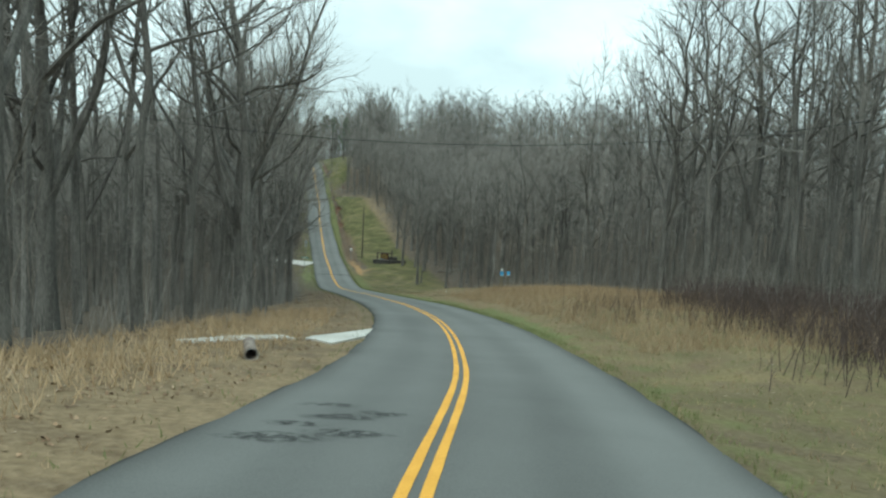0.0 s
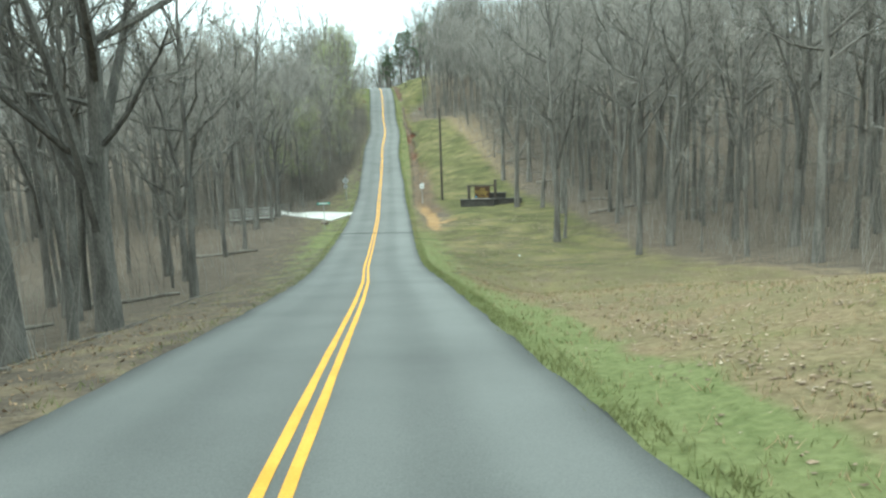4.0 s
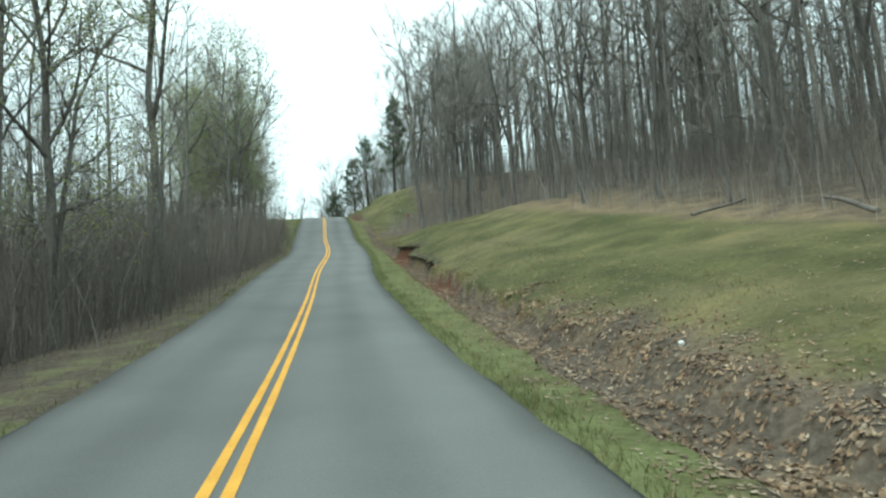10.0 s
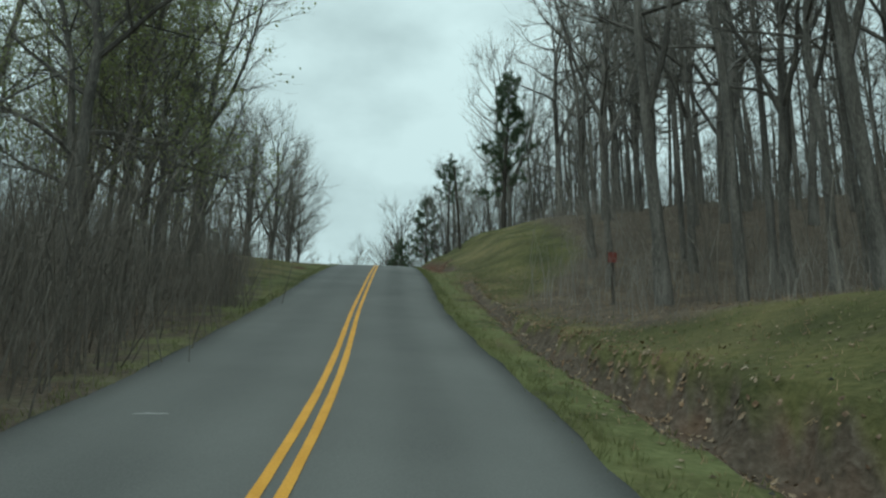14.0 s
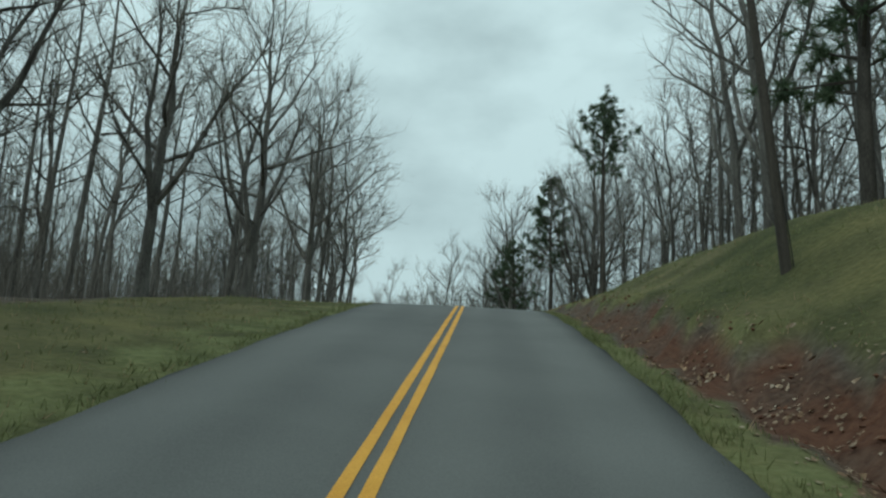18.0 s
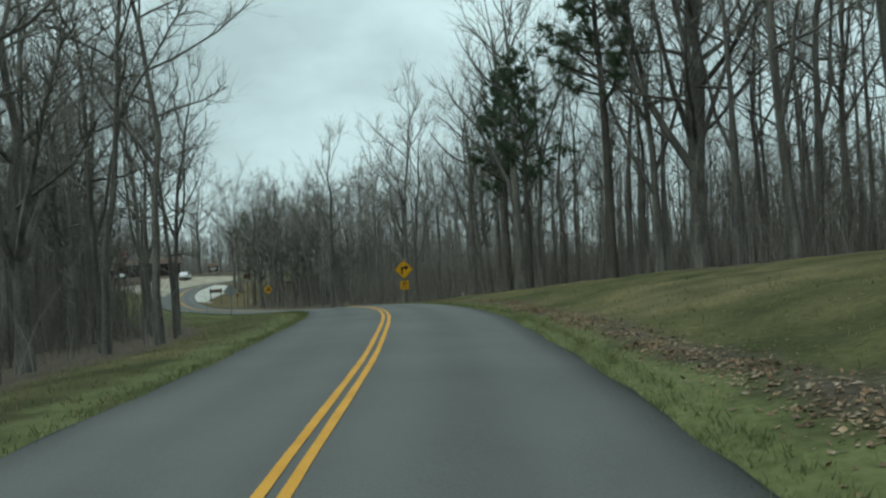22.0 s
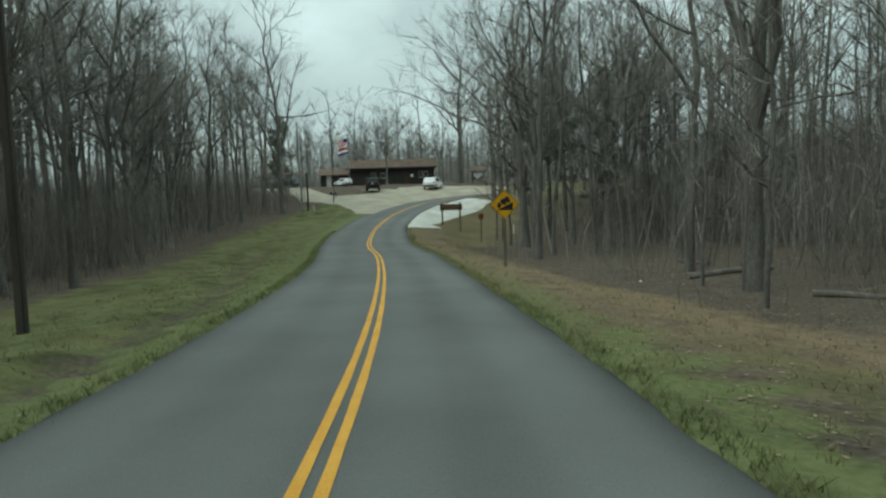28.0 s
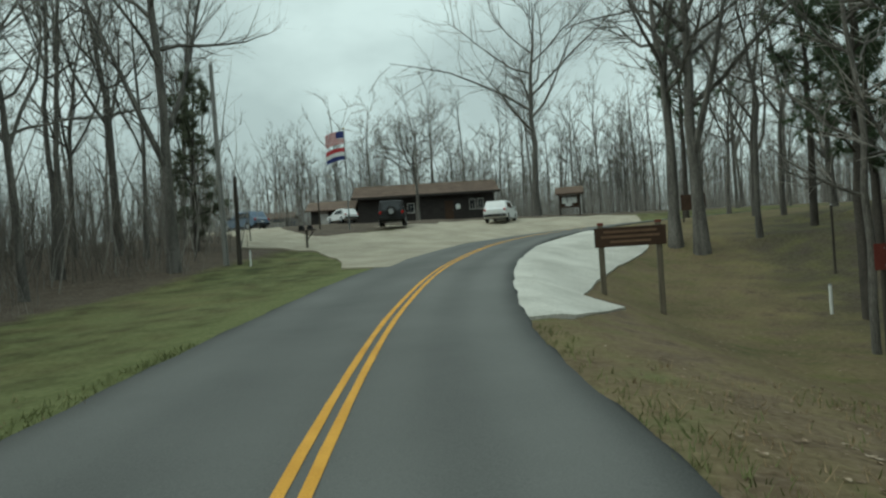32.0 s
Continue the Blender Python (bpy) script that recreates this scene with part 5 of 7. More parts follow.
many("far_growth", "distant hazy thicket of bare young trees", "brush", 9, *[np.concatenate(c) for c in zip(beyond(rw, 4200), scatter(rw, 2000, 40, 120, 220, 400), scatter(rw, 1500, 14, 80, 300, 440), scatter(rw, 1300, 3, 50, 350, 436))], [brush_clump(160 + i, 5, t, 2.6, 3.0, 4) for i, t in enumerate((7, 9, 11, 6))], [M_TWIG], 0.7, 1.2)


# ---------------------------------------------------------------- paved places beside the road
def pad(name, label, category, mat, outline, up=0.05, step=0.7):
    """A thin slab laid on the land inside an outline of (x, y)."""
    poly = np.array(outline, float)
    x0, y0, x1, y1 = *poly.min(0), *poly.max(0)
    gx, gy = np.arange(x0, x1 + step, step), np.arange(y0, y1 + step, step)
    bm = bmesh.new()
    f = bm.faces.new([bm.verts.new((x, y, 0)) for x, y in poly])
    for g, ax in ((gx, 0), (gy, 1)):
        for c in g[1:-1]:
            n, p = Vector((1 - ax, ax, 0)), Vector(((c, 0, 0), (0, c, 0))[ax])
            bmesh.ops.bisect_plane(bm, geom=[*bm.verts, *bm.edges, *bm.faces], plane_co=p, plane_no=n)
    vs = list(bm.verts)
    zz = ground([v.co.x for v in vs], [v.co.y for v in vs], cut=False)[0]
    for v, z in zip(vs, zz):
        v.co.z = z + up
    rim = [e for e in bm.edges if len(e.link_faces) == 1]
    r = bmesh.ops.extrude_edge_only(bm, edges=rim)
    for v in r["geom"]:
        if isinstance(v, bmesh.types.BMVert):
            v.co.z -= 0.16
    bmesh.ops.recalc_face_normals(bm, faces=bm.faces)
    return tagged(part(name, bm, mat), label, category, kind="structure")


def along(*pts):
    """Plan outline from places along and across the road."""
    return [tuple(road_xyz(s, d))[:2] for s, d in pts]


pad("driveway_1", "pale worn concrete entrance slab on the verge", "driveway", M_CONCRETE, along((23.2, -2.5), (20.4, -2.5), (17.7, -3.2), (18.2, -3.6), (18.5, -4.0), (19.4, -3.9), (21.0, -3.3)), 0.05)
pad("driveway_1", "broken outer piece of the pale concrete slab", "driveway", M_CONCRETE, along((18.2, -4.2), (17.6, -4.9), (16.6, -6.4), (17.0, -6.9), (18.2, -5.9), (18.9, -4.7)), 0.045)
pad("driveway_2", "pale concrete driveway into the woods", "driveway", M_CONCRETE, along((126.4, -2.5), (122.0, -4.2), (123.4, -5.2), (126.8, -7.8), (136.2, -13.0), (137.6, -12.2), (130.2, -8.3), (128.4, -5.3), (127.4, -2.5)), 0.09)
pad("gravel_lot", "pale limestone gravel car park", "gravel", M_GRAVEL, [(-95.5, 368.6), (-98.4, 368.8), (-100.3, 370.7), (-102.0, 372.1), (-105.8, 374.3), (-109.0, 374.3), (-112.2, 373.8), (-114.0, 375.6), (-119.0, 378.4), (-133.0, 383.0), (-133.0, 389.0), (-123.8, 385.2), (-117.4, 382.4), (-114.6, 380.8), (-112.2, 380.0), (-110.1, 382.5), (-110.1, 384.5),
     (-109.4, 386.4), (-113.5, 387.0), (-113.8, 389.4), (-110.6, 391.2), (-113.5, 395.5), (-113.0, 400.0), (-108.0, 404.0), (-100.0, 405.0), (-98.0, 401.0), (-101.0, 393.0), (-101.3, 382.0), (-97.5, 372.0)], 0.06)
pad("gravel_apron", "white gravel pull-in on the inside of the bend", "gravel", M_WHITEGRAVEL, along((378.8, 2.5), (384.0, 2.45), (392.0, 2.5), (400.0, 2.55), (411.0, 2.5), (409.0, 7.0), (402.2, 7.6), (396.6, 6.3), (390.0, 5.2), (385.2, 4.4), (383.9, 5.3), (382.2, 4.6), (379.3, 3.5)), 0.05)


# ---------------------------------------------------------------- signs
def post(parent, h, w=0.10, mat=None, x=0.0, name="post", y=0.0):
    return part(name, new_box((x - w / 2, y - w / 2, -0.4), (x + w / 2, y + w / 2, h), 0.008), mat or M_POST, parent)


def bolts(parent, places, y):
    for x, z in places:
        part("bolt", new_tube([(x, y, z), (x, y - 0.012, z)], 0.012, 6), M_STEEL, parent)


def speed_sign(x, y, rz):
    g = zat(x, y)
    r = thing("speed_limit_sign", (x, y, g), rz, "white speed limit sign on a weathered grey post in leaf litter", "road sign")
    post(r, 2.30, 0.085, M_GREYPOST)
    c = -12.73 - g
    me = part("panel", plate([(a, b + c) for a, b in rounded(0.46, 0.55, 0.04)], 0.006), M_WHITE, r)
    me.location = (0, -0.062, 0)
    for lo, hi in (((-0.21, c + 0.252), (0.21, c + 0.260)), ((-0.21, c - 0.260), (0.21, c - 0.252)), ((-0.217, c - 0.256), (-0.209, c + 0.256)), ((0.209, c - 0.256), (0.217, c + 0.256))):
        part("border", new_box((lo[0], -0.0655, lo[1]), (hi[0], -0.0625, hi[1])), M_BLACK, r)
    words("SPEED", 0.112, M_BLACK, r, (0, -0.066, c + 0.185), wide=0.92, bold=0.0005)
    words("LIMIT", 0.112, M_BLACK, r, (0, -0.066, c + 0.072), wide=0.92, bold=0.0005)
    words("30", 0.262, M_BLACK, r, (0, -0.066, c - 0.120), wide=1.12, bold=0.003)
    bolts(r, ((0, c + 0.238), (0, c - 0.238)), -0.062)


def diamond(r, c, half, mat, y, back=False):
    o = [(0, c + half), (half, c), (0, c - half), (-half, c)]
    p = part("panel", plate(o[::-1], 0.006, 0.0), mat, r)
    p.location = (0, y, 0)
    return p


def arrow_sign(x, y, rz):
    g = zat(x, y)
    r = thing("turn_warning_sign", (x, y, g), rz, "amber diamond turn sign with speed plate on a grey post", "road sign")
    c, h = 7.82 - g, 0.76
    post(r, c + h * 0.8, 0.11)
    diamond(r, c, h, M_SIGNYEL, -0.072)
    for a, b in (((0, h), (h, 0)), ((h, 0), (0, -h)), ((0, -h), (-h, 0)), ((-h, 0), (0, h))):
        k = 0.945
        p, q = Vector((a[0] * k, -0.0745, c + a[1] * k)), Vector((b[0] * k, -0.0745, c + b[1] * k))
        part("border", new_tube([p, q], 0.010, 4), M_BLACK, r)
    o = [(-0.24, -0.36), (-0.09, -0.36), (-0.09, 0.065), (0.105, 0.065), (0.105, -0.06), (0.43, 0.14), (0.105, 0.345), (0.105, 0.215), (-0.24, 0.215)]
    p = part("arrow", plate([(a, b + c - 0.01) for a, b in o][::-1], 0.003), M_BLACK, r)
    p.location = (0, -0.0765, 0)
    m, w = c - 1.23, 0.36
    part("speed_plate", plate([(a, b + m) for a, b in rounded(2 * w, 2 * w, 0.05)], 0.006), M_SIGNYEL, r).location = (0, -0.072, 0)
    for lo, hi in (((-w + .02, m + w - .03), (w - .02, m + w - .018)), ((-w + .02, m - w + .018), (w - .02, m - w + .03)), ((-w + .015, m - w + .024), (-w + .027, m + w - .024)), ((w - .027, m - w + .024), (w - .015, m + w - .024))):
        part("border", new_box((lo[0], -0.0755, lo[1]), (hi[0], -0.0725, hi[1])), M_BLACK, r)
    words("20", 0.42, M_BLACK, r, (0, -0.076, m + 0.11), wide=1.05, bold=0.009)
    words("M.P.H.", 0.18, M_BLACK, r, (0, -0.076, m - 0.20), wide=0.95, bold=0.004)
    bolts(r, ((0, c + 0.54), (0, c - 0.54), (0, m + 0.27), (0, m - 0.27)), -0.072)


def hill_sign(x, y, rz):
    g = zat(x, y)
    r = thing("hill_warning_sign", (x, y, g), rz, "amber diamond steep hill sign with a truck on a slope", "road sign")
    post(r, 2.9)
    c, h = 2.36, 0.57
    diamond(r, c, h, M_SIGNYEL, -0.062)
    for a, b in (((0, h), (h, 0)), ((h, 0), (0, -h)), ((0, -h), (-h, 0)), ((-h, 0), (0, h))):
        k = 0.945
        part("border", new_tube([(a[0] * k, -0.0645, c + a[1] * k), (b[0] * k, -0.0645, c + b[1] * k)], 0.009, 4), M_BLACK, r)
    part("slope", plate([(a * 0.88, b * 0.88 + c) for a, b in ((-0.34, -0.25), (0.36, -0.25), (0.36, 0.10))][::-1], 0.003), M_BLACK, r).location = (0, -0.0665, 0)
    tilt = Matrix.Translation((0, 0, c)) @ Matrix.Rotation(radians(-27), 4, "Y") @ Matrix.Diagonal((0.88, 1, 0.88, 1))
    for name, o in (("truck_box", [(-0.10, 0.02), (0.30, 0.02), (0.30, 0.24), (-0.10, 0.24)]), ("truck_cab", [(-0.32, 0.01), (-0.14, 0.01), (-0.14, 0.19), (-0.24, 0.19), (-0.27, 0.11), (-0.32, 0.10)])):
        bm = plate([(a, b) for a, b in o][::-1], 0.003)
        bm.transform(Matrix.Translation((0, -0.0668, 0)) @ tilt)
        part(name, bm, M_BLACK, r)
    for wx in (-0.25, 0.02, 0.22):
        bm = new_tube([(wx, 0, 0.0), (wx, -0.004, 0.0)], 0.045, 12)
        bm.transform(Matrix.Translation((0, -0.0668, 0)) @ tilt)
        part("truck_wheel", bm, M_BLACK, r)
    bolts(r, ((0, c + 0.42), (0, c - 0.42)), -0.062)


def back_sign(x, y, rz, half, plated):
    """A warning sign for the other lane, seen from behind."""
    g = zat(x, y)
    r = thing("warning_sign_back", (x, y, g), rz, "bare metal back of a diamond road sign on a post", "road sign")
    post(r, 2.45 + half, 0.07, M_STEEL)
    diamond(r, 2.2, half, M_ALU, 0.045)
    if plated:
        part("speed_plate", plate([(a, b + 2.2 - half - 0.22) for a, b in rounded(0.42, 0.42, 0.03)], 0.006), M_ALU, r).location = (0, 0.045, 0)
    bolts(r, ((0, 2.2 + half * 0.6), (0, 2.2 - half * 0.6)), 0.045)


speed_sign(-4.35, 132.0, heading(132))
arrow_sign(-36.98, 308.35, heading(304))
hill_sign(-61.1, 336.1, heading(344))
back_sign(-13.1, 135.5, heading(135), 0.42, True)
p = road_xyz(318.5, -5.15)
back_sign(p.x, p.y, heading(318), 0.58, False)


def trail_sign(x, y, rz, wide, white):
    r = thing("trail_sign", (x, y, zat(x, y)), rz, "blue trail sign on a brown wooden post in dry grass", "trail sign")
    post(r, 1.75, 0.20 if wide else 0.09, M_POST)
    yy = -0.115 if wide else -0.062
    part("panel", plate([(a, b + 1.30) for a, b in rounded(0.27, 0.34, 0.02)], 0.008), M_BLUE, r).location = (0, yy, 0)
    part("sheet", plate([(a, b + 1.32) for a, b in rounded(0.20, 0.24, 0.01)], 0.004), M_BLUE, r).location = (0.03, yy - 0.006, 0)
    part("strip", new_box((-0.12, yy - 0.010, 1.15), (0.12, yy - 0.002, 1.175)), M_WHITE, r)
    if white:
        part("marker_plate", plate([(a, b + 1.60) for a, b in rounded(0.18, 0.18, 0.07)], 0.006), M_WHITE, r).location = (0, yy, 0)


trail_sign(9.78, 52.3, heading(52), True, True)
trail_sign(10.35, 52.6, heading(52), False, False)
for s, d in ((58.5, -11.4),):
    p = road_xyz(s, d)
    trail_sign(p.x, p.y, heading(58), False, True)


# ---------------------------------------------------------------- park entrance sign
def stone_wall(name, parent, x0, x1, y0, y1, h, seed, cap=True):
    """A mortared wall of single stones on its faces and ends, with a slab on top."""
    rng = np.random.default_rng(seed)
    core = part(name, new_box((x0 + 0.03, y0 + 0.03, -0.35), (x1 - 0.03, y1 - 0.03, h - 0.05)), M_MORTAR, parent)
    z = -0.1
    while z < h - 0.08:
        ch = min(rng.uniform(0.11, 0.18), h - 0.06 - z)
        for face in ("front", "left", "right"):
            a, b = (x0, x1) if face == "front" else (y0 + 0.03, y1)
            u = a
            while u < b - 0.04:
                w = min(rng.uniform(0.16, 0.42), b - u)
                if b - u - w < 0.1:
                    w = b - u
                k, t = rng.uniform(0.0, 0.022), 0.09
                lo, hi = {"front": ((u + .008, y0 - k, z), (u + w - .008, y0 + t, z + ch - .014)), "left": ((x0 - k, u + .008, z), (x0 + t, u + w - .008, z + ch - .014)),
                          "right": ((x1 - t, u + .008, z), (x1 + k, u + w - .008, z + ch - .014))}[face]
                bm = new_box(lo, hi, 0.012)
                for v in bm.verts:
                    v.co += Vector(rng.normal(0, 0.005, 3))
                part("stone", bm, M_STONE, core)
                u += w
        z += ch
    if cap:
        part("coping", new_box((x0 - 0.06, y0 - 0.06, h - 0.05), (x1 + 0.06, y1 + 0.06, h + 0.03), 0.012), M_STONE, parent, "flat grey coping slab")


def park_sign(x, y, rz):
    r = thing("park_entrance_sign", (x, y, zat(x, y) - 0.05), rz, "brown park entrance board on a stone planter wall", "park sign")
    stone_wall("wall", r, -0.3, 3.0, -0.25, 0.45, 0.72, 1)
    stone_wall("wall", r, 3.02, 5.5, 0.35, 1.0, 0.72, 2)
    stone_wall("upper_wall", r, 2.15, 3.9, 1.05, 1.6, 1.22, 3)
    for px, h in ((0.42, 2.05), (2.98, 2.55)):
        part("post", new_box((px - 0.13, 0.48, -0.3), (px + 0.13, 0.74, h), 0.02), M_POLE, r, "thick dark timber post")
    part("beam", new_box((0.25, 0.53, 1.92), (3.15, 0.69, 2.06), 0.015), M_POLE, r)
    b = part("board", new_box((0.98, 0.50, 0.78), (2.46, 0.58, 1.91), 0.015), M_BROWN, r, "dark brown routed board")
    for text, size, z in (("LAKE", 0.25, 1.66), ("WAPPAPELLO", 0.25, 1.40), ("STATE PARK", 0.20, 1.16)):
        words(text, size, M_GOLD, b, (1.72, 0.494, z), wide=0.86, bold=0.004)
    part("emblem", plate([(a + 1.14, c + 0.93) for a, c in rounded(0.10, 0.14, 0.03)], 0.004), M_BLUE, b).location = (0, 0.492, 0)
    part("text_bar", new_box((1.26, 0.492, 0.90), (2.26, 0.498, 0.945)), M_GOLD, b)
    part("ledge", new_box((0.7, 0.46, 0.70), (2.45, 0.6, 0.77)), M_CONCRETE, r)


a = radians(heading(118) - 14)
park_sign(-0.62 + 0.78 * math.cos(a), 125.6 + 0.78 * math.sin(a), heading(118) - 14)


# ---------------------------------------------------------------- poles, hose, culvert and roadside things
def pole(x, y, h, r0, label, arm=False, lean=0.0, wood=None):
    r = thing("utility_pole", (x, y, zat(x, y)), 0, label, "utility pole", "utility poles")
    part("shaft", new_tube([(0, 0, -0.5), (lean * 0.5, 0, h * 0.5), (lean, 0, h)], [r0, r0 * 0.85, r0 * 0.7], 10), wood or M_POLE, r)
    if arm:
        part("insulator", new_tube([(lean, 0, h), (lean, 0, h + 0.12), (lean, 0, h + 0.2)], [0.03, 0.05, 0.02], 8), M_CONCRETE, r)
    part("ground_wire", new_tube([(r0 * 0.95, -0.02, 0), (r0 * 0.8 + lean, -0.02, h * 0.9)], 0.012, 5), M_WIRE, r)
    return r


pole(-2.28, 132.75, 9.6, 0.13, "dark weathered wooden utility pole on the lawn")
pole(-14.84, 230.96, 6.2, 0.10, "dark leaning utility pole on the grass bank", True, -0.5)
pole(-63.5, 320.0, 9.8, 0.13, "tall dark wooden utility pole on the lawn", True)
pole(-106.4, 368.9, 9.9, 0.14, "tall pale grey utility pole beside the lawn", True, -0.35, M_GREYPOST)
pole(-105.9, 369.3, 4.3, 0.12, "short dark stub pole beside the tall one")



def power_line(p, q, sag):
    """A cable that sags from one pole's head to the next."""
    p, q = Vector(p), Vector(q)
    pts = [p.lerp(q, t) - Vector((0, 0, sag * (1 - (2 * t - 1) ** 2))) for t in np.linspace(0, 1, 15)]
    tagged(part("power_line", new_tube(pts, 0.008, 5), M_WIRE), "thin black power cable between two wooden poles", "cable", "power cables")


power_line((-13.0, 18.0, 2.3), (20.0, 16.8, 4.15), 2.1)
HEADS = [(-63.5, 320.0, zat(-63.5, 320.0) + 9.8), (-106.75, 368.9, zat(-106.4, 368.9) + 9.9)]
for p, q in zip(HEADS, HEADS[1:]):
    for drop in (-0.08, 0.55):
        power_line((p[0], p[1], p[2] - drop), (q[0], q[1], q[2] - drop), 1.6)

rng = np.random.default_rng(8)
a, b = road_xyz(113.2, -3.0, 0.03), road_xyz(111.9, 3.12, 0.03)
bm = bmesh.new()
tube(bm, [a.lerp(b, t) + Vector((0, 0.03 * math.sin(t * 9), 0.04 * (1 - (2 * t - 1) ** 2))) for t in np.linspace(0, 1, 13)], 0.014, 6)
tagged(part("counter_hose", bm, M_WIRE), "thin black traffic counter hose across the asphalt", "hose")


def street_sign(x, y, rz):
    r = thing("street_name_sign", (x, y, zat(x, y)), rz, "teal street name blade on a slim steel post", "street sign")
    part("post", new_tube([(0, 0, -0.4), (0, 0, 2.25)], 0.028, 8), M_STEEL, r)
    b = part("blade", new_box((-0.55, -0.012, 2.05), (0.55, 0.012, 2.23), 0.006), M_TEAL, r)
    part("lettering_bar", new_box((-0.38, -0.018, 2.11), (0.36, -0.013, 2.17)), M_WHITE, b, "pale lettering bar")
    part("clamp", new_box((-0.05, -0.04, 2.0), (0.05, 0.04, 2.06), 0.005), M_STEEL, r)


M_TEAL = material("teal_sign_sheeting", [(0.05, 0.20, 0.17), (0.08, 0.27, 0.23)], 3, 0.5, 40, 0.03)
street_sign(-11.3, 115.6, heading(117))


def farm_gate(x, y, rz, width):
    """A low tubular gate across the track behind the driveway."""
    r = thing("pipe_gate", (x, y, zat(x, y)), rz, "low grey tubular metal gate closing a woodland track", "gate")
    for px in (0, width):
        part("gate_post", new_tube([(px, 0, -0.3), (px, 0, 1.05)], 0.05, 8), M_POLE, r)
    for z in (0.32, 0.62, 0.92):
        part("rail", new_tube([(0.05, 0, z), (width - 0.05, 0, z)], 0.024, 8), M_STEEL, r)
    for px in (0.12, width * 0.5, width - 0.12):
        part("upright", new_tube([(px, 0, 0.32), (px, 0, 0.92)], 0.02, 8), M_STEEL, r)


farm_gate(-20.3, 131.7, -31, 2.6)


def foot_bridge(x, y, rz, span):
    """A plank footbridge with three-bar railings, half hidden in the trees."""
    r = thing("foot_bridge", (x, y, zat(x, y)), rz, "grey timber footbridge with three-bar railings in the woods", "footbridge")
    for k in range(int(span / 0.2)):
        part("plank", new_box((k * 0.2, -0.6, 0.45), (k * 0.2 + 0.185, 0.6, 0.5)), M_GREYPOST, r)
    for py in (-0.55, 0.55):
        part("beam", new_box((0, py - 0.06, 0.27), (span, py + 0.06, 0.447)), M_POLE, r)
        for px in (0.08, span / 2, span - 0.08):
            part("post", new_box((px - 0.05, py - 0.05, -0.5), (px + 0.05, py + 0.05, 1.45)), M_GREYPOST, r)
        for z in (0.8, 1.1, 1.4):
            part("rail", new_box((0, py - 0.085, z - 0.04), (span, py - 0.052, z + 0.04)), M_GREYPOST, r)


foot_bridge(-21.6, 122.2, 30, 4.0)


def lamp_post(x, y):
    r = thing("lamp_post", (x, y, zat(x, y)), 35, "slim dark lamp post with a short cross arm", "lamp post")
    part("pole", new_tube([(0, 0, -0.3), (0, 0, 3.95)], [0.06, 0.045], 8), M_POLE, r)
    part("arm", new_box((-0.08, -0.03, 3.86), (1.15, 0.03, 3.94), 0.01), M_GREYPOST, r)
    part("lantern", new_box((0.85, -0.09, 3.74), (1.15, 0.09, 3.857), 0.02), M_TRIM, r)


lamp_post(-116.1, 384.1)


def culvert(x, y, rz):
    r = thing("culvert_pipe", (x, y, zat(x, y) + 0.02), rz, "short rusty culvert pipe with a pale flared rim", "pipe")
    bm = bmesh.new()
    pts, rad = [], []
    for k in range(15):
        pts.append((0, 0.08 * k, 0.09))
        rad.append(0.115 + 0.009 * (k % 2))
    tube(bm, pts, rad, 14, cap=False)
    part("barrel", bm, M_RUST, r)
    bm = bmesh.new()
    tube(bm, [(0, -0.02, 0.09), (0, 0.03, 0.09)], [0.145, 0.132], 14, cap=False)
    tube(bm, [(0, 0.03, 0.09), (0, -0.02, 0.09)], [0.112, 0.112], 14, cap=False)
    part("rim", bm, M_CONCRETE, r)
    # black disc inside the barrel, painted in for the shade of its depth
    bm = new_tube([(0, 0.6, 0.09), (0, 0.62, 0.09)], 0.11, 14)
    part("inner_shade_disc", bm, M_BLACK, r)


p = road_xyz(13.4, -4.1)
culvert(p.x, p.y, heading(13) + 20)
p = road_xyz(119.6, -4.3)
culvert(p.x, p.y, heading(125) + 30)


def board_sign(x, y, rz):
    """The low wooden notice on two posts at the bend."""
    r = thing("wooden_notice_sign", (x, y, zat(x, y)), rz, "dark brown board sign on two timber posts", "park sign")
    for px in (-0.85, 0.85):
        part("post", new_box((px - 0.08, -0.08, -0.4), (px + 0.08, 0.08, 2.38), 0.012), M_POST, r)
        part("post_cap", new_box((px - 0.085, -0.085, 2.38), (px + 0.085, 0.085, 2.46), 0.01), M_REDSIGN, r)
    part("board", new_box((-1.05, -0.13, 1.72), (1.05, -0.082, 2.30), 0.01), M_BROWN, r)
    for z, w in ((2.17, 0.78), (2.02, 0.86), (1.87, 0.60)):
        part("text_bar", new_box((-w, -0.136, z - 0.035), (w, -0.131, z + 0.035)), M_NOTICE, r)


board_sign(-85.6, 368.3, heading(372) - 6)


def small_red_sign(x, y, rz, h, w):
    r = thing("red_notice_sign", (x, y, zat(x, y)), rz, "small faded red notice sign on a dark post", "park sign")
    post(r, h, 0.08, M_POLE)
    part("panel", plate([(a, b + h - 0.20) for a, b in rounded(w, w * 1.15, 0.02)], 0.01), M_REDSIGN, r).location = (0, -0.055, 0)
    bolts(r, ((0, h - 0.05), (0, h - 0.35)), -0.055)


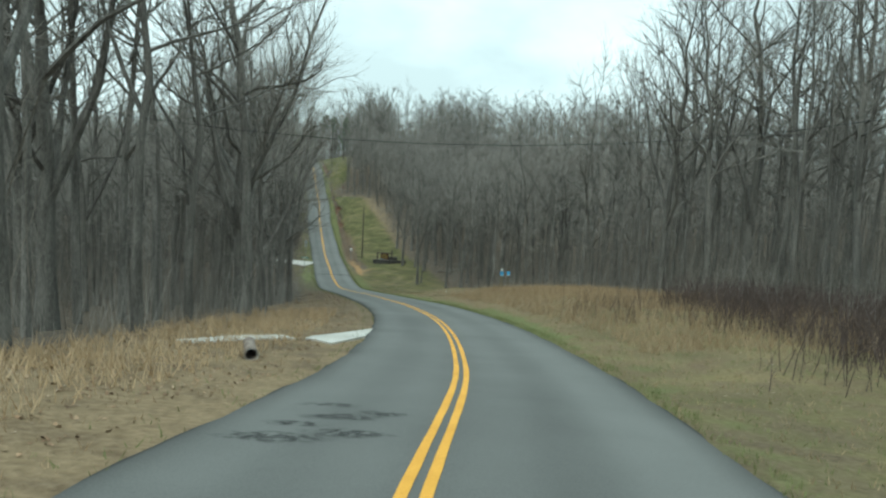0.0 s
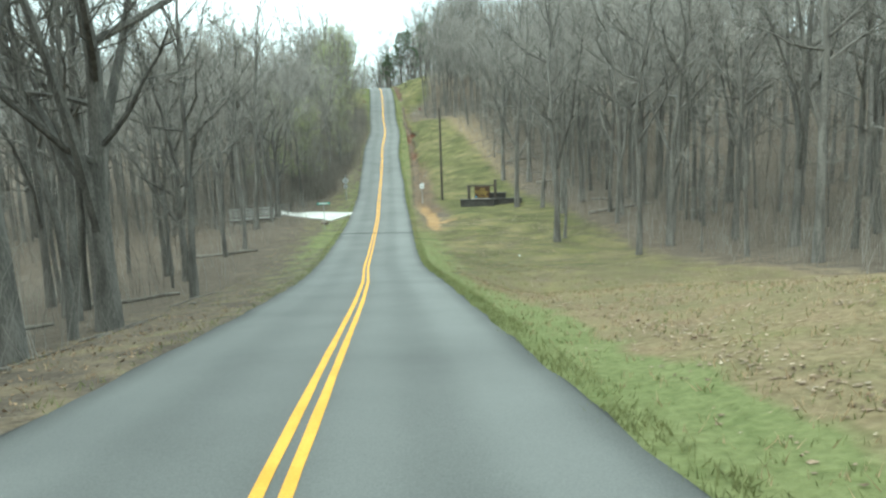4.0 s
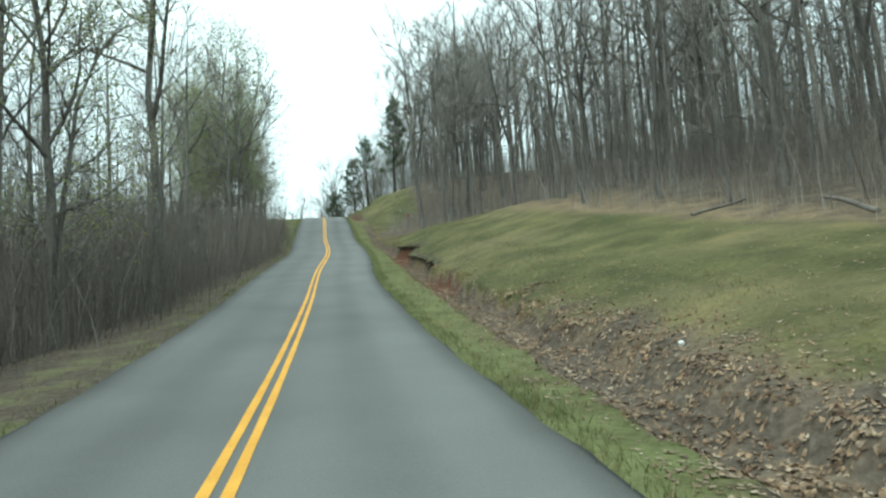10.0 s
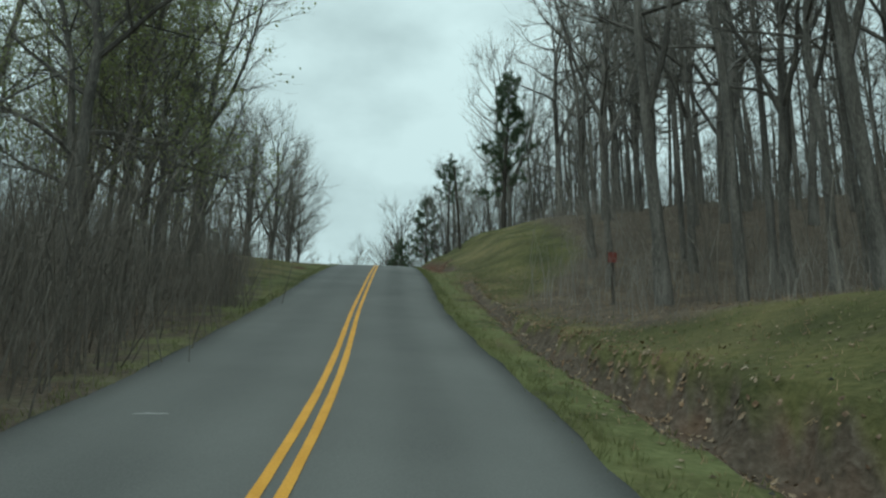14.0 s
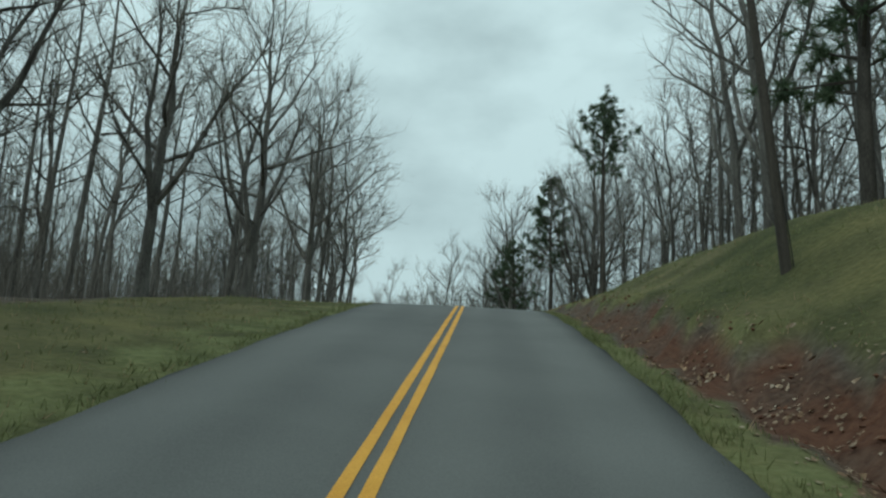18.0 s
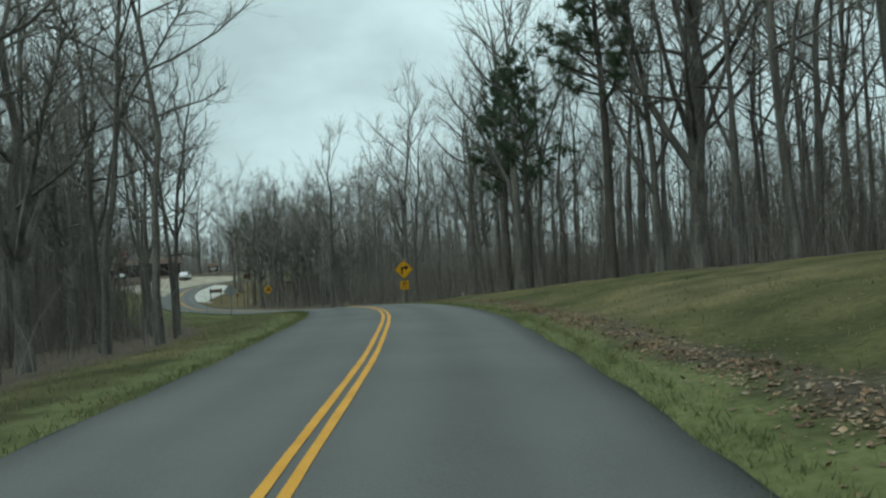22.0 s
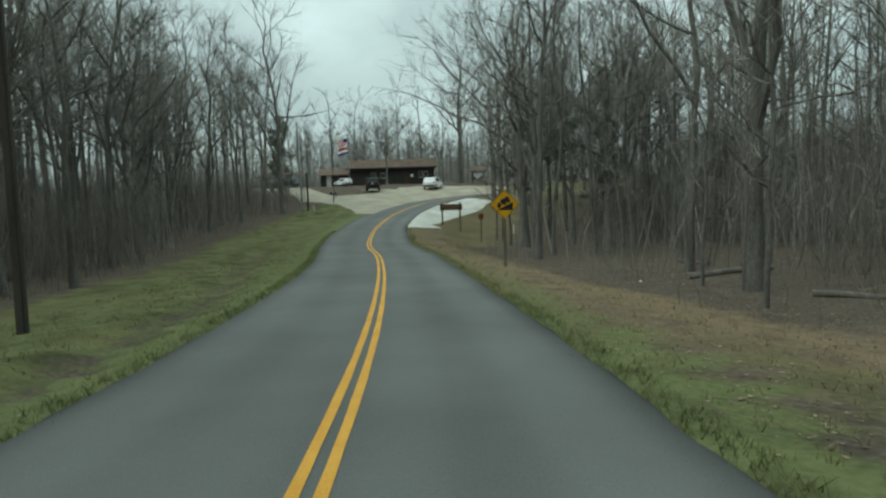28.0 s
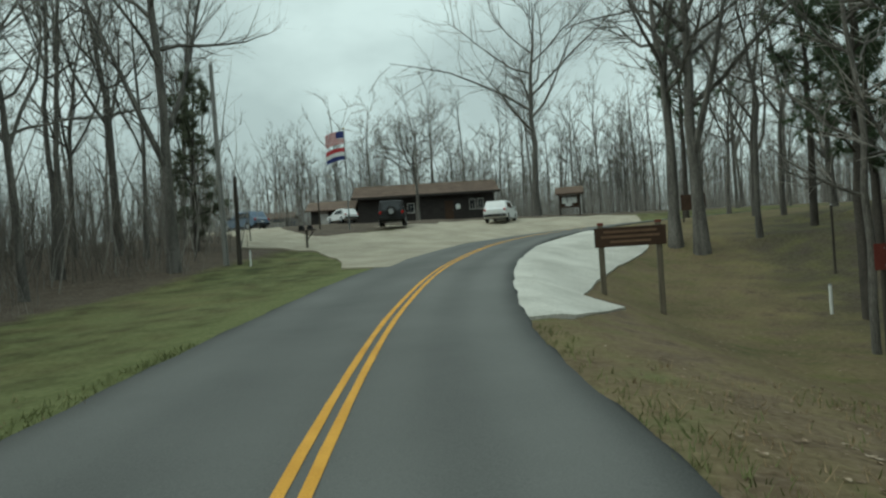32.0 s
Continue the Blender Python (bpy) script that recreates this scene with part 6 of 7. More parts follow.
def wide_notice(x, y, rz):
    r = thing("notice_board", (x, y, zat(x, y)), rz, "dark brown notice board on two posts under the trees", "park sign")
    for px in (-0.62, 0.62):
        part("post", new_box((px - 0.05, -0.05, -0.3), (px + 0.05, 0.05, 1.75), 0.006), M_POLE, r)
    part("board", new_box((-0.72, -0.09, 0.75), (0.72, -0.053, 1.7), 0.008), M_BROWN, r)


small_red_sign(-78.68, 362.57, heading(362), 2.35, 0.40)
small_red_sign(-9.6, 202.2, heading(200), 1.6, 0.27)
wide_notice(-91.0, 391.7, 10)


def marker(x, y, h, mat=None, label="slim white marker post in the grass"):
    r = thing("marker_post", (x, y, zat(x, y)), 0, label, "marker post")
    part("tube", new_tube([(0, 0, -0.2), (0, 0, h)], 0.05, 8), mat or M_WHITE, r)
    part("cap", new_tube([(0, 0, h), (0, 0, h + 0.05)], [0.055, 0.03], 8), M_STEEL, r)


marker(-80.95, 372.1, 0.85)
marker(-81.65, 378.2, 2.6, M_POLE, "slim dark wooden post at the woods' edge")
marker(-31.8, 304.5, 0.62, M_CONCRETE, "weathered pale grey marker post in the grass")
marker(-104.8, 369.1, 0.7)


def rail_fence(pts, seed):
    rng = np.random.default_rng(seed)
    r = thing("rail_fence", (pts[0][0], pts[0][1], 0), 0, "weathered split rail fence beside the driveway", "fence")
    o = Vector((pts[0][0], pts[0][1], 0))
    for (x0, y0), (x1, y1) in zip(pts, pts[1:]):
        z0, z1 = zat(x0, y0), zat(x1, y1)
        for k in (0.45, 0.85, 1.15):
            part("rail", new_tube([Vector((x0, y0, z0 + k)) - o, Vector((x1, y1, z1 + k + rng.normal(0, 0.03))) - o], 0.055, 6), M_DEADWOOD, r)
    for x, y in pts:
        part("post", new_tube([Vector((x, y, zat(x, y) - 0.4)) - o, Vector((x, y, zat(x, y) + 1.35)) - o], 0.09, 7), M_DEADWOOD, r)


rail_fence(along((132.5, -13.0), (134.8, -15.0), (136.8, -17.0), (138.6, -19.2)), 4)
rail_fence(along((126.5, -13.2), (124.5, -15.5), (122.5, -18.0)), 5)


def log(x, y, rz, length, r0, label):
    z = zat(x, y)
    rg = np.random.default_rng(int(abs(x * 7 + y * 3)))
    c, s = math.cos(radians(rz)), math.sin(radians(rz))
    pts = []
    for t in np.linspace(-0.5, 0.5, 6):
        px, py = x + c * t * length, y + s * t * length
        pts.append((px, py, zat(px, py) + r0 * 0.7 + rg.normal(0, 0.02)))
    tagged(part("fallen_log", new_tube(pts, list(np.linspace(r0, r0 * 0.6, 6)), 8), M_DEADWOOD), label, "log", "fallen logs")


for s, d, a, ln, r0 in ((92.0, -10.8, 10, 4.0, .12), (108.0, -10.6, 5, 5.0, .13), (84.0, -13.0, 60, 4.5, .12), (116.0, 20.5, 15, 6.0, .14), (121.0, 22.0, -10, 5.0, .12), (136.0, 21.0, 5, 7.0, .15), (141.0, 19.0, -20, 4.0, .11), (150.0, 19.0, 8, 6.0, .13),
                        (157.0, 18.0, 30, 4.0, .11), (156.0, 15.6, 62, 3.6, .08), (160.0, 16.4, 70, 4.2, .09), (165.0, 15.2, 20, 3.0, .07), (343.0, 12.0, 30, 5.0, .12), (336.0, 12.5, -10, 4.0, .10), (349.0, 13.5, 80, 4.5, .12), (66.0, -12.0, 20, 4.0, .11)):
    p = road_xyz(s, d)
    log(p.x, p.y, heading(s) + a, ln, r0, "grey fallen log on the leaf litter")


for s, d, a, ln, r0 in ((58.0, -6.0, 70, 2.2, .035), (61.5, -5.4, 20, 1.8, .03), (64.0, -7.4, 110, 2.6, .045), (67.5, -6.1, 50, 2.0, .03), (70.2, -5.6, 140, 1.6, .03), (73.0, -6.6, 15, 2.8, .04), (76.5, -5.9, 80, 2.0, .035), (79.0, -6.8, 35, 2.4, .04), (84.0, -6.2, 120, 2.2, .035), (88.0, -7.0, 60, 2.6, .04)):
    p = road_xyz(s, d)
    log(p.x, p.y, a, ln, r0, "thin pale fallen branch in the leaf litter")


# ---------------------------------------------------------------- park office and car park
def house(x, y, rz):
    g = zat(x, y) - 0.1
    r = thing("park_office", (x, y, g), rz, "long low dark-stained wooden office with a brown shingle roof", "building")
    L, D, H = 7.0, 4.0, 2.9
    for n, lo, hi in (("front_wall", (-L, -D, -0.6), (L, -D + 0.15, H)), ("back_wall", (-L, D - 0.15, -0.6), (L, D, H)), ("end_wall", (-L, -D + 0.15, -0.6), (-L + 0.15, D - 0.15, H)), ("end_wall", (L - 0.15, -D + 0.15, -0.6), (L, D - 0.15, H))):
        w = part(n, new_box(lo, hi), M_SIDING, r)
        if n == "front_wall":
            for k in range(34):
                bx = -L + 0.2 + k * 0.4
                part("batten", new_box((bx - 0.025, -D - 0.022, -0.3), (bx + 0.025, -D - 0.002, H - 0.02)), M_SIDING, w)
    for n, s in (("roof_slope", -1), ("roof_slope", 1)):
        bm = bmesh.new()
        v = [bm.verts.new(c) for c in ((-L - 0.6, s * (D + 0.7), H - 0.12), (L + 0.6, s * (D + 0.7), H - 0.12), (L + 0.6, 0, H + 1.45), (-L - 0.6, 0, H + 1.45))]
        f = bm.faces.new(v)
        e = bmesh.ops.extrude_face_region(bm, geom=[f])
        for q in e["geom"]:
            if isinstance(q, bmesh.types.BMVert):
                q.co.z += 0.14
        bmesh.ops.recalc_face_normals(bm, faces=bm.faces)
        slope = part(n, bm, M_ROOF, r)
        if s < 0:
            for k in range(9):
                t = (k + 0.5) / 9
                yy, zz = s * (D + 0.7) * (1 - t), H - 0.12 + 1.57 * t + 0.15
                part("shingle_course", new_box((-L - 0.61, yy - 0.02, zz - 0.06), (L + 0.61, yy + 0.02, zz + 0.015)), M_ROOF, slope)
    for sx in (-L, L):
        part("gable", plate([(-D, H), (D, H), (0, H + 1.4)], 0.1), M_SIDING, r).matrix_local = Matrix.Translation((sx - 0.05, 0, 0)) @ Matrix.Rotation(radians(90), 4, "Z")
    part("fascia", new_box((-L - 0.6, -D - 0.74, H - 0.20), (L + 0.6, -D - 0.70, H + 0.02)), M_SIDING, r)
    for wx, ww, wz, wh in ((4.75, 0.5, 1.65, 1.0), (5.6, 0.5, 1.65, 1.0), (-3.2, 0.6, 1.6, 0.9), (-1.6, 0.6, 1.6, 0.9)):
        w = part("window", new_box((wx - ww / 2, -D - 0.03, wz - wh / 2), (wx + ww / 2, -D - 0.006, wz + wh / 2)), M_GLASS, r, "pale framed window")
        for lo, hi in (((wx - ww / 2 - .06, wz - wh / 2 - .06), (wx + ww / 2 + .06, wz - wh / 2)), ((wx - ww / 2 - .06, wz + wh / 2), (wx + ww / 2 + .06, wz + wh / 2 + .06)),
                       ((wx - ww / 2 - .06, wz - wh / 2), (wx - ww / 2, wz + wh / 2)), ((wx + ww / 2, wz - wh / 2), (wx + ww / 2 + .06, wz + wh / 2)), ((wx - .015, wz - wh / 2), (wx + .015, wz + wh / 2))):
            part("window_frame", new_box((lo[0], -D - 0.05, lo[1]), (hi[0], -D - 0.004, hi[1])), M_TRIM, w)
    d = part("door", new_box((1.9, -D - 0.05, 0.1), (2.8, -D - 0.006, 2.15), 0.01), M_BROWN, r)
    part("handle", new_tube([(2.68, -D - 0.09, 1.05), (2.68, -D - 0.09, 1.2)], 0.015, 6), M_STEEL, d)
    part("notice", new_box((3.05, -D - 0.035, 1.25), (3.5, -D - 0.006, 1.75)), M_WHITE, r, "white paper notice")
    part("porch_post", new_box((-0.06 - 2.5, -D - 0.66, -0.4), (0.06 - 2.5, -D - 0.54, H - 0.12)), M_SIDING, r)
    # the lower wing at the far end
    for n, lo, hi in (("wing_wall", (-12.1, -2.6, -0.6), (-7.15, -2.45, 2.0)), ("wing_wall", (-12.1, 2.45, -0.6), (-7.15, 2.6, 2.0)), ("wing_wall", (-12.1, -2.45, -0.6), (-11.95, 2.45, 2.0))):
        part(n, new_box(lo, hi), M_SIDING, r)
    for s in (-1, 1):
        bm = bmesh.new()
        f = bm.faces.new([bm.verts.new(c) for c in ((-12.6, s * 3.2, 1.9), (-7.4, s * 3.2, 1.9), (-7.4, 0, 3.0), (-12.6, 0, 3.0))])
        e = bmesh.ops.extrude_face_region(bm, geom=[f])
        for q in e["geom"]:
            if isinstance(q, bmesh.types.BMVert):
                q.co.z += 0.12
        bmesh.ops.recalc_face_normals(bm, faces=bm.faces)
        part("wing_roof", bm, M_ROOF, r)
    part("wing_gable", plate([(-2.6, 2.0), (2.6, 2.0), (0, 2.95)], 0.1), M_SIDING, r).matrix_local = Matrix.Translation((-12.05, 0, 0)) @ Matrix.Rotation(radians(90), 4, "Z")
    part("wing_door", new_box((-11.1, -2.66, 0.0), (-10.3, -2.605, 1.9), 0.01), M_TRIM, r, "pale side door")
    part("porch_post", new_box((4.3, -D - 0.66, -0.4), (4.42, -D - 0.54, H - 0.12)), M_SIDING, r)


house(-124.6, 407.6, 39)


def garage(x, y, rz):
    r = thing("garage", (x, y, zat(x, y) - 0.05), rz, "low blue-grey garage with two pale doors behind the lot", "building")
    part("wall", new_box((-3.6, 0, -0.4), (3.6, 4.2, 2.5)), M_GARAGE, r)
    for px in (-1.6, 1.6):
        d = part("garage_door", new_box((px - 1.15, -0.05, 0.0), (px + 1.15, -0.004, 2.0)), M_TRIM, r, "pale panelled garage door")
        for k in range(1, 4):
            part("door_groove", new_box((px - 1.15, -0.056, k * 0.5 - 0.012), (px + 1.15, -0.052, k * 0.5 + 0.012)), M_STEEL, d)
    for s in (0, 1):
        bm = bmesh.new()
        y0 = -0.4 if s == 0 else 4.6
        f = bm.faces.new([bm.verts.new(c) for c in ((-3.9, y0, 2.42), (3.9, y0, 2.42), (3.9, 2.1, 3.3), (-3.9, 2.1, 3.3))])
        e = bmesh.ops.extrude_face_region(bm, geom=[f])
        for q in e["geom"]:
            if isinstance(q, bmesh.types.BMVert):
                q.co.z += 0.1
        bmesh.ops.recalc_face_normals(bm, faces=bm.faces)
        part("roof_slope", bm, M_ROOF, r)


garage(-148.5, 404.5, 39)


def wheel(parent, x, y, z, r, w):
    bm = new_tube([(x - w / 2, y, z), (x - w * 0.4, y, z), (x + w * 0.4, y, z), (x + w / 2, y, z)], [r * 0.88, r, r, r * 0.88], 18)
    t = part("wheel", bm, M_TYRE, parent)
    for s in (-1, 1):
        part("rim", new_tube([(x + s * w * 0.45, y, z), (x + s * (w / 2 + 0.012), y, z)], [r * 0.58, r * 0.52], 14), M_RIM, t)


def body_profile(half, prof):
    """A car body lofted across: profile of (y, z) along the car, narrowed towards the roof."""
    bm = bmesh.new()
    rows = []
    zmax = max(z for _, z in prof)
    for x in (-1.0, -0.88, 0.88, 1.0):
        row = []
        for y, z in prof:
            k = 1.0 if z < zmax * 0.56 else 1.0 - 0.14 * (z - zmax * 0.56) / (zmax * 0.44)
            inset = 0.05 if abs(x) == 1.0 else 0.0
            cy, cz = 0.0, zmax * 0.5
            row.append(bm.verts.new((x * half * k, cy + (y - cy) * (1 - inset * 0.6), cz + (z - cz) * (1 - inset))))
        rows.append(row)
    n = len(prof)
    for a, b in zip(rows, rows[1:]):
        for k in range(n):
            bm.faces.new((a[k], a[(k + 1) % n], b[(k + 1) % n], b[k]))
    bm.faces.new(rows[0][::-1])
    bm.faces.new(rows[-1])
    bmesh.ops.recalc_face_normals(bm, faces=bm.faces)
    return bm


def glass(parent, pts, name="window"):
    bm = bmesh.new()
    f = bm.faces.new([bm.verts.new(p) for p in pts])
    n = f.normal
    f.normal_update()
    e = bmesh.ops.extrude_face_region(bm, geom=[f])
    for q in e["geom"]:
        if isinstance(q, bmesh.types.BMVert):
            q.co += f.normal * 0.008
    bmesh.ops.recalc_face_normals(bm, faces=bm.faces)
    part(name, bm, M_GLASS, parent)


def suv(x, y, rz, paint, label, boxy=False, spare=False):
    """A car whose rear faces -y."""
    r = thing("parked_car", (x, y, zat(x, y) + 0.03), rz, label, "car", "parked cars")
    half, ln = 0.93, 4.5 if not boxy else 4.0
    top = 1.72 if not boxy else 1.82
    a = -ln / 2
    if boxy:
        prof = [(a, 0.50), (a, 1.05), (a + 0.06, top - 0.06), (a + 0.15, top), (a + 2.15, top), (a + 2.5, 1.10), (a + 3.85, 1.04), (a + 3.95, 0.50), (a + 3.6, 0.36), (a + 0.4, 0.36)]
    else:
        prof = [(a, 0.48), (a - 0.02, 0.98), (a + 0.22, 1.14), (a + 0.55, top - 0.03), (a + 1.0, top), (a + 2.3, top - 0.02), (a + 3.15, 1.10), (a + 4.3, 0.92), (a + 4.48, 0.50), (a + 4.1, 0.32), (a + 0.4, 0.32)]
    b = part("body", body_profile(half, prof), paint, r)
    rim = 0.37 if not boxy else 0.40
    for sx in (-1, 1):
        for wy in (a + 0.85, a + ln - 0.9):
            wheel(r, sx * (half - 0.10), wy, rim, rim, 0.24)
    k = 0.80
    if boxy:
        glass(r, [(-k * .8, a - 0.01, 1.14), (k * .8, a - 0.01, 1.14), (k * .74, a + 0.045, top - 0.14), (-k * .74, a + 0.045, top - 0.14)], "rear_window")
    else:
        glass(r, [(-k * .86, a + 0.255, 1.19), (k * .86, a + 0.255, 1.19), (k * .74, a + 0.52, top - 0.10), (-k * .74, a + 0.52, top - 0.10)], "rear_window")
    for sx in (-1, 1):
        glass(r, [(sx * (half * 0.985 + 0.004), a + 0.6, 1.12), (sx * (half * 0.985 + 0.004), a + 2.6, 1.12), (sx * (half * 0.89 + 0.004), a + 2.1, top - 0.15), (sx * (half * 0.89 + 0.004), a + 0.75, top - 0.15)][::sx], "side_window")
        part("tail_lamp", new_box((sx * (half - 0.14) - 0.09, a - 0.035, 0.86), (sx * (half - 0.14) + 0.09, a + 0.05, 1.06), 0.02), M_TAIL, r)
        part("mirror", new_box((sx * (half + 0.12) - 0.10, a + ln * 0.58, 1.08), (sx * (half + 0.12) + 0.10, a + ln * 0.58 + 0.10, 1.24), 0.03), paint, r)
    part("bumper", new_box((-half + 0.04, a - 0.10, 0.42), (half - 0.04, a + 0.06, 0.62), 0.04), M_TYRE, r)
    part("number_plate", new_box((-0.17, a - 0.045, 0.70), (0.17, a - 0.03, 0.82)), M_WHITE, r)
    part("exhaust", new_tube([(0.5, a - 0.05, 0.32), (0.5, a + 0.3, 0.32)], 0.03, 8), M_STEEL, r)
    if spare:
        w = part("spare_wheel", new_tube([(0, a - 0.26, 1.02), (0, a - 0.22, 1.02), (0, a - 0.08, 1.02), (0, a - 0.04, 1.02)], [0.32, 0.37, 0.37, 0.32], 20), M_TYRE, r)
        part("rim", new_tube([(0, a - 0.27, 1.02), (0, a - 0.25, 1.02)], [0.18, 0.2], 14), M_RIM, w)
    return r


suv(-111.35, 387.0, 38, M_CARBLACK, "black boxy off-roader with a spare wheel behind", True, True)
suv(-108.0, 396.5, 20, M_CARWHITE, "white estate car parked on pale gravel")
suv(-120.3, 390.6, 75, M_CARWHITE, "small white car parked behind the lawn island").scale = (0.72, 0.72, 0.66)
suv(-130.0, 387.8, 95, M_CARBLUE, "blue grey car parked far up the gravel lane")


def flagpole(x, y):
    r = thing("flagpole", (x, y, zat(x, y)), 225, "slim white flagpole with two flags", "flagpole")
    part("pole", new_tube([(0, 0, -0.3), (0, 0, 3.5), (0, 0, 7.4)], [0.055, 0.05, 0.035], 10), M_STEEL, r)
    bm = bmesh.new()
    bmesh.ops.create_icosphere(bm, subdivisions=2, radius=0.07, matrix=Matrix.Translation((0, 0, 7.45)))
    part("finial", bm, M_GOLD, r)

    def cloth(z0, z1, x0, x1):
        bm = bmesh.new()
        n = 9
        wave = lambda u: (0.10 * math.sin(u * 7 + z0) * u, -0.35 * u * u)
        cols = []
        for i in range(n):
            u = x0 + (x1 - x0) * i / (n - 1)
            wy, dz = wave(u)
            cols.append((bm.verts.new((0.04 + u * 1.35, wy, z0 + dz)), bm.verts.new((0.04 + u * 1.35, wy, z1 + dz))))
        for p, q in zip(cols, cols[1:]):
            bm.faces.new((p[0], q[0], q[1], p[1]))
        e = bmesh.ops.extrude_face_region(bm, geom=list(bm.faces))
        for v in e["geom"]:
            if isinstance(v, bmesh.types.BMVert):
                v.co.y += 0.006
        bmesh.ops.recalc_face_normals(bm, faces=bm.faces)
        return bm

    f = part("national_flag", cloth(6.35, 6.42, 0, 1), M_FLAGRED, r, "striped red and white flag with a blue corner")
    for k in range(1, 13):
        blue = k >= 6
        part("stripe", cloth(6.35 + k * 0.07, 6.42 + k * 0.07, 0.42 if blue else 0, 1), M_FLAGWHITE if k % 2 else M_FLAGRED, f)
    part("canton", cloth(6.77, 7.26, 0, 0.42), M_FLAGBLUE, f)
    g = part("state_flag", cloth(5.15, 5.45, 0, 1), M_FLAGBLUE, r, "red, white and blue banded flag")
    part("band", cloth(5.45, 5.75, 0, 1), M_FLAGWHITE, g)
    part("band", cloth(5.75, 6.05, 0, 1), M_FLAGRED, g)


flagpole(-113.9, 385.0)


def mailbox(x, y, rz):
    r = thing("mailbox", (x, y, zat(x, y)), rz, "dark mailbox pair on a braced timber post", "mailbox")
    part("post", new_box((-0.06, -0.06, -0.3), (0.06, 0.06, 1.0), 0.008), M_POLE, r)
    part("brace", new_tube([(0.0, 0, 0.45), (0.38, 0, 0.95)], 0.035, 6), M_POLE, r)
    part("plank", new_box((-0.45, -0.1, 1.0), (0.55, 0.1, 1.05), 0.006), M_POLE, r)
    for px in (-0.25, 0.22):
        o = [(px - 0.15, 1.055), (px + 0.15, 1.055), (px + 0.15, 1.2)] + [(px + 0.15 * math.cos(a), 1.2 + 0.12 * math.sin(a)) for a in np.linspace(0.3, 2.84, 7)] + [(px - 0.15, 1.2)]
        b = part("box", plate(o[::-1], 0.46), M_CARBLACK, r)
        b.location = (0, -0.23, 0)
        part("flag", new_box((px + 0.152, -0.1, 1.15), (px + 0.162, -0.06, 1.32)), M_REDSIGN, r)


mailbox(-107.6, 375.2, 40)


def kiosk(x, y, rz):
    r = thing("notice_kiosk", (x, y, zat(x, y)), rz, "roofed wooden notice kiosk with white papers", "kiosk")
    for px in (-0.95, 0.95):
        part("post", new_box((px - 0.08, -0.08, -0.3), (px + 0.08, 0.08, 2.2), 0.01), M_POLE, r)
    b = part("board", new_box((-0.87, -0.05, 0.8), (0.87, 0.03, 2.0)), M_BROWN, r)
    for px, pz, w, h in ((-0.5, 1.5, 0.22, 0.3), (0.0, 1.45, 0.2, 0.36), (0.45, 1.5, 0.24, 0.28), (-0.1, 1.1, 0.3, 0.16)):
        part("paper", new_box((px - w, -0.058, pz - h), (px + w, -0.052, pz + h)), M_WHITE, b)
    for s in (-1, 1):
        bm = bmesh.new()
        f = bm.faces.new([bm.verts.new(c) for c in ((-1.35, s * 0.8, 2.1), (1.35, s * 0.8, 2.1), (1.35, 0, 2.75), (-1.35, 0, 2.75))])
        e = bmesh.ops.extrude_face_region(bm, geom=[f])
        for q in e["geom"]:
            if isinstance(q, bmesh.types.BMVert):
                q.co.z += 0.08
        bmesh.ops.recalc_face_normals(bm, faces=bm.faces)
        part("roof_slope", bm, M_ROOF, r)


kiosk(-108.6, 410.0, 25)

for x, y, proto, size in ((-119.4, 399.8, BROAD[1], .80), (-87.3, 380.8, BROAD[0], 1.0), (-88.8, 381.7, BROAD[1], 1.25), (-85.5, 383.8, FOREST[1], .8), (-83.7, 387.2, PINES[0], .95), (-80.6, 383.0, PINES[1], 1.0), (-93.0, 396.5, PINES[0], .95), (-88.0, 394.0, FOREST[2], .7), (-90.5, 397.5, FOREST[4], .7), (-84.0, 396.0, OAKS[1], .7), (-78.5, 389.5, PINES[3], .7), (-112.6, 410.6, BROAD[0], 1.2), (-99.0, 420.0, OAKS[1], .6), (-112.0, 420.0, FOREST[2], .55), (-86.0, 392.0, FOREST[1], .85), (-104.0, 414.0, FOREST[0], .55),
                          (-76.0, 386.0, OAKS[0], .8), (-80.0, 372.0, PINES[0], .75), (-74.0, 377.0, PINES[1], .8), (-68.0, 369.0, FOREST[3], .9), (-90.0, 415.0, FOREST[4], .55), (-126.0, 420.0, OAKS[0], .55), (-137.0, 414.0, FOREST[0], .55),
                          (-141.0, 402.0, FOREST[1], .55), (-71.5, 365.0, FOREST[2], .8), (-134.0, 424.0, FOREST[2], .55), (-118.0, 426.0, FOREST[0], .55), (-64.0, 358.0, FOREST[0], .85), (-112.6, 371.4, CEDAR, .95), (-112.0, 368.0, FOREST[1], .8), (-113.6, 372.0, FOREST[0], .6)):
    put(proto, x, y, (x * 37) % 360, size)
rw = np.random.default_rng(31)
bx, by = rw.uniform(-190, -40, 1050), rw.uniform(395, 500, 1050)
u, v = (bx + 112) * 0.78 + (by - 396) * 0.63, -(bx + 112) * 0.63 + (by - 396) * 0.78
gd = np.abs(road_sd(bx, by)[1])
ok = (v > 25) & (gd > 9) | (u < -30) & (gd > 12)
many("office_woods", "bare hardwood trees behind the park office", "forest", 9, bx[ok], by[ok], MID_TREES, [M_BARK, M_TWIG], 0.46, 0.74)
bx, by = rw.uniform(-185, -40, 2600), rw.uniform(398, 455, 2600)
v = -(bx + 112) * 0.63 + (by - 396) * 0.78
ok = (v > 20) & (np.abs(road_sd(bx, by)[1]) > 9)
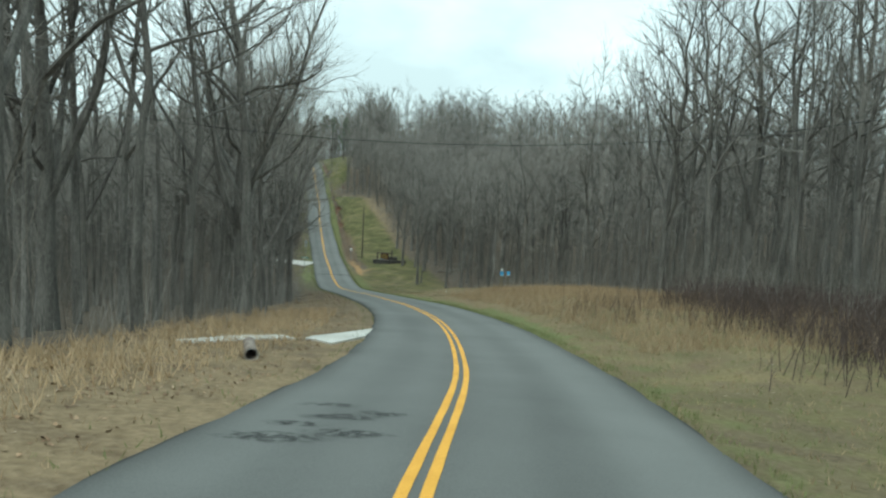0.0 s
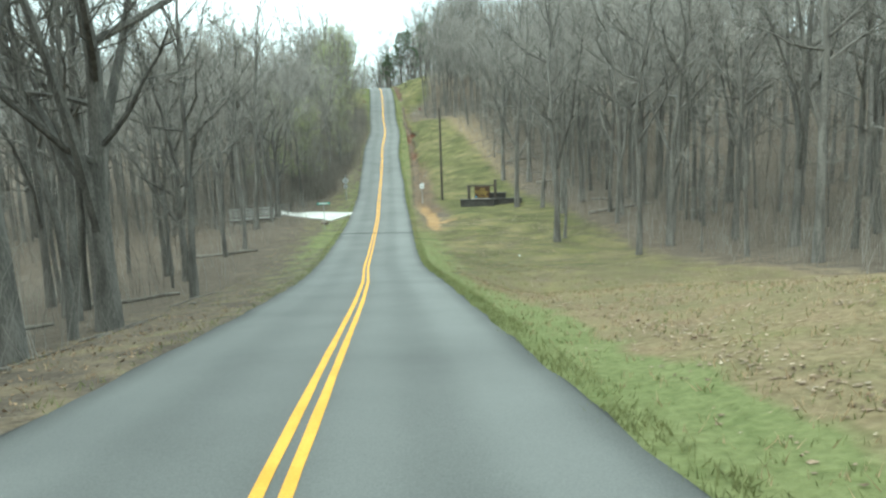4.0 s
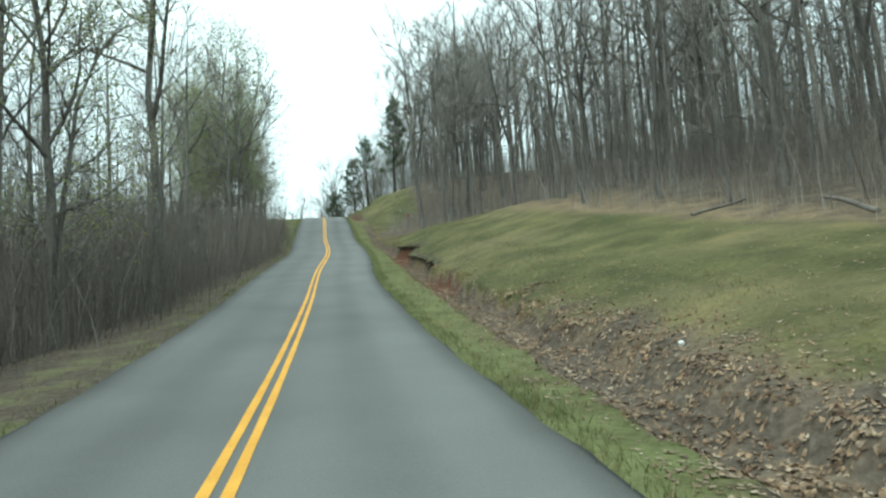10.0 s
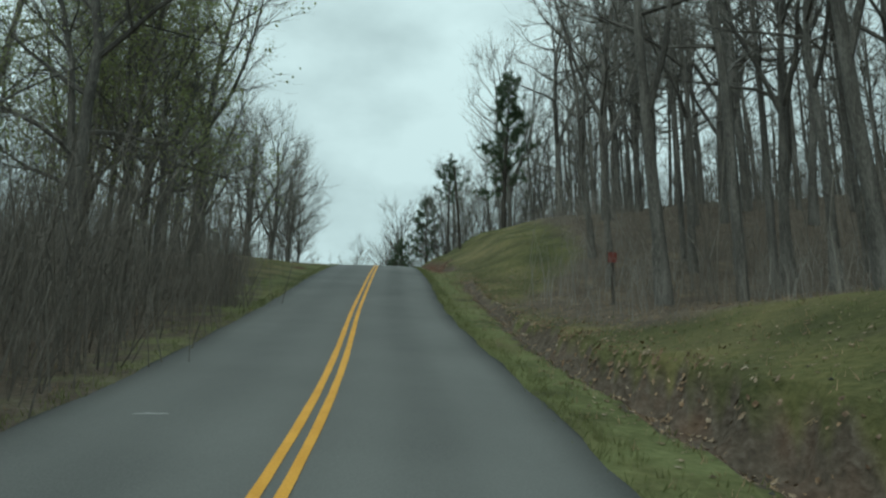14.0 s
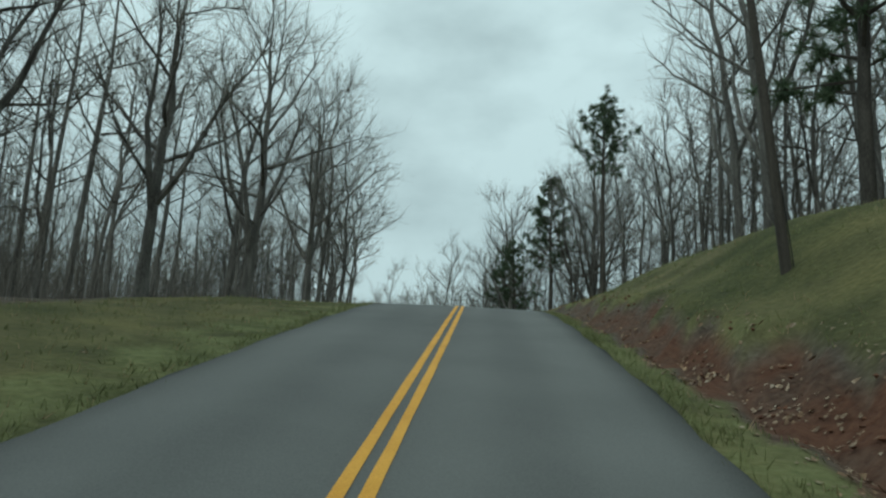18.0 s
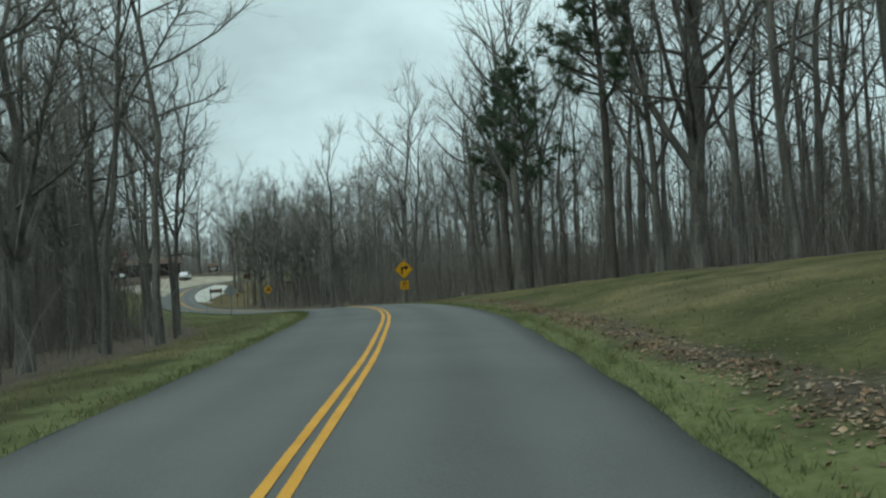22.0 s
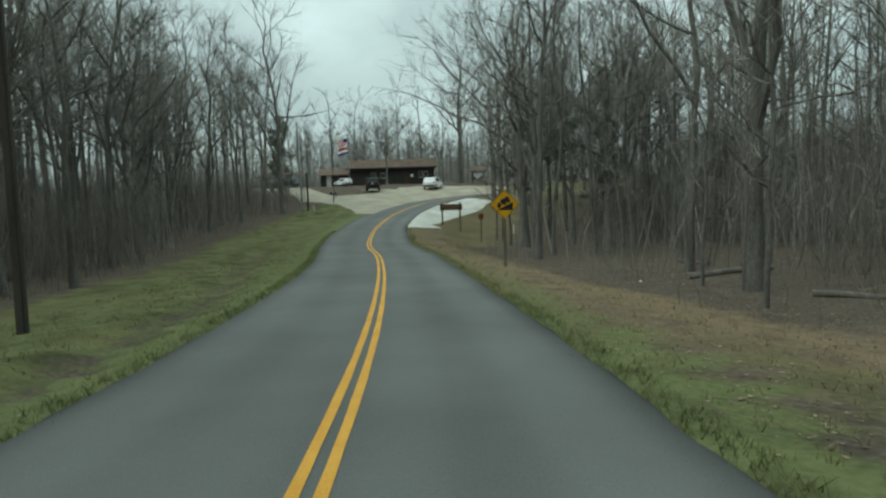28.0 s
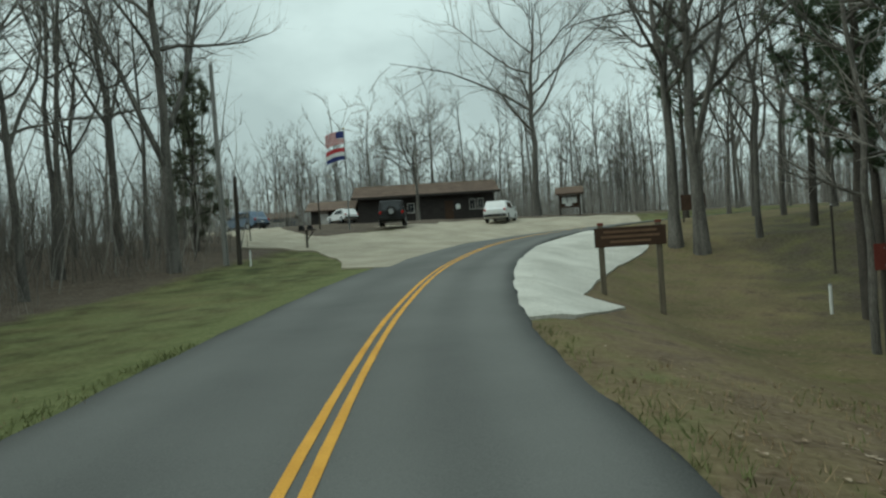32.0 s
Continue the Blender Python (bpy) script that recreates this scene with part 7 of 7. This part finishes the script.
many("office_thicket", "hazy brown-grey brush and young trees behind the office", "brush", 22, bx[ok], by[ok], [brush_clump(220 + i, 8, t, 1.5, 2.4, 9) for i, t in enumerate((4.0, 5.5, 7.0))], [M_TWIG], 0.7, 1.2)


# ---------------------------------------------------------------- grass, leaves and litter on the verges
def verge(rng, n, s_lo, s_hi, d_lo, d_hi):
    s, d = rng.uniform(s_lo, s_hi, n), rng.uniform(d_lo, d_hi, n)
    i = np.interp(s, SL, np.arange(len(SL))).astype(int)
    x, y = LINE[i, 0] + TAN[i, 0] * (s - SL[i]) + RIGHT[i, 0] * d, LINE[i, 1] + TAN[i, 1] * (s - SL[i]) + RIGHT[i, 1] * d
    z, gs, gd = ground(x, y)
    return x, y, z, gs, gd


def blades(name, label, mat, seed, places, lo, hi, width):
    rng = np.random.default_rng(seed)
    x, y, z = places
    k = 3
    foot = np.repeat(np.stack([x, y, z], 1), k, 0) + np.c_[rng.normal(0, 0.05, (len(x) * k, 2)), np.full(len(x) * k, -0.01)]
    h = rng.uniform(lo, hi, len(foot))
    tip = foot + np.c_[rng.normal(0, 0.4, (len(foot), 2)) * h[:, None], h]
    me = from_arrays(name, *slivers(rng, np.c_[foot, tip, np.full(len(foot), width)]))
    me.materials.append(mat)
    return tagged(new(name, me), label, "grass", kind="stuff")


M_DRIFT = material("curled_leaf", [(0.07, 0.042, 0.027), (0.17, 0.102, 0.06), (0.34, 0.235, 0.145), (0.56, 0.47, 0.36)], 2.5, 0.85, 14, 0.0, island=0.75, spread=0.2)
rv = np.random.default_rng(41)
X = [verge(rv, 30000, -5, 375, 3.05, 9), verge(rv, 24000, -5, 375, -9, -2.95)]
x, y, z, s, d = [np.concatenate(c) for c in zip(*X)]
lawn, straw, clay, fresh = cover(s, d, x, y)
pick = rv.random(len(x)) < np.clip(np.maximum(lawn, fresh) - clay, 0, 1)
blades("grass", "short green grass on the verges", M_GRASS, 1, (x[pick], y[pick], z[pick]), 0.04, 0.12, 0.008)
pick = rv.random(len(x)) < np.clip(straw - clay, 0, 1) * 0.9
blades("dry_grass", "short tan dead grass on the verges", M_STRAW, 2, (x[pick], y[pick], z[pick]), 0.05, 0.14, 0.006)
def edge_places(n, side):
    """Places within half a metre of the asphalt's edge."""
    s = rv.uniform(-5, 378, n)
    d = (half_r(s) if side > 0 else half_l(s)) + rv.uniform(-0.03, 0.45, n)
    i = np.interp(s, SL, np.arange(len(SL))).astype(int)
    x, y = LINE[i, 0] + TAN[i, 0] * (s - SL[i]) + RIGHT[i, 0] * d * side, LINE[i, 1] + TAN[i, 1] * (s - SL[i]) + RIGHT[i, 1] * d * side
    return x, y, ground(x, y)[0], s, d * side


x, y, z, s, d = [np.concatenate(c) for c in zip(edge_places(30000, 1), edge_places(18000, -1))]
pick = rv.random(len(x)) < np.clip(cover(s, d, x, y)[3] * 1.2, 0.12, 1) * (0.45 + 0.55 * np.sin(s * 1.3 + np.sin(s * 0.31) * 3) ** 2)
blades("edge_grass", "ragged green grass creeping over the asphalt's edge", M_GRASS, 5, (x[pick], y[pick], z[pick]), 0.06, 0.15, 0.008)
x, y, z, s, d = verge(rv, 8200, 18, 54, 5.0, 16)
blades("tall_dry_grass", "knee-high golden dead grass on the mound", M_STRAW, 3, (x, y, z), 0.20, 0.60, 0.008)
x, y, z, s, d = verge(rv, 2200, -4, 34, -9, -4.2)
blades("rough_dry_grass", "rough tan grass before the trees", M_STRAW, 4, (x, y, z), 0.15, 0.5, 0.010)
bx, by, bz, s, d = [np.concatenate(c) for c in zip(verge(rv, 40, -2, 14, 8, 14), verge(rv, 430, 14, 30, 10.0, 24), verge(rv, 14, 12, 30, 6, 10))]
many("bramble", "low dark leafless bramble beside the verge", "brush", 12, bx, by, [brush_clump(140 + i, 26, 1.4, 1.3, 1.2, 7) for i in range(3)], [M_BRAMBLE])
bx, by, bz, s, d = verge(rv, 760, 138, 205, -11, -3.75)
ok = d < np.interp(s, [138, 160, 172, 205], [-5.6, -4.9, -3.75, -3.75])
bx, by = bx[ok], by[ok]
many("roadside_thicket", "tangled leafless thicket close to the road", "brush", 13, bx, by, [brush_clump(150 + i, 18, 3.0 + i, 1.1, 1.3) for i in range(4)], [M_THICKET])


def leaf_litter(name, label, seed, groups, lo, hi, mat=None, tilt=0.0):
    rng = np.random.default_rng(seed)
    C = []
    for n, s0, s1, d0, d1, keep in groups:
        x, y, z, s, d = verge(rng, n, s0, s1, d0, d1)
        ok = rng.random(n) < keep(s, d)
        C.append(np.stack([x, y, z], 1)[ok])
    c = np.concatenate(C)
    n = len(c)
    gx = (ground(c[:, 0] + 0.15, c[:, 1])[0] - ground(c[:, 0] - 0.15, c[:, 1])[0]) / 0.3
    gx = np.clip(gx, -0.9, 0.9)
    gy = (ground(c[:, 0], c[:, 1] + 0.15)[0] - ground(c[:, 0], c[:, 1] - 0.15)[0]) / 0.3
    gy = np.clip(gy, -0.9, 0.9)
    th, size = rng.uniform(0, math.tau, n), rng.uniform(lo, hi, n)
    gx, gy = gx + rng.normal(0, 1, n) * tilt, gy + rng.normal(0, 1, n) * tilt
    lean = lambda t, k: np.stack([np.cos(t), np.sin(t), gx * np.cos(t) + gy * np.sin(t)], 1) * (size * k)[:, None]
    a, w = lean(th, 1.0), lean(th + math.pi / 2, 0.6)
    c = c + np.c_[np.zeros((n, 2)), rng.uniform(0.010, 0.022, n)]
    curl = np.c_[np.zeros((n, 2)), size * rng.uniform(-0.1, 0.55, n)]
    k = rng.uniform(0.55, 1.15, (5, n, 1))
    v = np.stack([c - a * k[0] + curl, c - w * k[1] - a * 0.25, c + (a * 0.55 - w * 0.7) * k[2], c + a * k[3] + curl * 0.6, c + w * k[4]], 1).reshape(-1, 3)
    me = from_arrays(name, v, np.arange(5 * n).reshape(n, 5))
    me.materials.append(mat or M_LEAF)
    return tagged(new(name, me), label, "leaves", kind="stuff")


clumped = lambda s, d: 0.12 + 0.88 * (np.sin(s * 0.9 + 1.7 * np.sin(d * 0.6)) * np.sin(d * 1.1 + 1.3 * np.sin(s * 0.37)) > 0.15)
ditch = lambda s, d: np.exp(-((d - ditch_line(s) - 0.3) / np.where(s < 156, 1.15, 0.7)) ** 2) * (0.35 + 0.65 * (np.sin(s * 0.9) * np.sin(s * 0.37 + 1) > -0.2))
leaf_litter("leaf_litter", "drifts of dead brown oak leaves", 51, [
    (46000, 112, 165, 3.4, 7.6, lambda s, d: ditch(s, d) * np.interp(s, [124, 130], [.3, 1])), (24000, 165, 232, 3.2, 7.0, lambda s, d: 0.7 * ditch(s, d)), (9000, 58, 118, 3.4, 16, lambda s, d: 0.5 + 0 * s), (16000, 260, 316, 3.7, 6.2, lambda s, d: np.exp(-((d - 4.55) / 0.42) ** 2)), (2500, 252, 320, 3.6, 12, lambda s, d: 0.5 + 0 * s), (3500, 300, 372, -11, -3.2, lambda s, d: 0.35 + 0 * s),
    (16000, -5, 375, -13, -3.6, lambda s, d: np.interp(s, [0, 20, 60, 118, 135, 210, 230, 300, 375], [.6, 1, 1, .9, .35, .5, .1, .1, .05])), (18000, 325, 376, 3.3, 14, lambda s, d: 0.6 + 0 * s), (9000, 0, 72, 3.4, 14, clumped), (6000, 8, 78, -9.5, -3.3, clumped), (9000, 24, 62, 4.6, 14, clumped), (2600, 140, 202, 4.4, 9, lambda s, d: .6 + 0 * s), (5000, 196, 214, 4.2, 12, lambda s, d: .8 + 0 * s),
    (9000, 44, 92, 4.3, 6.2, lambda s, d: np.exp(-((d - 4.4) / 0.3) ** 2)), (7000, 45, 84, 4.6, 15, clumped), (26000, 84, 117, 4.2, 19, clumped), (9000, 56, 84, 4.6, 15, clumped), (12000, 340, 386, 6.0, 22, lambda s, d: np.interp(s, [352, 362], [.9, .4])), (7000, 120, 200, 5.5, 14, clumped)], 0.018, 0.056)

leaf_litter("leaf_drift", "thick drift of large curled oak leaves along the verge", 52, [
    (14000, 4, 78, -9, -3.2, lambda s, d: 0.35 + 0.65 * clumped(s, d)), (11000, 26, 64, 4.5, 14, clumped),
    (30000, 124, 160, 3.9, 8.2, lambda s, d: np.exp(-((d - ditch_line(s) - 1.2 - 0.2 * np.sin(s * 0.8)) / 0.85) ** 2) * (0.3 + 0.7 * (np.sin(s * 1.7) * np.sin(s * 0.6) > -0.3))),
    (9000, 160, 194, 3.9, 6.0, lambda s, d: np.exp(-((d - ditch_line(s) - 0.35) / 0.5) ** 2) * (0.25 + 0.75 * (np.sin(s * 2.1) * np.sin(s * 0.7) > -0.2))),
    (5000, 222, 252, 3.3, 5.0, lambda s, d: np.exp(-((d - ditch_line(s) - 0.3) / 0.5) ** 2) * (0.2 + 0.8 * (np.sin(s * 2.1) * np.sin(s * 0.9) > 0.1))),
    (16000, 132, 172, 3.9, 7.0, lambda s, d: np.exp(-((d - ditch_line(s) - 0.55 - 0.2 * np.sin(s * 0.8)) / 0.55) ** 2) * (0.25 + 0.75 * (np.sin(s * 1.7) * np.sin(s * 0.6) > -0.3))),
    (7000, 192, 216, 3.7, 6.4, lambda s, d: np.exp(-((d - 4.5 - 0.15 * np.sin(s * 1.7)) / 0.5) ** 2) * (0.3 + 0.7 * (np.sin(s * 2.3) > -0.3)) + 0.07),
    (17000, 248, 282, 3.6, 6.0, lambda s, d: np.exp(-((d - 4.5 - 0.12 * np.sin(s * 1.1)) / 0.34) ** 2) * (0.25 + 0.75 * (np.sin(s * 1.9) * np.sin(s * 0.7) > -0.25))),
    (17000, 282, 322, 3.8, 6.2, lambda s, d: np.exp(-((d - 4.75 - 0.1 * np.sin(s * 0.9)) / 0.32) ** 2) * (0.25 + 0.75 * (np.sin(s * 1.3) > -0.3)))], 0.020, 0.052, M_DRIFT, 0.38)


def turf_lip(name, s0, s1, seed):
    """The undercut edge of the sod, hanging over the ditch with roots below it."""
    rng = np.random.default_rng(seed)
    s = np.arange(s0, s1, 0.16)
    hang = np.clip(0.0 + 0.05 * np.sin(s * 1.3 + 2 * np.sin(s * 0.4)) + 0.07 * np.sin(s * 5.3 + 1) + rng.normal(0, 0.035, len(s)), -0.08, 0.14) + np.where((s > 181.4) & (s < 187), 0.06, 0)
    edge = ditch_out(s)
    rows = []
    i = np.interp(s, SL, np.arange(len(SL)))
    at = lambda q: np.stack([np.interp(i, np.arange(len(SL)), LINE[:, 0]) + q * np.interp(i, np.arange(len(SL)), RIGHT[:, 0]), np.interp(i, np.arange(len(SL)), LINE[:, 1]) + q * np.interp(i, np.arange(len(SL)), RIGHT[:, 1])], 1)
    top = at(edge + 0.42)
    zt = ground(top[:, 0], top[:, 1])[0]
    fall = np.clip(ground(*at(edge + 0.7).T)[0] - zt, 0.0, 0.2) / 0.28
    for q, dz in ((0.42, 0.015), (0.2, 0.03), (0.06, 0.01), (-1.0, -0.04), (-1.0, -0.07), (0.1, -0.11), (0.3, -0.11)):
        off = np.where(q < -0.5, -hang + (0.03 if dz < -0.06 else 0.0), q)
        p = at(edge + off)
        rows.append(np.c_[p, zt + dz - fall * np.minimum(0.42 - off, 0.45) * 0.8 + rng.normal(0, 0.012, len(s))])
    v = np.stack(rows, 1)
    me = from_arrays(name, v.reshape(-1, 3), grid_faces(len(s), 7))
    me.materials.append(M_SOD)
    tagged(new(name, me), "crumbling turf edge overhanging the eroded roadside ditch", "turf", kind="structure")
    n = 700
    k = rng.integers(0, len(s), n)
    foot = v[k, 4] + rng.normal(0, 0.03, (n, 3))
    tip = foot + np.c_[rng.normal(0, 0.05, (n, 2)), -rng.uniform(0.04, 0.22, n)]
    me = from_arrays("turf_roots", *slivers(rng, np.c_[foot, tip, np.full(n, 0.006)]))
    me.materials.append(M_BRAMBLE)
    tagged(new("turf_roots", me), "thin dark roots hanging from the turf edge", "roots", kind="stuff")


M_SOD = material("sod", [(0.035, 0.028, 0.018), (0.075, 0.066, 0.034), (0.13, 0.125, 0.058)], 2.2, 0.95, 22, 0.8, spread=0.16)
turf_lip("turf_edge", 172.0, 187.4, 71)


def clods(name, label, mat, seed, n, s0, s1, d0, d1, lo, hi):
    """Stones and clods half sunk in the cut."""
    rng = np.random.default_rng(seed)
    x, y, z, s, d = verge(rng, n, s0, s1, d0, d1)
    base = np.array([(1, 0, 0), (-1, 0, 0), (0, 1, 0), (0, -1, 0), (0, 0, 1), (0, 0, -1)], float)
    tri = np.array([(0, 2, 4), (2, 1, 4), (1, 3, 4), (3, 0, 4), (2, 0, 5), (1, 2, 5), (3, 1, 5), (0, 3, 5)])
    sz = rng.uniform(lo, hi, (n, 1, 1)) * rng.uniform(0.6, 1.2, (n, 6, 1))
    v = base[None] * sz * [1, 1, 0.6] + np.stack([x, y, z], 1)[:, None]
    me = from_arrays(name, v.reshape(-1, 3), (tri[None] + (np.arange(n) * 6)[:, None, None]).reshape(-1, 3))
    me.materials.append(mat)
    return tagged(new(name, me), label, "soil", kind="stuff")


M_CLAY = material("red_clay", [(0.085, 0.034, 0.02), (0.19, 0.088, 0.052)], 1.2, 0.95, 14, 0.6, island=0.3)
clods("clay_clods", "crumbling red clay clods in the roadside cut", M_CLAY, 61, 420, 226, 249, 3.6, 4.6, 0.012, 0.05)
clods("ditch_stones", "small pale stones in the ditch", M_STONE, 62, 160, 118, 205, 3.6, 5.4, 0.012, 0.04)
ex, ey, ez, es, ed = verge(rv, 900, 122, 264, 5.5, 21)
ok = (ed > np.maximum(woods_edge(es, ed) + np.where(es < 175, 2.0, 0.2), np.where(es > 190, 8.5, 0))) & (ed < woods_edge(es, ed) + 5.5)
many("edge_brush", "low dark leafless brush along the woods' edge", "brush", 14, ex[ok], ey[ok], [brush_clump(170 + i, 22, t, 1.0, 1.4) for i, t in enumerate((0.7, 1.1, 1.6))], [M_THICKET], 0.6, 1.2)
ex, ey, ez, es, ed = verge(rv, 70, 318, 385, 6.5, 20)
ok = ed > woods_edge(es, ed) - 0.3
many("verge_brush", "low grey leafless brush under the trees", "brush", 15, ex[ok], ey[ok], [brush_clump(180 + i, 18, t, 1.0, 1.4) for i, t in enumerate((1.0, 1.5, 2.2))], [M_THICKET], 0.6, 1.2)
for s, d in ((150.5, 5.75), (62.0, 6.6), (9.0, 7.2), (246.0, -6.0), (100.0, 9.0), (341.0, 8.0)):
    p = road_xyz(s, d)
    bm = new_box((-0.045, -0.04, 0), (0.045, 0.04, 0.075), 0.018)
    o = tagged(part("litter_scrap", bm, M_LITTER), "crumpled pale scrap of litter on the verge", "litter", "scraps of litter")
    o.matrix_world = pose(p.x, p.y, zat(p.x, p.y) - 0.01, 8, 14, s * 40)


# ---------------------------------------------------------------- marks on the asphalt
def film_material(name, color, strength):
    """A soft-edged stain that thins out from its middle and breaks up in streaks."""
    m = bpy.data.materials.new(name)
    m.use_nodes = True
    n, l = m.node_tree.nodes, m.node_tree.links
    b = n["Principled BSDF"]
    b.inputs["Base Color"].default_value, b.inputs["Roughness"].default_value = (*color, 1), 0.7
    tc, mp, ball, streak = n.new("ShaderNodeTexCoord"), n.new("ShaderNodeMapping"), n.new("ShaderNodeTexGradient"), n.new("ShaderNodeTexNoise")
    mp.inputs["Location"].default_value, mp.inputs["Scale"].default_value = (-1, -1, 0), (2, 2, 0)
    ball.gradient_type = "SPHERICAL"
    streak.inputs["Scale"].default_value, streak.inputs["Detail"].default_value = 9.0, 5.0
    l.new(tc.outputs["Generated"], mp.inputs[0])
    l.new(mp.outputs[0], ball.inputs[0])
    l.new(tc.outputs["Object"], streak.inputs["Vector"])
    r = n.new("ShaderNodeMapRange")
    r.inputs["From Min"].default_value, r.inputs["From Max"].default_value = 0.38, 0.62
    l.new(streak.outputs[0], r.inputs["Value"])
    k, q = n.new("ShaderNodeMath"), n.new("ShaderNodeMath")
    k.operation, q.operation = "MULTIPLY", "MULTIPLY"
    k.use_clamp = q.use_clamp = True
    l.new(ball.outputs["Fac"], k.inputs[0])
    k.inputs[1].default_value = strength
    l.new(k.outputs[0], q.inputs[0])
    l.new(r.outputs[0], q.inputs[1])
    l.new(q.outputs[0], b.inputs["Alpha"])
    return m


M_OIL, M_DAMP = film_material("oil_stain", (0.040, 0.040, 0.039), 1.15), film_material("damp_asphalt", (0.062, 0.065, 0.061), 1.1)
M_SCRAPE = material("pale_scrape", [(0.26, 0.26, 0.25), (0.40, 0.40, 0.39)], 3.0, 0.9, 40, 0.2)


def stain(name, label, category, s, d, along_m, across_m, seed, mat, turn=0.0):
    """An irregular thin film on the road."""
    rng = np.random.default_rng(seed)
    bm = bmesh.new()
    n = 22
    k = 1 + 0.35 * np.convolve(np.tile(rng.normal(0, 1, n), 3), [0.25, 0.5, 0.25], "same")[n:2 * n]
    ring = []
    for i in range(n):
        a = math.tau * i / n
        ds, dd = math.cos(a) * along_m * k[i] / 2, math.sin(a) * across_m * k[i] / 2
        q = road_xyz(s + ds + dd * turn, d + dd)
        ring.append(bm.verts.new((q.x, q.y, q.z + 0.04 * (1 - ((d + dd) / 3) ** 2) + 0.006)))
    bm.faces.new(ring[::-1])
    bmesh.ops.recalc_face_normals(bm, faces=bm.faces)
    return tagged(part(name, bm, mat), label, category, kind="structure")


for i, (s, d, la, lc) in enumerate(((6.7, -1.55, 0.5, 1.3), (7.1, -1.0, 0.45, 1.1), (7.4, -1.6, 0.3, 0.9), (7.95, -1.1, 0.5, 1.1), (8.35, -0.8, 0.35, 0.8), (8.7, -1.6, 0.4, 0.9))):
    stain("oil_stain", "blurred dark oil stain on the asphalt", "stain", s, d, la, lc, 70 + i, M_OIL)
stain("scrape_mark", "pale scrape mark across the lane", "scrape", 190.6, -1.7, 0.09, 0.34, 80, M_SCRAPE)
for k, (s, d, ln, w, turn) in enumerate([(293.0, -1.45, 0.9, 0.7, 0.6), (293.7, -1.05, 0.35, 0.6, 0.8), (292.3, -1.2, 0.5, 0.35, 0.2)]):
    stain("oil_stain", "faint dark stain on the worn asphalt", "stain", s, d, ln, w, 90 + k, M_DAMP, turn)
